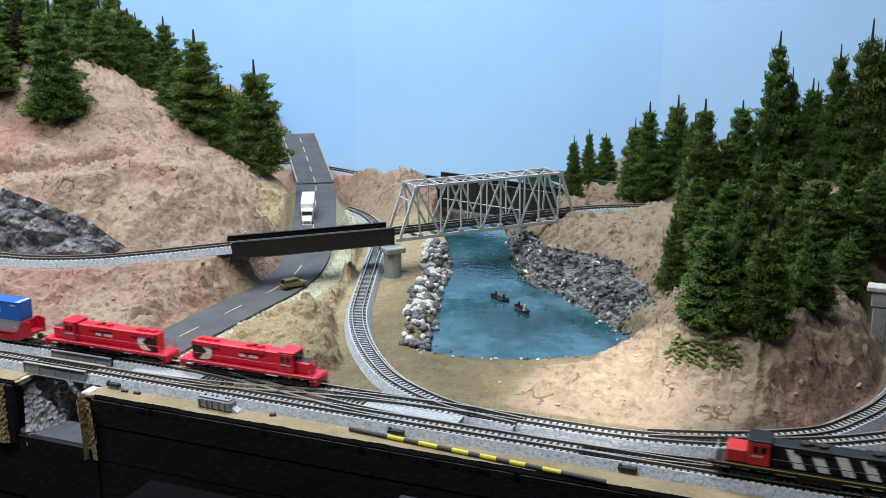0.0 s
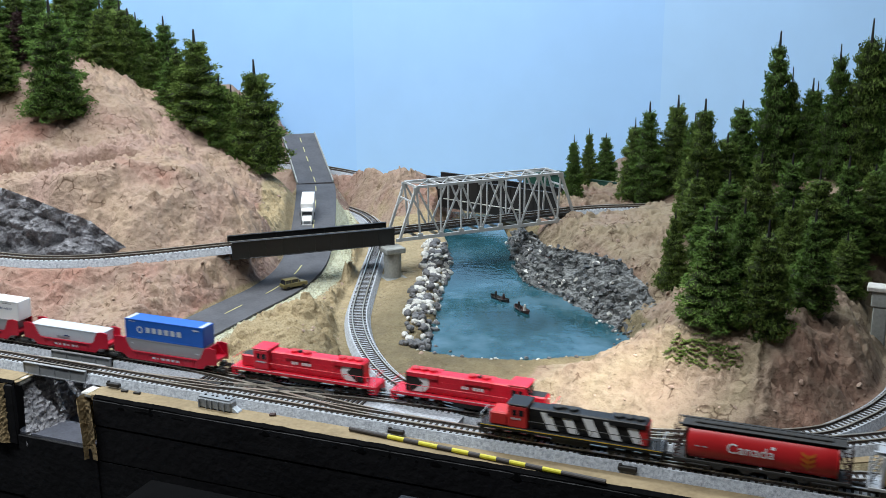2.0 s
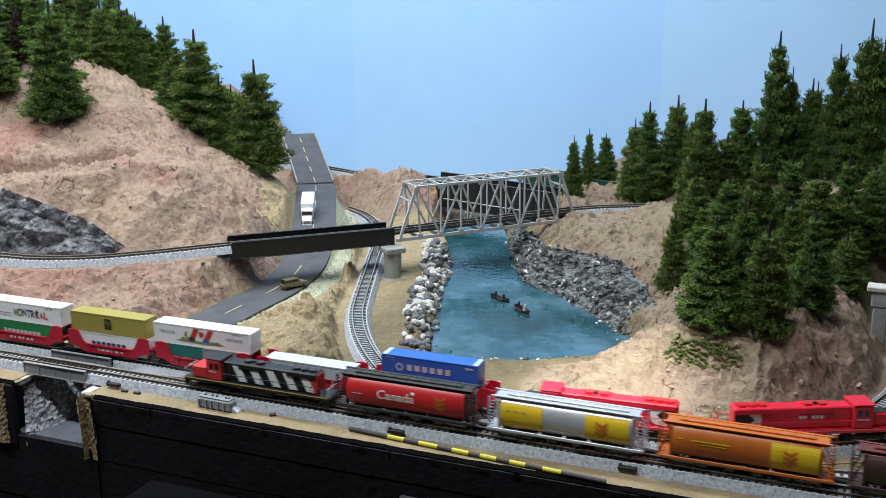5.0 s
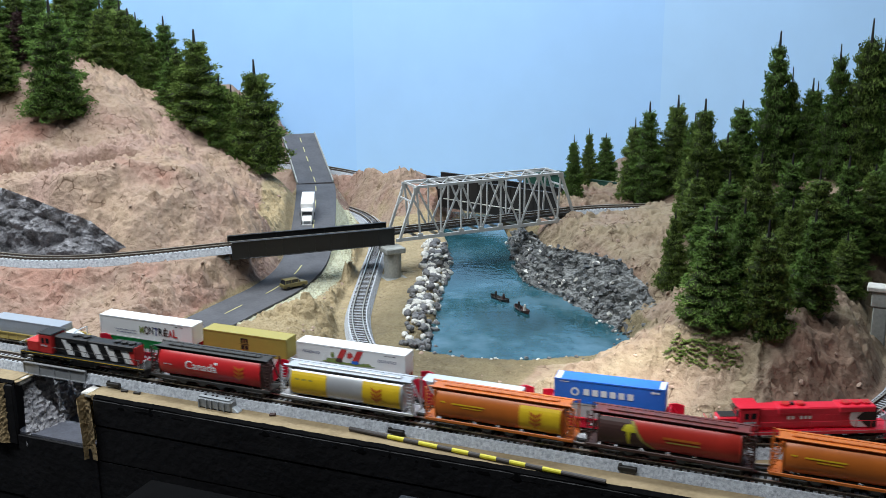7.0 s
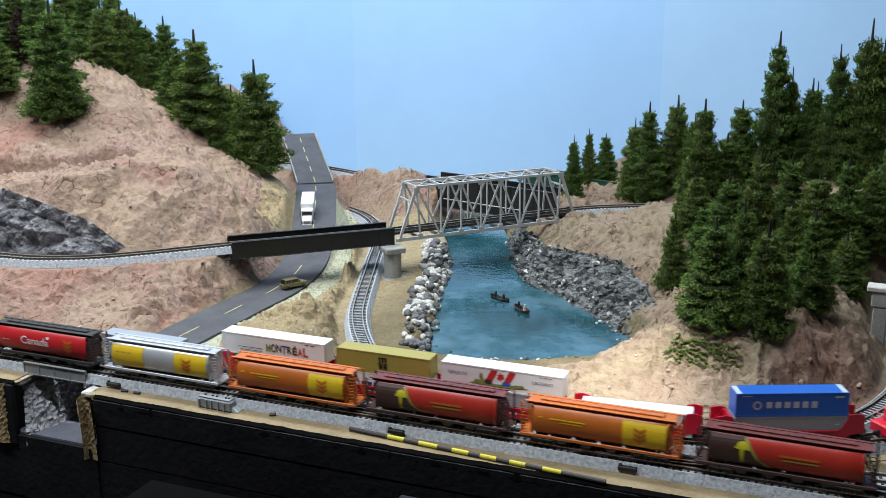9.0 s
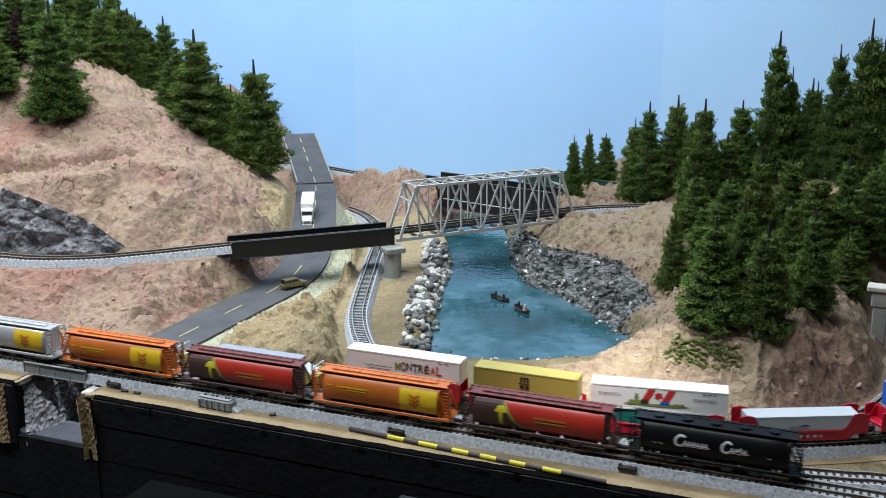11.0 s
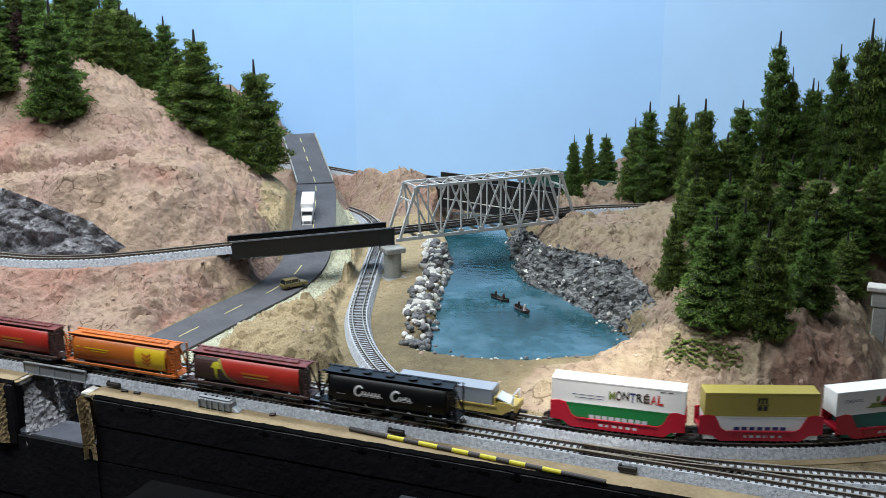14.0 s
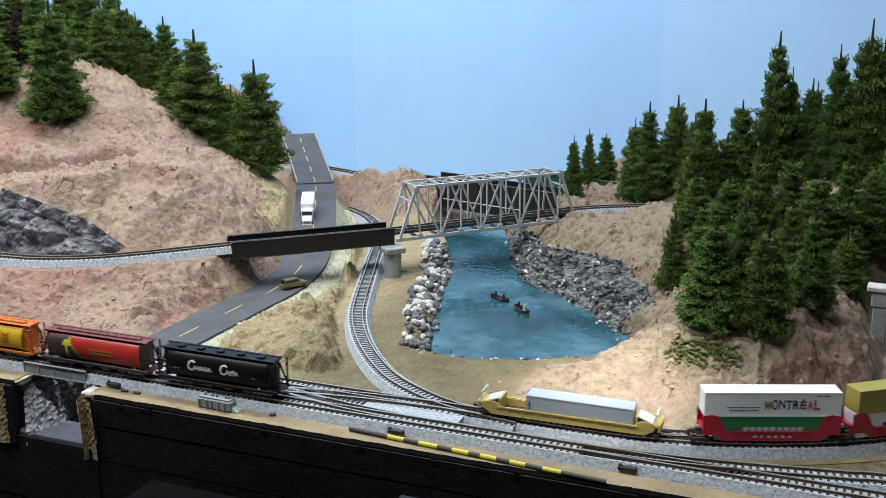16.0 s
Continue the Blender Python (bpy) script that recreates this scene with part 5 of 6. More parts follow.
# ---- small things on the layout ----
def semi_truck():
    t = thing("delivery_truck", "white model lorry with long box body parked on the road", "truck", m=pose(-0.6300, 1.112, 0.0128, 10.0, 0, 26))
    # front faces -y
    part("box_body", bbox(-0.0080, 0.0080, -0.004, 0.036, 0.0065, 0.0250, 0.0006), M_WHITE, t)
    part("chassis", bbox(-0.006, 0.006, -0.019, 0.035, 0.0035, 0.0062), M_BLACK, t)
    c = part("cab", bbox(-0.0072, 0.0072, -0.0135, -0.0045, 0.005, 0.0195, 0.001), M_WHITE, t)
    part("windscreen", bbox(-0.006, 0.006, -0.0139, -0.0132, 0.0125, 0.0170), M_GLASS, c)
    b = prism(bmesh.new(), [(-0.024, 0.0045), (-0.0137, 0.0045), (-0.0137, 0.0125), (-0.0225, 0.0108), (-0.024, 0.009)], -0.0055, 0.0055)
    bmesh.ops.transform(b, matrix=Matrix.Rotation(radians(90), 4, "Z"), verts=b.verts)
    part("bonnet", b, M_WHITE, t)
    part("grille", bbox(-0.0038, 0.0038, -0.0244, -0.0238, 0.0055, 0.0092), M_BOXGREY, t)
    part("bumper", bbox(-0.0068, 0.0068, -0.0250, -0.0236, 0.0028, 0.0048, 0.0004), M_SILVER, t)
    for s in (-1, 1):
        part("headlight", bbox(s * 0.0050 - 0.0008, s * 0.0050 + 0.0008, -0.0244, -0.0236, 0.0062, 0.0078), M_PALE, t)
        part("mirror", bbox(s * 0.0088 - 0.0005, s * 0.0088 + 0.0005, -0.0128, -0.0120, 0.012, 0.016), M_BLACK, t)
        for y in (-0.0185, 0.020, 0.028):
            wh = part("wheel", rod(bmesh.new(), (s * 0.0055, y, 0.0032), (s * 0.0080, y, 0.0032), 0.0032, 14), M_BLACK, t)
            part("hub", rod(bmesh.new(), (s * 0.0079, y, 0.0032), (s * 0.0083, y, 0.0032), 0.0015, 8), M_SILVER, wh)
    return t


def estate_car():
    t = thing("station_wagon", "olive gold model estate car parked on the road", "car", m=pose(-0.533, 0.905, -0.0066, 0, 0, 60) @ Matrix.Diagonal((0.92, 0.9, 0.86, 1)))
    body = prism(bmesh.new(), [(-0.0155, 0.002), (0.0155, 0.002), (0.0158, 0.0058), (0.0152, 0.0066), (0.0075, 0.0074), (-0.0150, 0.0074), (-0.0158, 0.0055)], -0.0056, 0.0056)
    bmesh.ops.bevel(body, geom=body.edges[:], offset=0.0006, segments=1, affect="EDGES")
    part("body", body, M_CAROLIVE, t)
    gh = prism(bmesh.new(), [(-0.0148, 0.0072), (0.0075, 0.0072), (0.0038, 0.0112), (-0.0125, 0.0114)], -0.0048, 0.0048)
    part("greenhouse", gh, M_GLASS, t, "dark window band")
    part("roof", bbox(-0.0126, 0.0040, -0.0047, 0.0047, 0.0112, 0.0120, 0.0003), M_CAROLIVE, t)
    for x in (-0.0128, -0.005, 0.0035):
        for s in (-1, 1):
            part("pillar", bbox(x - 0.0005, x + 0.0005, s * 0.0047 - 0.0003, s * 0.0047 + 0.0003, 0.0072, 0.0114), M_CAROLIVE, t)
    for x in (-0.0098, 0.0098):
        for s in (-1, 1):
            part("wheel", rod(bmesh.new(), (x, s * 0.0042, 0.0021), (x, s * 0.0060, 0.0021), 0.0022, 12), M_BLACK, t)
    return t


def canoe(x, y, rz, m_):
    t = thing("canoe", "small dark rowing boat floating on the pond", "boat", "boats", m=pose(x, y, WATER_Z, 0, 0, rz))
    V, F = [], []
    n = 14
    for i in range(n + 1):
        u = -1 + 2 * i / n
        w = 0.0040 * math.sqrt(max(0, 1 - abs(u) ** 2.4)) + 0.0002
        z = 0.0022 + 0.0016 * u * u
        for k, f in ((-1, 1.0), (-0.7, 0.35), (0, 0.05), (0.7, 0.35), (1, 1.0)):
            V.append((u * 0.0135, k * w, -0.0008 + (z + 0.0008) * f))
    for i in range(n):
        for k in range(4):
            F.append((i * 5 + k, i * 5 + k + 1, i * 5 + k + 6, i * 5 + k + 5))
    hull = new("hull", mesh_from("hull", V, F, m_))
    sol = hull.modifiers.new("thick", "SOLIDIFY")
    sol.thickness = 0.0004
    hull.parent = t
    for u in (-0.006, 0.0055):
        part("thwart", bbox(u - 0.0009, u + 0.0009, -0.0032, 0.0032, 0.0012, 0.0017), M_TRUNK, t)
    part("paddle", rod(bmesh.new(), (-0.004, -0.001, 0.0040), (0.011, -0.0085, 0.0012), 0.0003, 5), M_INK, t, "thin dark paddle")
    return t


for x, y, rz, m_ in ((-0.3235, 0.9615, -28, M_INK), (-0.2915, 0.9350, -42, M_BROWN)):
    canoe(x, y, rz, m_)
    for u, mm in ((-0.006, M_INK), (0.0055, M_BROWN if rz == -28 else M_STONE_W)):
        px, py = x + u * math.cos(radians(rz)), y + u * math.sin(radians(rz))
        fig = bmesh.new()
        bmesh.ops.create_cone(fig, cap_ends=True, segments=8, radius1=0.0017, radius2=0.0012, depth=0.0046, matrix=Matrix.Translation((0, 0, 0.0038)))
        bmesh.ops.create_icosphere(fig, subdivisions=2, radius=0.0011, matrix=Matrix.Translation((0, 0, 0.0070)))
        ob = link("figurine", fig, mm)
        ob.matrix_basis = pose(px, py, WATER_Z)
        tagged(ob, "tiny plain figurine seated in the boat", "figurine", "boat figurines")

semi_truck()
estate_car()
stick = thing("striped_stick", "round stick with yellow and dark bands on the table edge", "stick")
P0, P1 = Vector((-0.318, 0.6095, -0.0062)), Vector((-0.128, 0.5958, -0.0062))
bands = [0.0, 0.165, 0.233, 0.294, 0.370, 0.429, 0.494, 0.539, 0.602, 0.652, 0.712, 0.775, 0.843, 1.0]
for k in range(13):
    part("band", rod(bmesh.new(), P0.lerp(P1, bands[k]), P0.lerp(P1, bands[k + 1]), 0.0016, 10), M_STRIPE_Y if k % 2 else M_STRIPE_D, stick, "yellow band" if k % 2 else "")

cb = thing("junction_box", "grey ribbed plastic terminal box on the table edge", "electrical box", m=pose(-0.4305, 0.6100, TOP + 0.001, 0, 0, -2))
part("case", bbox(-0.0155, 0.0155, -0.0044, 0.0044, 0, 0.0085, 0.0012), M_BOXGREY, cb)
for x in (-0.013, -0.0065, -0.002, 0.004, 0.0095):
    part("rib", bbox(x - 0.0005, x + 0.0005, -0.0054, -0.0046, 0.0005, 0.0075), M_BOXGREY, cb)
part("lid", bbox(-0.0140, 0.0140, -0.0038, 0.0038, 0.0084, 0.0094, 0.0003), M_BOXGREY, cb, "paler lid")
for x in (-0.010, -0.0035, 0.0005, 0.0085, 0.0112):
    part("screw", rod(bmesh.new(), (x, 0, 0.0090), (x, 0, 0.0099), 0.0010, 8), M_INK, cb)
tip = prism(bmesh.new(), [(0.0153, 0.0002), (0.0205, 0.0002), (0.0200, 0.0010), (0.0153, 0.0040)], -0.0030, 0.0030)
part("clear_tab", tip, M_PALE, cb, "pale translucent tab")
rv = link("rail_joiner", bbox(-0.0026, 0.0026, -0.0014, 0.0014, 0, 0.0022, 0.0007), M_BROWN)
rv.matrix_basis = pose(-0.3835, 0.6125, TOP + 0.0010, 0, 0, 30)
tagged(rv, "small rusty brown clip beside the ballast", "clip")
for x in (-0.517, -0.505):
    c_ = link("track_clip", bbox(-0.003, 0.003, -0.0011, 0.0011, 0, 0.0018, 0.0004), M_BLACK)
    c_.matrix_basis = pose(x, 0.6105, TOP + 0.001, 0, 0, 8)
    tagged(c_, "small black plastic clip beside the ballast", "clip", "clips")
for x0, x1, y0 in ((-1.70, -0.02, 1.05), (-1.74, -0.06, 0.28)):
    fx = thing("ceiling_lamp", "long white fluorescent ceiling lamp", "lamp", "ceiling lamps", m=pose((x0 + x1) / 2, y0, 1.19))
    L = (x1 - x0) / 2
    part("housing", bbox(-L, L, -0.13, 0.13, 0.0, 0.05, 0.004), M_CEIL, fx)
    for s in (-1, 1):
        part("chain", rod(bmesh.new(), (s * L * 0.8, 0, 0.05), (s * L * 0.8, 0, 0.312), 0.002), M_BOXGREY, fx)
sp = thing("spotlight", "small black spotlight hung from the ceiling", "lamp", m=look((0.12, 0.30, 1.16), (-0.155, 0.735, 0.0)))
part("can", rod(bmesh.new(), (0, 0, 0.045), (0, 0, 0.12), 0.032, 20, 0.024), M_BLACK, sp)
part("stem", rod(bmesh.new(), (0, 0, 0.115), (-0.03, 0.14, 0.34), 0.005, 8), M_BLACK, sp)


# ---- trains ----
def lettering(text, height, width, material, parent, x, z, y, wrap=None, name="lettering", bold=0.0):
    """Built-in font letters, flat on a side that faces -y, fitted to a width; wrap(z) gives the side's y where it is curved."""
    cu = bpy.data.curves.new(name, "FONT")
    cu.body, cu.size, cu.align_x, cu.align_y, cu.offset = text, 1.0, "CENTER", "CENTER", bold
    tmp = new("tmp_text", cu)
    me = bpy.data.meshes.new_from_object(tmp)
    bpy.data.objects.remove(tmp)
    co = np.array([v.co[:] for v in me.vertices])
    w, h = np.ptp(co[:, 0]), np.ptp(co[:, 1])
    cx, cy = (co[:, 0].max() + co[:, 0].min()) / 2, (co[:, 1].max() + co[:, 1].min()) / 2
    for v in me.vertices:
        zz = z + (v.co.y - cy) / h * height
        v.co = (x + (v.co.x - cx) / w * width, (wrap(zz) if wrap else y) - 0.00012, zz)
    me.materials.clear()
    me.materials.append(material)
    me.name = name
    ob = new(name, me)
    ob.parent = parent
    return ob


def patch(pts, y, material, parent, wrap=None, name="marking", lift=0.00008, label=""):
    """A flat painted shape in x and z on a side that faces -y, or wrapped on a curved one."""
    bm = bmesh.new()
    bm.faces.new([bm.verts.new((px, 0, pz)) for px, pz in pts])
    if wrap:
        z0, z1 = min(p[1] for p in pts), max(p[1] for p in pts)
        for k in range(1, 9):
            zc = z0 + (z1 - z0) * k / 9
            bmesh.ops.bisect_plane(bm, geom=bm.verts[:] + bm.edges[:] + bm.faces[:], plane_co=(0, 0, zc), plane_no=(0, 0, 1))
    for v in bm.verts:
        v.co.y = (wrap(v.co.z) if wrap else y) - lift
    bmesh.ops.recalc_face_normals(bm, faces=bm.faces)
    return part(name, bm, material, parent, label)


def ribbon(pts, w, material, parent):
    """A pen stroke of even width along points in x and z, laid on a hopper's curved side."""
    V, F = [], []
    for i, (x, z) in enumerate(pts):
        a, b = pts[max(i - 1, 0)], pts[min(i + 1, len(pts) - 1)]
        d = Vector((b[0] - a[0], b[1] - a[1])).normalized() * w / 2
        for px_, pz in ((x - d.y, z + d.x), (x + d.y, z - d.x)):
            V.append((px_, side_wrap(pz) - 0.0002, pz))
    F = [(2 * i, 2 * i + 1, 2 * i + 3, 2 * i + 2) for i in range(len(pts) - 1)]
    ob = new("script_stroke", mesh_from("script_stroke", V, F, material))
    ob.parent = parent
    return ob


def bars(x0, x1, z0, z1, n, y, material, parent, wrap=None, gap=0.35):
    """Writing that stands as plain bars."""
    w = (x1 - x0) / n
    for k in range(n):
        a = x0 + k * w
        patch([(a, z0), (a + w * (1 - gap), z0), (a + w * (1 - gap), z1), (a, z1)], y, material, parent, wrap, "lettering_bar")


def bogie(parent, x, axles=2, wb=0.011, m_=None):
    b = part("truck_frame", bmesh.new(), M_SOOT, parent)
    bm = bmesh.new()
    hw = wb * (axles - 1) / 2
    for s in (-1, 1):
        y0, y1 = sorted((s * 0.0064, s * 0.0076))
        box(bm, x - hw - 0.002, x + hw + 0.002, y0, y1, 0.0030, 0.0045, 0.0003)
        for k in range(axles):
            xa = x - hw + k * wb
            box(bm, xa - 0.0013, xa + 0.0013, y0 - 0.0002, y1 + 0.0002, 0.0016, 0.0038, 0.0003)
        for k in range(axles - 1):
            xa = x - hw + (k + 0.5) * wb
            box(bm, xa - 0.0016, xa + 0.0016, y0, y1, 0.0018, 0.0034, 0.0002)
    box(bm, x - 0.0015, x + 0.0015, -0.0066, 0.0066, 0.0032, 0.0050)
    bm.to_mesh(b.data)
    bm.free()
    for k in range(axles):
        xa = x - hw + k * wb
        ws = bmesh.new()
        for s in (-1, 1):
            rod(ws, (xa, s * 0.0040, 0.0029), (xa, s * 0.0055, 0.0029), 0.0029, 14)
        rod(ws, (xa, -0.0042, 0.0029), (xa, 0.0042, 0.0029), 0.0007, 6)
        part("wheelset", ws, M_RAIL_SIDE, b, "brown metal wheels")
    return b


def coupler(parent, x, s):
    part("coupler", bbox(*sorted((x, x + s * 0.0055)), -0.0013, 0.0013, 0.0035, 0.0058, 0.0005), M_BLACK, parent)


BAR_R, BAR_Z = 0.0102, 0.0188


def barrel_half(z):
    """Half width of a cylindrical hopper at a height."""
    u = (z - BAR_Z) / (0.0118 if z > BAR_Z else 0.0122)
    return BAR_R * max(0.0, 1 - abs(u) ** 2.3) ** 0.5


def hopper_car(label, body, ends, roof, sill, hatch_round=False, category="hopper car"):
    c = thing("hopper_car", label, category, "grain hoppers")
    L = 0.0495
    # barrel between the end bulkheads, its lower edge rising at both ends
    V, F = [], []
    xs = [-L + 0.004, -L + 0.0055, -0.033, 0, 0.033, L - 0.0055, L - 0.004]
    n = 26
    for i, x in enumerate(xs):
        k = 0.93 if i in (0, len(xs) - 1) else 1.0
        for j in range(n):
            a = 2 * math.pi * j / n
            ca, sa = math.cos(a), math.sin(a)
            zz = BAR_Z + (0.0113 if sa > 0 else 0.0118) * (abs(sa) ** 0.9) * (1 if sa > 0 else -1) * k
            V.append((x, BAR_R * abs(ca) ** 0.85 * (1 if ca > 0 else -1) * k, zz))
    for i in range(len(xs) - 1):
        for j in range(n):
            F.append((i * n + j, i * n + (j + 1) % n, (i + 1) * n + (j + 1) % n, (i + 1) * n + j))
    F += [tuple(range(n)), tuple(range((len(xs) - 1) * n, len(xs) * n))[::-1]]
    b = new("barrel", mesh_from("barrel", V, F, body, True))
    b.parent = c
    rf = prism(bmesh.new(), [(-0.0066, 0.0287), (0.0066, 0.0287), (0.0052, 0.0303), (-0.0052, 0.0303)], -L, L)
    bmesh.ops.transform(rf, matrix=Matrix.Rotation(radians(90), 4, "Z"), verts=rf.verts)
    part("roof", rf, roof, c)
    for s in (-1, 1):
        part("roof_walk", bbox(-L - 0.002, L + 0.002, s * 0.0060 - 0.0011, s * 0.0060 + 0.0011, 0.0302, 0.0307), roof, c)
    if hatch_round:
        for x in (-0.036, -0.018, 0.0, 0.018, 0.036):
            part("hatch", rod(bmesh.new(), (x, 0, 0.0302), (x, 0, 0.0316), 0.0034, 14), roof, c)
    else:
        part("trough_hatch", bbox(-L + 0.008, L - 0.008, -0.0022, 0.0022, 0.0302, 0.0316, 0.0004), roof, c)
        for k in range(9):
            x = -L + 0.012 + k * (2 * L - 0.024) / 8
            part("batten", bbox(x - 0.0004, x + 0.0004, -0.0026, 0.0026, 0.0315, 0.0319), roof, c)
    for s in (-1, 1):
        y0, y1 = sorted((s * 0.0088, s * 0.0099))
        part("side_sill", bbox(-L - 0.004, L + 0.004, y0, y1, 0.0062, 0.0084, 0.0003), sill, c)
        e = part("end_bulkhead", bbox(*sorted((s * (L - 0.0042), s * (L - 0.0030))), -0.0088, 0.0088, 0.0085, 0.0290, 0.0004), ends, c)
        part("end_platform", bbox(*sorted((s * (L - 0.003), s * (L + 0.0045))), -0.0088, 0.0088, 0.0064, 0.0076), sill, c)
        for yy in (-0.0080, 0.0080):
            part("corner_post", bbox(*sorted((s * (L + 0.0030), s * (L + 0.0040))), yy - 0.0006, yy + 0.0006, 0.0076, 0.0302), ends, c)
            part("brace", beam(bmesh.new(), (s * (L - 0.0032), yy, 0.0250), (s * (L + 0.0036), yy, 0.0090), 0.0009, 0.0012), ends, c)
        for ya, yb, xa, xb in ((-0.0082, -0.0032, s * (L + 0.0036), s * (L + 0.0041)), (-0.0090, -0.0085, s * (L - 0.0005), s * (L + 0.0036))):
            xa, xb = sorted((xa, xb))
            ld = part("ladder", bbox(xa, xb, ya, yb, 0.0085, 0.0088), ends, c)
            for zz in np.arange(0.0105, 0.029, 0.0024):
                part("rung", bbox(xa, xb, ya, yb, zz, zz + 0.0005), ends, ld)
        bogie(c, s * 0.0385)
        coupler(c, s * (L + 0.0035), s)
    for x in (-0.0255, -0.0085, 0.0085, 0.0255):
        hp = prism(bmesh.new(), [(x - 0.0080, 0.0085), (x + 0.0080, 0.0085), (x + 0.0022, 0.0028), (x - 0.0022, 0.0028)], -0.0070, 0.0070)
        part("hopper_bay", hp, M_SOOT, c)
        part("outlet_gate", bbox(x - 0.0026, x + 0.0026, -0.0062, 0.0062, 0.0018, 0.0030), M_SOOT, c)
    return c


def side_wrap(z):
    return -barrel_half(z) - 0.00015


def rect(x0, x1, z0, z1):
    return [(x0, z0), (x1, z0), (x1, z1), (x0, z1)]


def wheat(x, z, r, material, parent):
    patch([(x - 0.07 * r, z - 0.6 * r), (x + 0.07 * r, z - 0.6 * r), (x + 0.05 * r, z + 0.5 * r), (x - 0.05 * r, z + 0.5 * r)], 0, material, parent, side_wrap, "wheat_emblem", 0.0003)
    for k in range(3):
        zz = z - 0.45 * r + 0.34 * r * k
        for e in (-1, 1):
            patch([(x + e * 0.06 * r, zz), (x + e * 0.40 * r, zz + 0.20 * r), (x + e * 0.46 * r, zz + 0.44 * r), (x + e * 0.08 * r, zz + 0.22 * r)], 0, material, parent, side_wrap, "wheat_emblem", 0.0003)


def canada_hopper():
    c = hopper_car("red grain hopper with white country name and dark roof", M_CANRED, M_BROWN, M_SOOT, M_SOOT)
    lettering("Canada", 0.0066, 0.0285, M_WHITE, c, -0.006, 0.0200, 0, side_wrap, bold=0.01)
    patch(rect(0.0060, 0.0085, 0.0228, 0.0246), 0, M_WHITE, c, side_wrap, "flag_mark")
    wheat(0.028, 0.0185, 0.0095, M_ORANGE, c)
    bars(-0.040, -0.031, 0.0180, 0.0188, 2, 0, M_PALE, c, side_wrap)
    return c


def silver_hopper():
    c = hopper_car("yellow and silver grain hopper with silver roof and ends", M_SILVER, M_SILVER, M_SILVER, M_SILVER)
    patch(rect(-0.044, -0.0145, 0.0098, 0.0272), 0, M_YEL, c, side_wrap, "yellow_panel")
    patch(rect(0.0145, 0.044, 0.0098, 0.0272), 0, M_YEL, c, side_wrap, "yellow_panel")
    wheat(0.026, 0.0180, 0.0095, M_ORANGE, c)
    bars(-0.040, -0.024, 0.0215, 0.0226, 3, 0, M_OLIVE, c, side_wrap)
    return c


def orange_hopper():
    c = hopper_car("orange grain hopper with yellow end panel on the side", M_ORANGE, M_ORANGE, M_ORANGE, M_ORANGE)
    patch(rect(0.0160, 0.0445, 0.0098, 0.0272), 0, M_YEL, c, side_wrap, "yellow_panel")
    wheat(0.0275, 0.0180, 0.0095, M_ORANGE, c)
    bars(-0.041, -0.036, 0.0212, 0.0222, 1, 0, M_YEL, c, side_wrap)
    bars(-0.033, -0.008, 0.0208, 0.0218, 2, 0, M_YEL, c, side_wrap, 0.06)
    bars(-0.026, -0.010, 0.0190, 0.0197, 2, 0, M_YEL, c, side_wrap, 0.1)
    return c


def brown_hopper():
    c = hopper_car("red and brown grain hopper with yellow wheat emblem", M_HRED, M_BROWN, M_ROOFRED, M_BROWN)
    patch([(-0.0452, 0.0090), (-0.0090, 0.0090), (-0.0165, 0.0150), (-0.0205, 0.0215), (-0.0235, 0.0280), (-0.0452, 0.0280)], 0, M_BROWN, c, side_wrap, "brown_panel")
    patch([(-0.0098, 0.0100), (-0.0072, 0.0100), (-0.0150, 0.0156), (-0.0190, 0.0218), (-0.0222, 0.0275), (-0.0245, 0.0275), (-0.0208, 0.0212), (-0.0168, 0.0148)], 0, M_OLIVE, c, side_wrap, "yellow_stripe", 0.0003)
    patch([(-0.0262, 0.0118), (-0.0242, 0.0118), (-0.0240, 0.0205), (-0.0205, 0.0205), (-0.0215, 0.0240), (-0.0245, 0.0258), (-0.0275, 0.0250), (-0.0300, 0.0210), (-0.0268, 0.0205)], 0, M_STRIPE_Y, c, side_wrap, "wheat_emblem", 0.0003)
    bars(-0.003, 0.021, 0.0190, 0.0207, 1, 0, M_ORANGE, c, side_wrap, 0.02)
    bars(-0.001, 0.021, 0.0168, 0.0178, 1, 0, M_OLIVE, c, side_wrap, 0.02)
    return c


def black_hopper():
    c = hopper_car("black covered hopper with white script on its side", M_JET, M_JET, M_JET, M_JET, True)
    for x0, loops, rise in ((-0.0205, 6, 0.0), (0.0085, 4, 0.0012)):
        big = [(x0 + 0.0030 * math.cos(q) + 0.0006 * math.sin(q), 0.0201 + 0.0036 * math.sin(q)) for q in np.linspace(0.7, 5.6, 15)]
        ribbon(big, 0.0014, M_WHITE, c)
        run_ = [(x0 + 0.0020 + 0.0026 * q + 0.0006 * math.sin(6.28 * q), 0.0190 + 0.0013 * math.sin(6.28 * q - 1.2) + (rise if 1.9 < q < 2.3 else 0)) for q in np.linspace(0, loops, loops * 9)]
        ribbon(run_, 0.0009, M_WHITE, c)
        ribbon([(x0 + 0.0025, 0.0168), (x0 + 0.0026 * loops, 0.0168), (x0 + 0.0026 * loops + 0.003, 0.0174)], 0.0004, M_WHITE, c)
    bars(-0.038, -0.030, 0.0160, 0.0166, 2, 0, M_PALE, c, side_wrap)
    bars(0.033, 0.037, 0.0165, 0.0170, 1, 0, M_PALE, c, side_wrap)
    return c


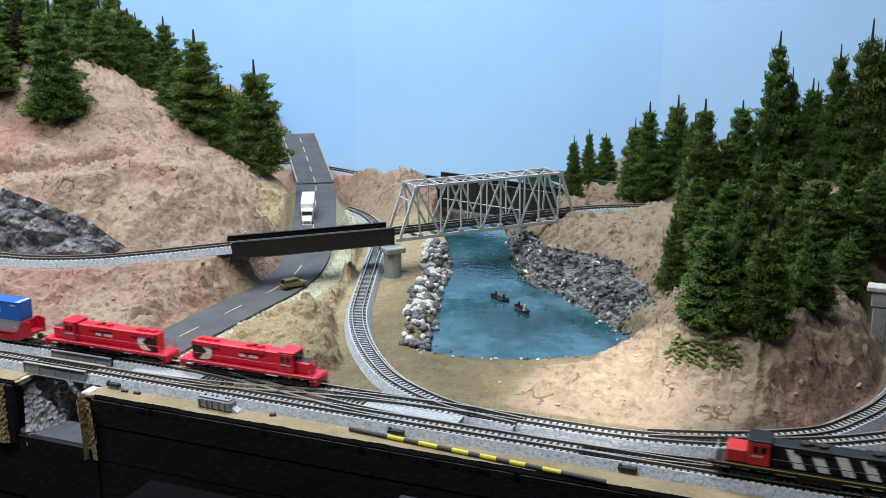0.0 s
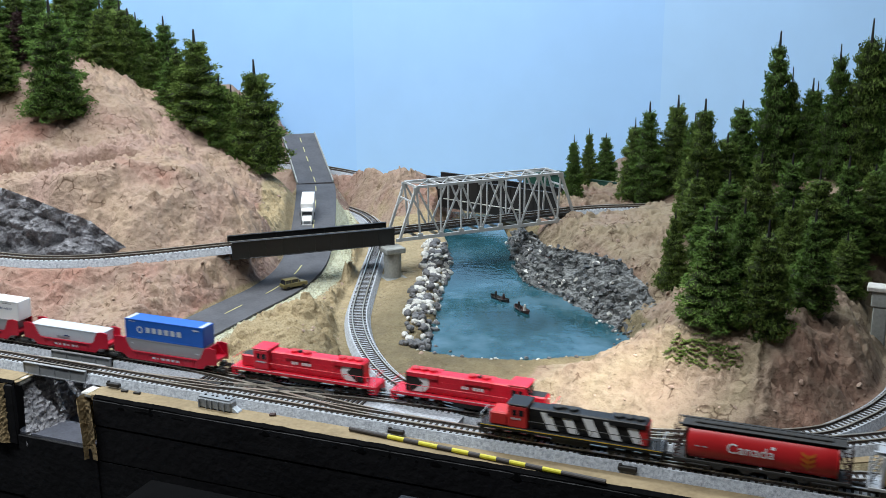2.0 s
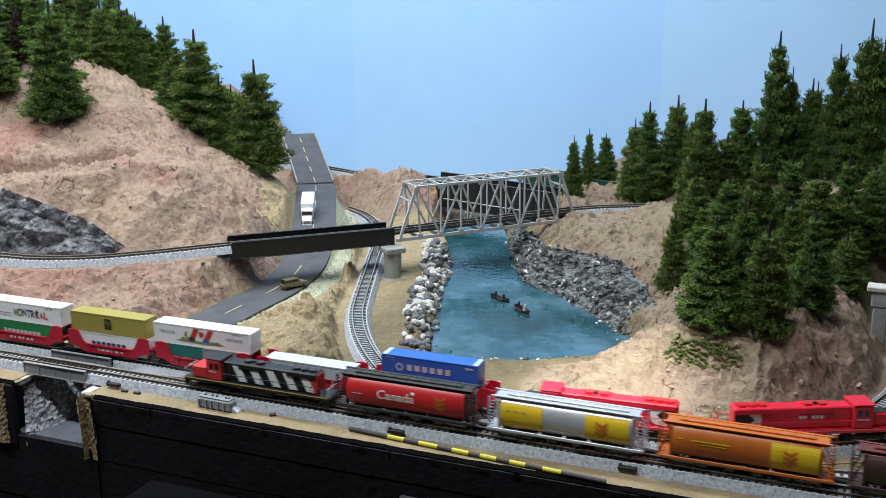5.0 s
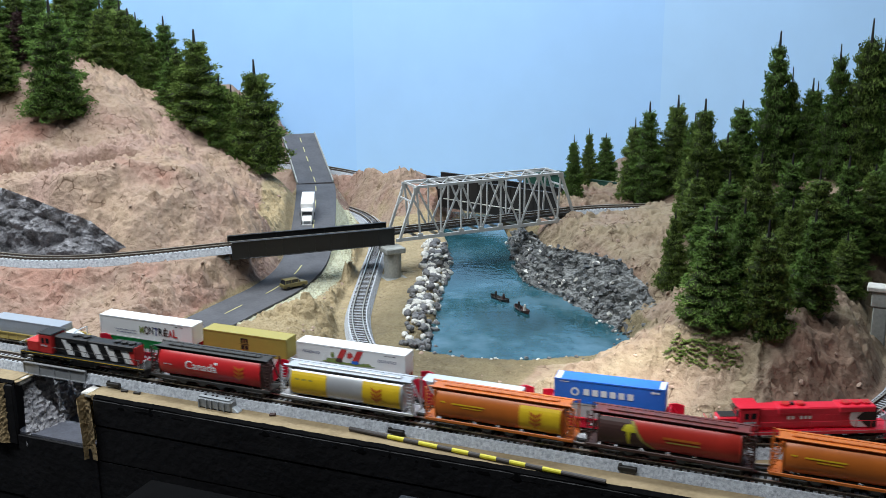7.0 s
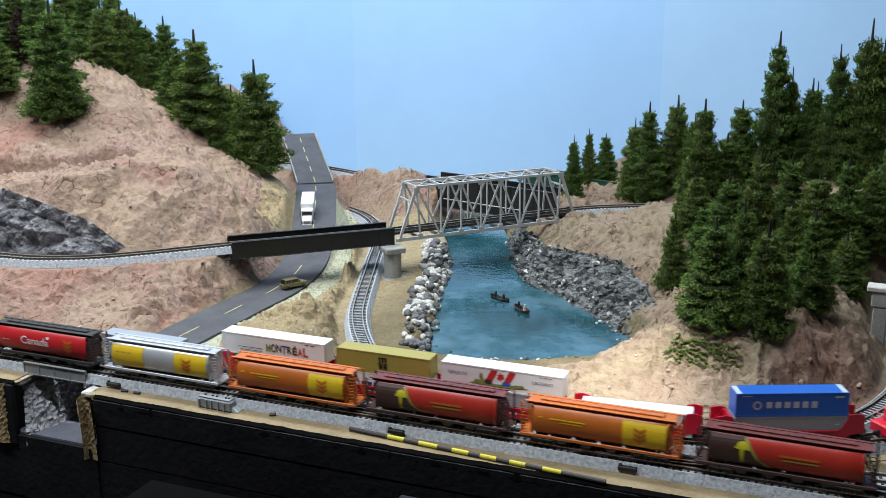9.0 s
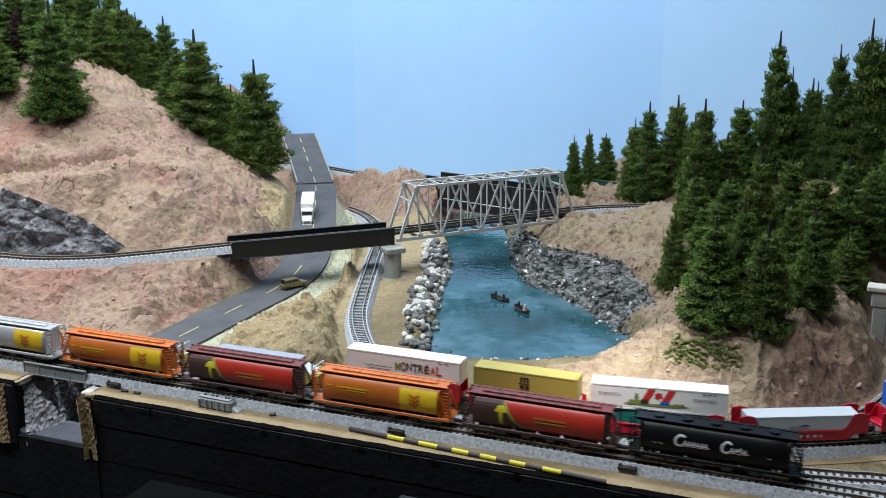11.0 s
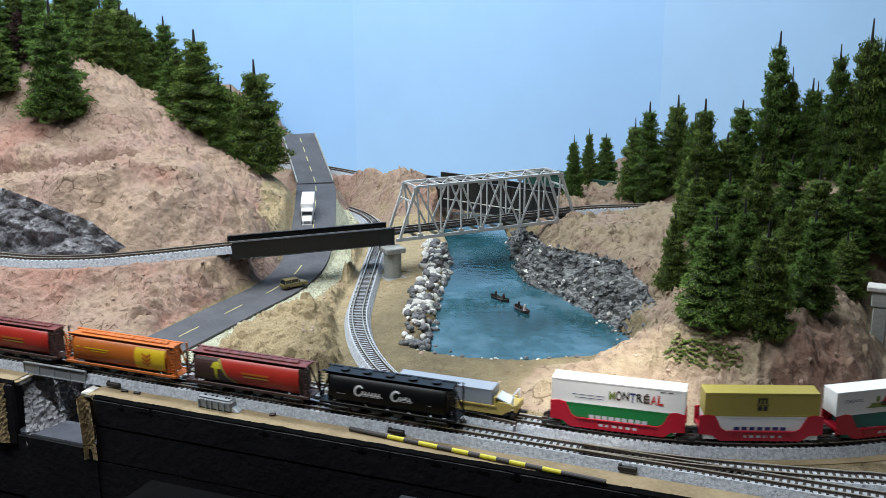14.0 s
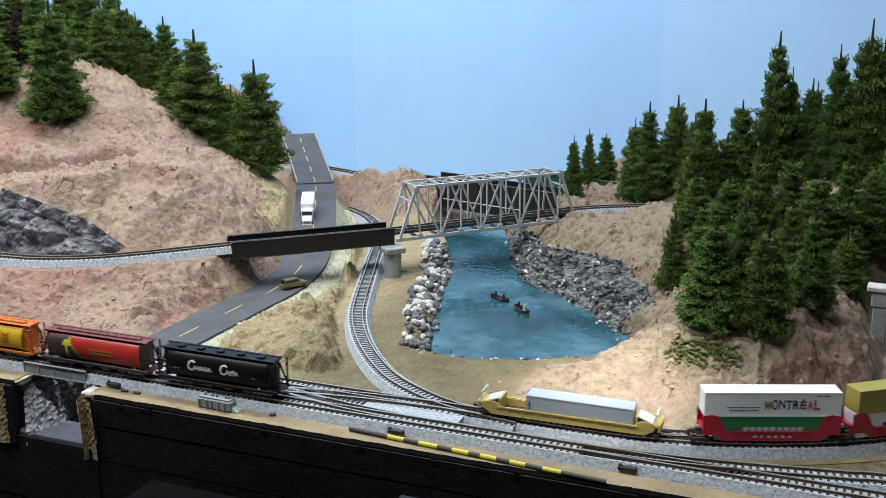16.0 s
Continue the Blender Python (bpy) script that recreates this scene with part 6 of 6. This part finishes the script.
def container(feet, colour, label, z0=0.0, height=0.0166, width=0.0150):
    L = feet * 0.3048 / 160 / 2
    c = thing("shipping_container", label, "container", "containers")
    part("box", bbox(-L, L, -width / 2, width / 2, 0, height, 0.00025), colour, c)
    part("door_panel", bbox(L, L + 0.0002, -width / 2 + 0.0012, width / 2 - 0.0012, 0.001, height - 0.001), colour, c)
    n = int(feet / 1.6)
    for s in (-1, 1):
        side = part("side_frame", bbox(-L, L, *sorted((s * width / 2, s * (width / 2 + 0.0002))), height - 0.0010, height), colour, c)
        part("bottom_rail", bbox(-L, L, *sorted((s * width / 2, s * (width / 2 + 0.0002))), 0, 0.0010), colour, c)
        for e in (-1, 1):
            part("corner_post", bbox(*sorted((e * L, e * (L - 0.0011))), *sorted((s * width / 2, s * (width / 2 + 0.0002))), 0.001, height - 0.001), colour, c)
        ribs = bmesh.new()
        for k in range(n):
            x = -L + 0.0018 + (2 * L - 0.0036) * k / (n - 1)
            box(ribs, x - 0.0005, x + 0.0005, *sorted((s * width / 2, s * (width / 2 + 0.00005))), 0.001, height - 0.001)
        part("corrugation", ribs, colour, c)
    return c


def well_car(colour, L, label):
    c = thing("well_car", label, "well car", "well cars")
    h = L / 2 - 0.0035
    out = [(-h, 0.0075), (-h, 0.0205), (-h + 0.0060, 0.0215), (-h + 0.0105, 0.0205), (-h + 0.0150, 0.0118), (-h + 0.0185, 0.0096), (h - 0.0185, 0.0096), (h - 0.0150, 0.0118), (h - 0.0105, 0.0205), (h - 0.0060, 0.0215), (h, 0.0205), (h, 0.0075), (h - 0.009, 0.0066), (h - 0.014, 0.0026), (-h + 0.014, 0.0026), (-h + 0.009, 0.0066)]
    for s in (-1, 1):
        y0, y1 = sorted((s * 0.0080, s * 0.0090))
        part("side_sill", prism(bmesh.new(), out, y0, y1), colour, c)
        part("top_flange", bbox(-h + 0.0185, h - 0.0185, *sorted((s * 0.0078, s * 0.0097)), 0.0092, 0.0099), colour, c)
        for x in np.linspace(-h + 0.022, h - 0.022, 6):
            part("side_post", bbox(x - 0.0005, x + 0.0005, *sorted((s * 0.0089, s * 0.0095)), 0.0030, 0.0092), colour, c)
        e0, e1 = sorted((s * (h - 0.0005), s * (h - 0.0085)))
        part("end_deck", bbox(e0, e1, -0.0079, 0.0079, 0.0090, 0.0115, 0.0003), colour, c)
        part("bulkhead", bbox(*sorted((s * (h - 0.0085), s * (h - 0.0100))), -0.0079, 0.0079, 0.0070, 0.0200), colour, c)
        for yy in (-0.0070, 0.0070):
            part("gusset", prism(bmesh.new(), [(s * (h - 0.0085), 0.0115), (s * (h - 0.0015), 0.0115), (s * (h - 0.0085), 0.0205)], yy - 0.0004, yy + 0.0004), colour, c)
        part("drawbar", bbox(*sorted((s * (h - 0.001), s * (h + 0.0034))), -0.0016, 0.0016, 0.0068, 0.0088), M_SOOT, c)
        bogie(c, s * (h + 0.0005), 2, 0.0085)
    part("well_floor", bbox(-h + 0.012, h - 0.012, -0.0079, 0.0079, 0.0026, 0.0034), M_SOOT, c)
    return c


Y_C = -0.0075 - 0.0002


def blue_container():
    c = container(40, M_CBLUE, "deep blue ribbed shipping container with white marking bars")
    patch([(-0.0235 + 0.0031 * math.cos(a), 0.0082 + 0.0031 * math.sin(a)) for a in np.linspace(0, 6.28, 17)[:-1]], Y_C, M_PALE, c, None, "round_emblem")
    patch([(-0.0235 + 0.0018 * math.cos(a), 0.0082 + 0.0018 * math.sin(a)) for a in np.linspace(0, 6.28, 13)[:-1]], Y_C, M_CBLUE, c, None, "round_emblem", 0.00016)
    bars(-0.0175, 0.0190, 0.0062, 0.0108, 6, Y_C, M_PALE, c)
    bars(-0.034, -0.024, 0.0146, 0.0151, 1, Y_C, M_PALE, c)
    patch([(0.028, 0.0136), (0.0305, 0.0148), (0.0305, 0.0142), (0.0345, 0.0142), (0.0345, 0.0130), (0.0305, 0.0130), (0.0305, 0.0124)], Y_C, M_PALE, c, None, "arrow_mark")
    for s in (-1, 1):
        part("corner_plate", bbox(*sorted((s * 0.0375, s * 0.0340)), -0.0070, 0.0070, 0.01660, 0.01668), M_PALE, c, "pale roof end plate")
    return c


def olive_container():
    c = container(40, M_OLIVE, "olive yellow ribbed shipping container with dark emblem")
    for x in (-0.0030, -0.0005, 0.0020):
        patch(rect(x, x + 0.0014, 0.0092, 0.0128), Y_C, M_INK, c, None, "emblem_bar")
    patch(rect(-0.0030, 0.0034, 0.0122, 0.0132), Y_C, M_INK, c, None, "emblem_bar", 0.00012)
    patch(rect(-0.0042, 0.0046, 0.0080, 0.0086), Y_C, M_INK, c, None, "emblem_bar")
    patch(rect(-0.0030, 0.0000, 0.0042, 0.0074), Y_C, M_INK, c, None, "emblem_bar")
    patch(rect(0.0008, 0.0036, 0.0042, 0.0074), Y_C, M_INK, c, None, "emblem_bar")
    return c


def toronto_container():
    c = container(48, M_WHITE, "long white container with red flag bars and city name", height=0.0170)
    for x in (-0.0075, 0.0060):
        patch([(x - 0.0040, 0.0068), (x + 0.0010, 0.0068), (x + 0.0055, 0.0155), (x + 0.0005, 0.0155)], Y_C, M_SIGNRED, c, None, "red_bar")
    patch([(0.0000, 0.0085), (0.0015, 0.0100), (0.0032, 0.0102), (0.0022, 0.0118), (0.0026, 0.0136), (0.0008, 0.0128), (-0.0002, 0.0145), (-0.0010, 0.0126), (-0.0026, 0.0128), (-0.0018, 0.0112), (-0.0026, 0.0098)], Y_C, M_SIGNRED, c, None, "leaf_mark")
    for k, (x0, x1, z0, z1, m_) in enumerate(((-0.024, 0.022, 0.0040, 0.0058, M_LEAFGREEN), (-0.020, -0.010, 0.0055, 0.0076, M_LEAFGREEN), (-0.012, -0.006, 0.0050, 0.0085, M_BROWN), (0.001, 0.008, 0.0052, 0.0078, M_CBLUE), (0.010, 0.018, 0.0050, 0.0068, M_LEAFGREEN), (-0.016, -0.013, 0.0085, 0.0125, M_LEAFGREEN))):
        patch([(x0, z0), (x0 + (x1 - x0) * 0.6, z0 - 0.0006), (x1, z0 + 0.0004), (x1 - (x1 - x0) * 0.2, z1), (x0 + (x1 - x0) * 0.45, z1 - 0.0006), (x0 + (x1 - x0) * 0.1, z1 - 0.0003)], Y_C, m_, c, None, "landscape_picture", 0.00008 + 0.00003 * k)
    lettering("TORONTO", 0.0022, 0.0150, M_NAVY, c, -0.0330, 0.0102, Y_C)
    lettering("ONTARIO", 0.0022, 0.0150, M_NAVY, c, 0.0310, 0.0102, Y_C)
    bars(0.029, 0.039, 0.0144, 0.0150, 3, Y_C, M_INK, c)
    return c


def montreal_container():
    c = container(48, M_WHITE, "long white container with coloured city name lettering", height=0.0170)
    for k, ch in enumerate("MONTRÉAL"):
        lettering(ch, 0.0062 + 0.0008 * (k % 2), 0.0042, (M_LEAFGREEN, M_BROWN, M_INK, M_NAVY, M_INK, M_BROWN, M_SIGNRED, M_SIGNRED)[k], c, -0.0035 + 0.0047 * k, 0.0086 + 0.0004 * (k % 3 - 1), Y_C, bold=0.02)
    bars(-0.031, -0.008, 0.0064, 0.0068, 1, Y_C, M_NAVY, c, None, 0.02)
    bars(-0.029, -0.009, 0.0042, 0.0046, 1, Y_C, M_NAVY, c, None, 0.02)
    bars(0.029, 0.039, 0.0144, 0.0150, 2, Y_C, M_INK, c)
    return c


def grey_container():
    c = container(40, M_GREYC, "mid grey ribbed shipping container in the well")
    bars(-0.033, -0.030, 0.012, 0.0135, 1, Y_C, M_PALE, c)
    bars(0.030, 0.035, 0.010, 0.0112, 1, Y_C, M_PALE, c)
    return c


def pale_container():
    c = container(40, M_PALE, "pale grey white container low in the well")
    bars(-0.010, 0.010, 0.0078, 0.0094, 1, Y_C, M_GREYC, c)
    patch([(-0.004, 0.0094), (0.001, 0.0108), (0.005, 0.0094)], Y_C, M_NAVY, c, None, "small_emblem")
    return c


def half_container(colour, label, ink):
    c = container(20, colour, label)
    bars(-0.014, 0.012, 0.0045, 0.0066, 2, Y_C, ink, c)
    return c


def white_low_container():
    c = container(40, M_WHITE, "white container with dark blue marking bars in the well")
    bars(-0.018, 0.018, 0.0068, 0.0092, 7, Y_C, M_NAVY, c, None, 0.25)
    return c


def green_container():
    c = container(40, M_CGREEN, "bright green container with white marking bars in the well")
    bars(-0.019, 0.022, 0.0062, 0.0092, 9, Y_C, M_PALE, c, None, 0.25)
    return c


def loco_hull(name, label, red, hood, cab, sill, flip):
    """A six-axle diesel, cab towards +x unless flip."""
    c = thing(name, label, "locomotive", "locomotives")
    f = -1 if flip else 1

    def bx(nm, x0, x1, y0, y1, z0, z1, m_, bev=0.0004, parent=None, lab=""):
        a, b = sorted((f * x0, f * x1))
        return part(nm, bbox(a, b, y0, y1, z0, z1, bev), m_, parent or c, lab)

    H = 0.0625
    bx("frame", -H, H, -0.0088, 0.0088, 0.0080, 0.0098, sill)
    bx("sill_edge", -H, H, -0.0092, -0.0086, 0.0072, 0.0096, sill)
    bx("sill_edge", -H, H, 0.0086, 0.0092, 0.0072, 0.0096, sill)
    bx("fuel_tank", -0.014, 0.013, -0.0078, 0.0078, 0.0026, 0.0078, M_SOOT, 0.0012)
    lh = bx("long_hood", -0.0520, 0.0290, -0.0056, 0.0056, 0.0098, 0.0252, hood, 0.0009)
    for s in (-1, 1):
        for x in np.linspace(-0.049, 0.026, 16):
            a, b = sorted((s * 0.0056, s * 0.0058))
            bx("hood_door", x - 0.0018, x + 0.0018, a, b, 0.0118, 0.0200, hood, 0.0, lh)
    bx("radiator_flare", -0.0510, -0.0260, -0.0068, 0.0068, 0.0215, 0.0256, hood, 0.0006)
    bx("dynamic_brake_housing", -0.0060, 0.0160, -0.0066, 0.0066, 0.0212, 0.0255, hood, 0.0006)
    for x in (-0.0460, -0.0390, -0.0320, -0.0040 + 0.003, 0.0095):
        fan = part("roof_fan", rod(bmesh.new(), (f * x, 0, 0.0250), (f * x, 0, 0.0268), 0.0034, 16), hood, c)
        part("fan_grille", rod(bmesh.new(), (f * x, 0, 0.0266), (f * x, 0, 0.0270), 0.0027, 12), M_SOOT if hood is not M_RED else M_HRED, fan)
    bx("exhaust", 0.0035, 0.0065, -0.0012, 0.0012, 0.0250, 0.0272, M_SOOT, 0.0002)
    cb_ = bx("cab", 0.0290, 0.0430, -0.0086, 0.0086, 0.0098, 0.0262, cab, 0.0008)
    bx("cab_roof", 0.0284, 0.0438, -0.0088, 0.0088, 0.0262, 0.0272, cab if hood is M_RED else M_BLACK, 0.0004, cb_)
    for s in (-1, 1):
        a, b = sorted((s * 0.0086, s * 0.0088))
        bx("side_window", 0.0315, 0.0350, a, b, 0.0190, 0.0232, M_GLASS, 0.0, cb_, "dark cab window")
        bx("side_window", 0.0365, 0.0395, a, b, 0.0190, 0.0232, M_GLASS, 0.0, cb_, "dark cab window")
        a, b = sorted((s * 0.0022, s * 0.0072))
        bx("windscreen", 0.0430, 0.0433, a, b, 0.0200, 0.0242, M_GLASS, 0.0, cb_, "dark windscreen")
    bx("number_board", 0.0425, 0.0440, -0.0036, 0.0036, 0.0248, 0.0262, M_INK, 0.0002, cb_)
    wide = hood is not M_RED
    bx("short_hood", 0.0430, 0.0560, -0.0080 if wide else -0.0056, 0.0080 if wide else 0.0056, 0.0098, 0.0195, cab, 0.0010)
    if not wide:
        bx("hood_top", 0.0432, 0.0550, -0.0046, 0.0046, 0.0194, 0.0198, M_INK, 0.0002, None, "black anti-glare panel")
    for e in (-1, 1):
        xe = e * H
        bx("end_platform", *sorted((xe, xe - e * 0.006)), -0.0090, 0.0090, 0.0090, 0.0100, sill)
        bx("pilot", *sorted((xe - e * 0.0006, xe + e * 0.0010)), -0.0086, 0.0086, 0.0030, 0.0094, cab if hood is M_RED else M_BLACK, 0.0003)
        for s in (-1, 1):
            for k in range(3):
                a, b = sorted((s * 0.0070, s * 0.0091))
                bx("step", *sorted((xe - e * 0.0050, xe - e * 0.0010)), a, b, 0.0030 + 0.0022 * k, 0.0034 + 0.0022 * k, M_SOOT if not hood is M_RED else red, 0.0)
            part("grab_post", rod(bmesh.new(), (f * xe * 0.995, s * 0.0084, 0.0098), (f * xe * 0.995, s * 0.0084, 0.0165), 0.00028, 5), M_PALE, c)
            part("grab_post", rod(bmesh.new(), (f * (xe - e * 0.0055), s * 0.0086, 0.0060), (f * (xe - e * 0.0055), s * 0.0086, 0.0160), 0.00028, 5), M_PALE, c)
        part("end_rail", rod(bmesh.new(), (f * xe * 0.995, -0.0084, 0.0165), (f * xe * 0.995, 0.0084, 0.0165), 0.00028, 5), M_PALE if wide else red, c)
        coupler(c, f * xe, f * e)
    for s in (-1, 1):
        part("handrail", rod(bmesh.new(), (f * -0.0600, s * 0.0087, 0.0163), (f * 0.0280, s * 0.0087, 0.0163), 0.00026, 5), M_SOOT if wide else red, c)
        for x in np.linspace(-0.058, 0.026, 9):
            part("stanchion", rod(bmesh.new(), (f * x, s * 0.0087, 0.0096), (f * x, s * 0.0087, 0.0163), 0.00024, 5), M_SOOT if wide else red, c)
    bogie(c, -0.0395, 3, 0.0115)
    bogie(c, 0.0395, 3, 0.0115)
    bx("headlight", 0.0558, 0.0565, -0.0014, 0.0014, 0.0160, 0.0175, M_PALE, 0.0002)
    return c, f


def red_loco(flip, label):
    c, f = loco_hull("diesel_locomotive", label, M_RED, M_RED, M_RED, M_RED, flip)
    y = -0.0058
    X = lambda x: f * x
    # black end with a white wedge at the rear of the long hood
    patch([(X(-0.0520), 0.0105), (X(-0.0395), 0.0105), (X(-0.0395), 0.0246), (X(-0.0520), 0.0246)], y, M_INK, c, None, "black_panel", 0.0002)
    ctr = -0.0395
    arc = [(X(ctr + 0.0062 * math.cos(a)), 0.0175 + 0.0071 * math.sin(a)) for a in np.linspace(-1.57, 1.57, 13)]
    patch(arc, y, M_WHITE, c, None, "white_half_disc", 0.0003)
    patch([(X(ctr - 0.0080), 0.0105), (X(ctr), 0.0105), (X(ctr), 0.0246), (X(ctr - 0.0070), 0.0246)], y, M_WHITE, c, None, "white_wedge", 0.0004)
    patch([(X(ctr - 0.0125), 0.0105), (X(ctr - 0.0070), 0.0105), (X(ctr + 0.0014), 0.0175), (X(ctr - 0.0060), 0.0246), (X(ctr - 0.0125), 0.0246)], y, M_INK, c, None, "black_wedge", 0.0005)
    for k in range(6):
        if k == 2:
            continue
        x0 = X(0.0010) - 0.0085 + k * 0.0029
        patch(rect(x0, x0 + 0.0021, 0.0172, 0.0196), y, M_WHITE, c, None, "lettering_bar", 0.0003)
    patch(rect(*sorted((X(0.0316), X(0.0400))), 0.0160, 0.0172), -0.0088, M_PALE, c, None, "number_bar")
    patch(rect(-0.0620, 0.0620, 0.0094, 0.0097), -0.0092, M_PALE, c, None, "sill_stripe")
    return c


def black_loco():
    c, f = loco_hull("diesel_locomotive", "black diesel locomotive with white diagonal stripes and red cab", M_SIGNRED, M_BLACK, M_SIGNRED, M_BLACK, True)
    for k in range(5):
        x = -0.0205 + k * 0.0145
        patch([(x, 0.0232), (x + 0.0068, 0.0232), (x + 0.0125, 0.0110), (x + 0.0057, 0.0110)], -0.0058, M_WHITE, c, None, "white_stripe", 0.0003)
    patch(rect(-0.0620, 0.0620, 0.0092, 0.0097), -0.0092, M_YEL, c, None, "yellow_sill_stripe")
    patch(rect(0.0470, 0.0520, 0.0105, 0.0246), -0.0058, M_SIGNRED, c, None, "red_end_panel", 0.0003)
    bars(-0.0400, -0.0330, 0.0160, 0.0176, 3, -0.0088, M_PALE, c)
    part("rear_panel", bbox(0.0520, 0.0524, -0.0054, 0.0054, 0.0100, 0.0248), M_SIGNRED, c, "red rear hood end")
    return c


def yellow_well():
    L = 0.1395
    c = thing("well_car", "dull yellow single well car with open ends", "well car")
    h = L / 2 - 0.003
    for s in (-1, 1):
        y0, y1 = sorted((s * 0.0080, s * 0.0090))
        part("side_sill", prism(bmesh.new(), [(-h + 0.012, 0.0030), (h - 0.012, 0.0030), (h - 0.005, 0.0075), (h - 0.005, 0.0120), (h - 0.014, 0.0128), (h - 0.020, 0.0090), (-h + 0.020, 0.0090), (-h + 0.014, 0.0128), (-h + 0.005, 0.0120), (-h + 0.005, 0.0075)], y0, y1), M_GOLD, c)
        part("top_rail", bbox(-h + 0.016, h - 0.016, *sorted((s * 0.0086, s * 0.0098)), 0.0086, 0.0096), M_GOLD, c)
        for x in np.linspace(-h + 0.024, h - 0.024, 9):
            part("side_post", bbox(x - 0.0005, x + 0.0005, *sorted((s * 0.0089, s * 0.0096)), 0.0034, 0.0087), M_GOLD, c)
        part("end_deck", bbox(*sorted((s * (h - 0.017), s * (h - 0.001))), -0.0082, 0.0082, 0.0088, 0.0108, 0.0003), M_GOLD, c)
        part("end_plate", bbox(*sorted((s * (h - 0.0030), s * (h - 0.0010))), -0.0085, 0.0085, 0.0060, 0.0116, 0.0003), M_GOLD, c)
        part("bulkhead", bbox(*sorted((s * (h - 0.0185), s * (h - 0.0170))), -0.0079, 0.0079, 0.0050, 0.0150), M_GOLD, c)
        part("slope_sheet", beam(bmesh.new(), (s * (h - 0.0170), 0, 0.0150), (s * (h - 0.0070), 0, 0.0112), 0.0130, 0.0008), M_PALE, c)
        for yy in (-0.0074, 0.0074):
            part("end_post", bbox(*sorted((s * (h - 0.0045), s * (h - 0.0037))), yy - 0.0004, yy + 0.0004, 0.0108, 0.0185), M_PALE, c)
        part("end_railing", bbox(*sorted((s * (h - 0.0045), s * (h - 0.0037))), -0.0074, 0.0074, 0.0180, 0.0186), M_PALE, c)
        bogie(c, s * (h - 0.0100))
        coupler(c, s * (h - 0.001), s)
    part("well_floor", bbox(-h + 0.018, h - 0.018, -0.0079, 0.0079, 0.0030, 0.0038), M_SOOT, c)
    return c


def near_run(t):
    return -0.0045 - 0.077731 * t - 0.00069 * t * t + 0.00004 * t ** 3


def rear_run(t):
    if t > 11.5:
        d = t - 11.5
        return 0.8122 + 0.0550 * d - 0.0006 * d * d
    return 0.102494 * t - 0.004438 * t * t + 0.000189 * t ** 3 - 0.000004 * t ** 4 + 0.000007 * max(0, t - 4) ** 3


def ride(ob, path, run, s0, reach, up=0.0, step=0.5):
    """Keys a thing along a line: its middle is at s0 at the start, its bogies reach out on both sides."""
    rows = []
    for k in range(int(16 / step) + 1):
        t = k * step
        s = s0 + run(t)
        a, b = path(s - reach), path(s + reach)
        rows.append((t, pose((a[0] + b[0]) / 2, (a[1] + b[1]) / 2, up, 0, 0, math.degrees(math.atan2(b[1] - a[1], b[0] - a[0])))))
    walk(ob, rows)


NEAR_TRAIN = [(black_loco(), -0.062, 0.068, 0.0395), (canada_hopper(), 0.068, 0.184, 0.0385), (silver_hopper(), 0.184, 0.301, 0.0385), (orange_hopper(), 0.301, 0.417, 0.0385)]
h_a, h_b = brown_hopper(), NEAR_TRAIN[3][0]
NEAR_TRAIN += [(h_a, 0.417, 0.533, 0.0385), (copy_thing(h_b, pose(0, 0, 0)), 0.533, 0.650, 0.0385), (copy_thing(h_a, pose(0, 0, 0)), 0.650, 0.767, 0.0385), (black_hopper(), 0.767, 0.882, 0.0385)]
REAR_TRAIN = [(red_loco(False, "leading red diesel locomotive with black and white hood end"), -0.496, -0.364, 0.0395), (red_loco(True, "trailing red diesel locomotive coupled back to back"), -0.636, -0.502, 0.0395)]
WELLS = [(-0.750, -0.643), (-0.846, -0.750), (-0.942, -0.846), (-1.0315, -0.942), (-1.131, -1.0315)]
FLOOR, DECK2 = 0.0036, 0.0204
RED_CAR = "bright red articulated well car unit carrying containers"
STACKS = [[(grey_container(), 0, FLOOR), (blue_container(), 0, DECK2)], [(pale_container(), 0, FLOOR)],
          [(half_container(M_TEAL, "short teal container in the well", M_PALE), -0.0192, FLOOR), (half_container(M_GREYC, "short grey container in the well", M_BROWN), 0.0192, FLOOR), (toronto_container(), 0, DECK2)],
          [(white_low_container(), 0, FLOOR), (olive_container(), 0, DECK2)], [(green_container(), 0, FLOOR), (montreal_container(), 0, DECK2)]]
for w_, (a, b) in enumerate(WELLS):
    car = well_car(M_CRED, b - a, RED_CAR)
    bars(-0.012, 0.016, 0.0050, 0.0068, 6, -0.0090, M_PALE, car, None, 0.4)
    REAR_TRAIN.append((car, a, b, 0.040))
    STACKS[w_] = [(ob, (a + b) / 2 + dx, up) for ob, dx, up in STACKS[w_]]
REAR_TRAIN.append((yellow_well(), -1.2875, -1.148, 0.053))
tail_box = container(40, M_STEELC, "pale grey ribbed container in the yellow car")
bars(-0.036, -0.034, 0.006, 0.012, 1, Y_C, M_NAVY, tail_box)
STACKS.append([(tail_box, -1.209, FLOOR + 0.0004)])


def motions():
    for ob, a, b, reach in NEAR_TRAIN:
        ride(ob, near_path, near_run, (a + b) / 2, reach)
    for ob, a, b, reach in REAR_TRAIN:
        ride(ob, rear_path, rear_run, (a + b) / 2, reach)
    for stack in STACKS:
        for ob, s, up in stack:
            ride(ob, rear_path, rear_run, s, 0.03, up)


motions()
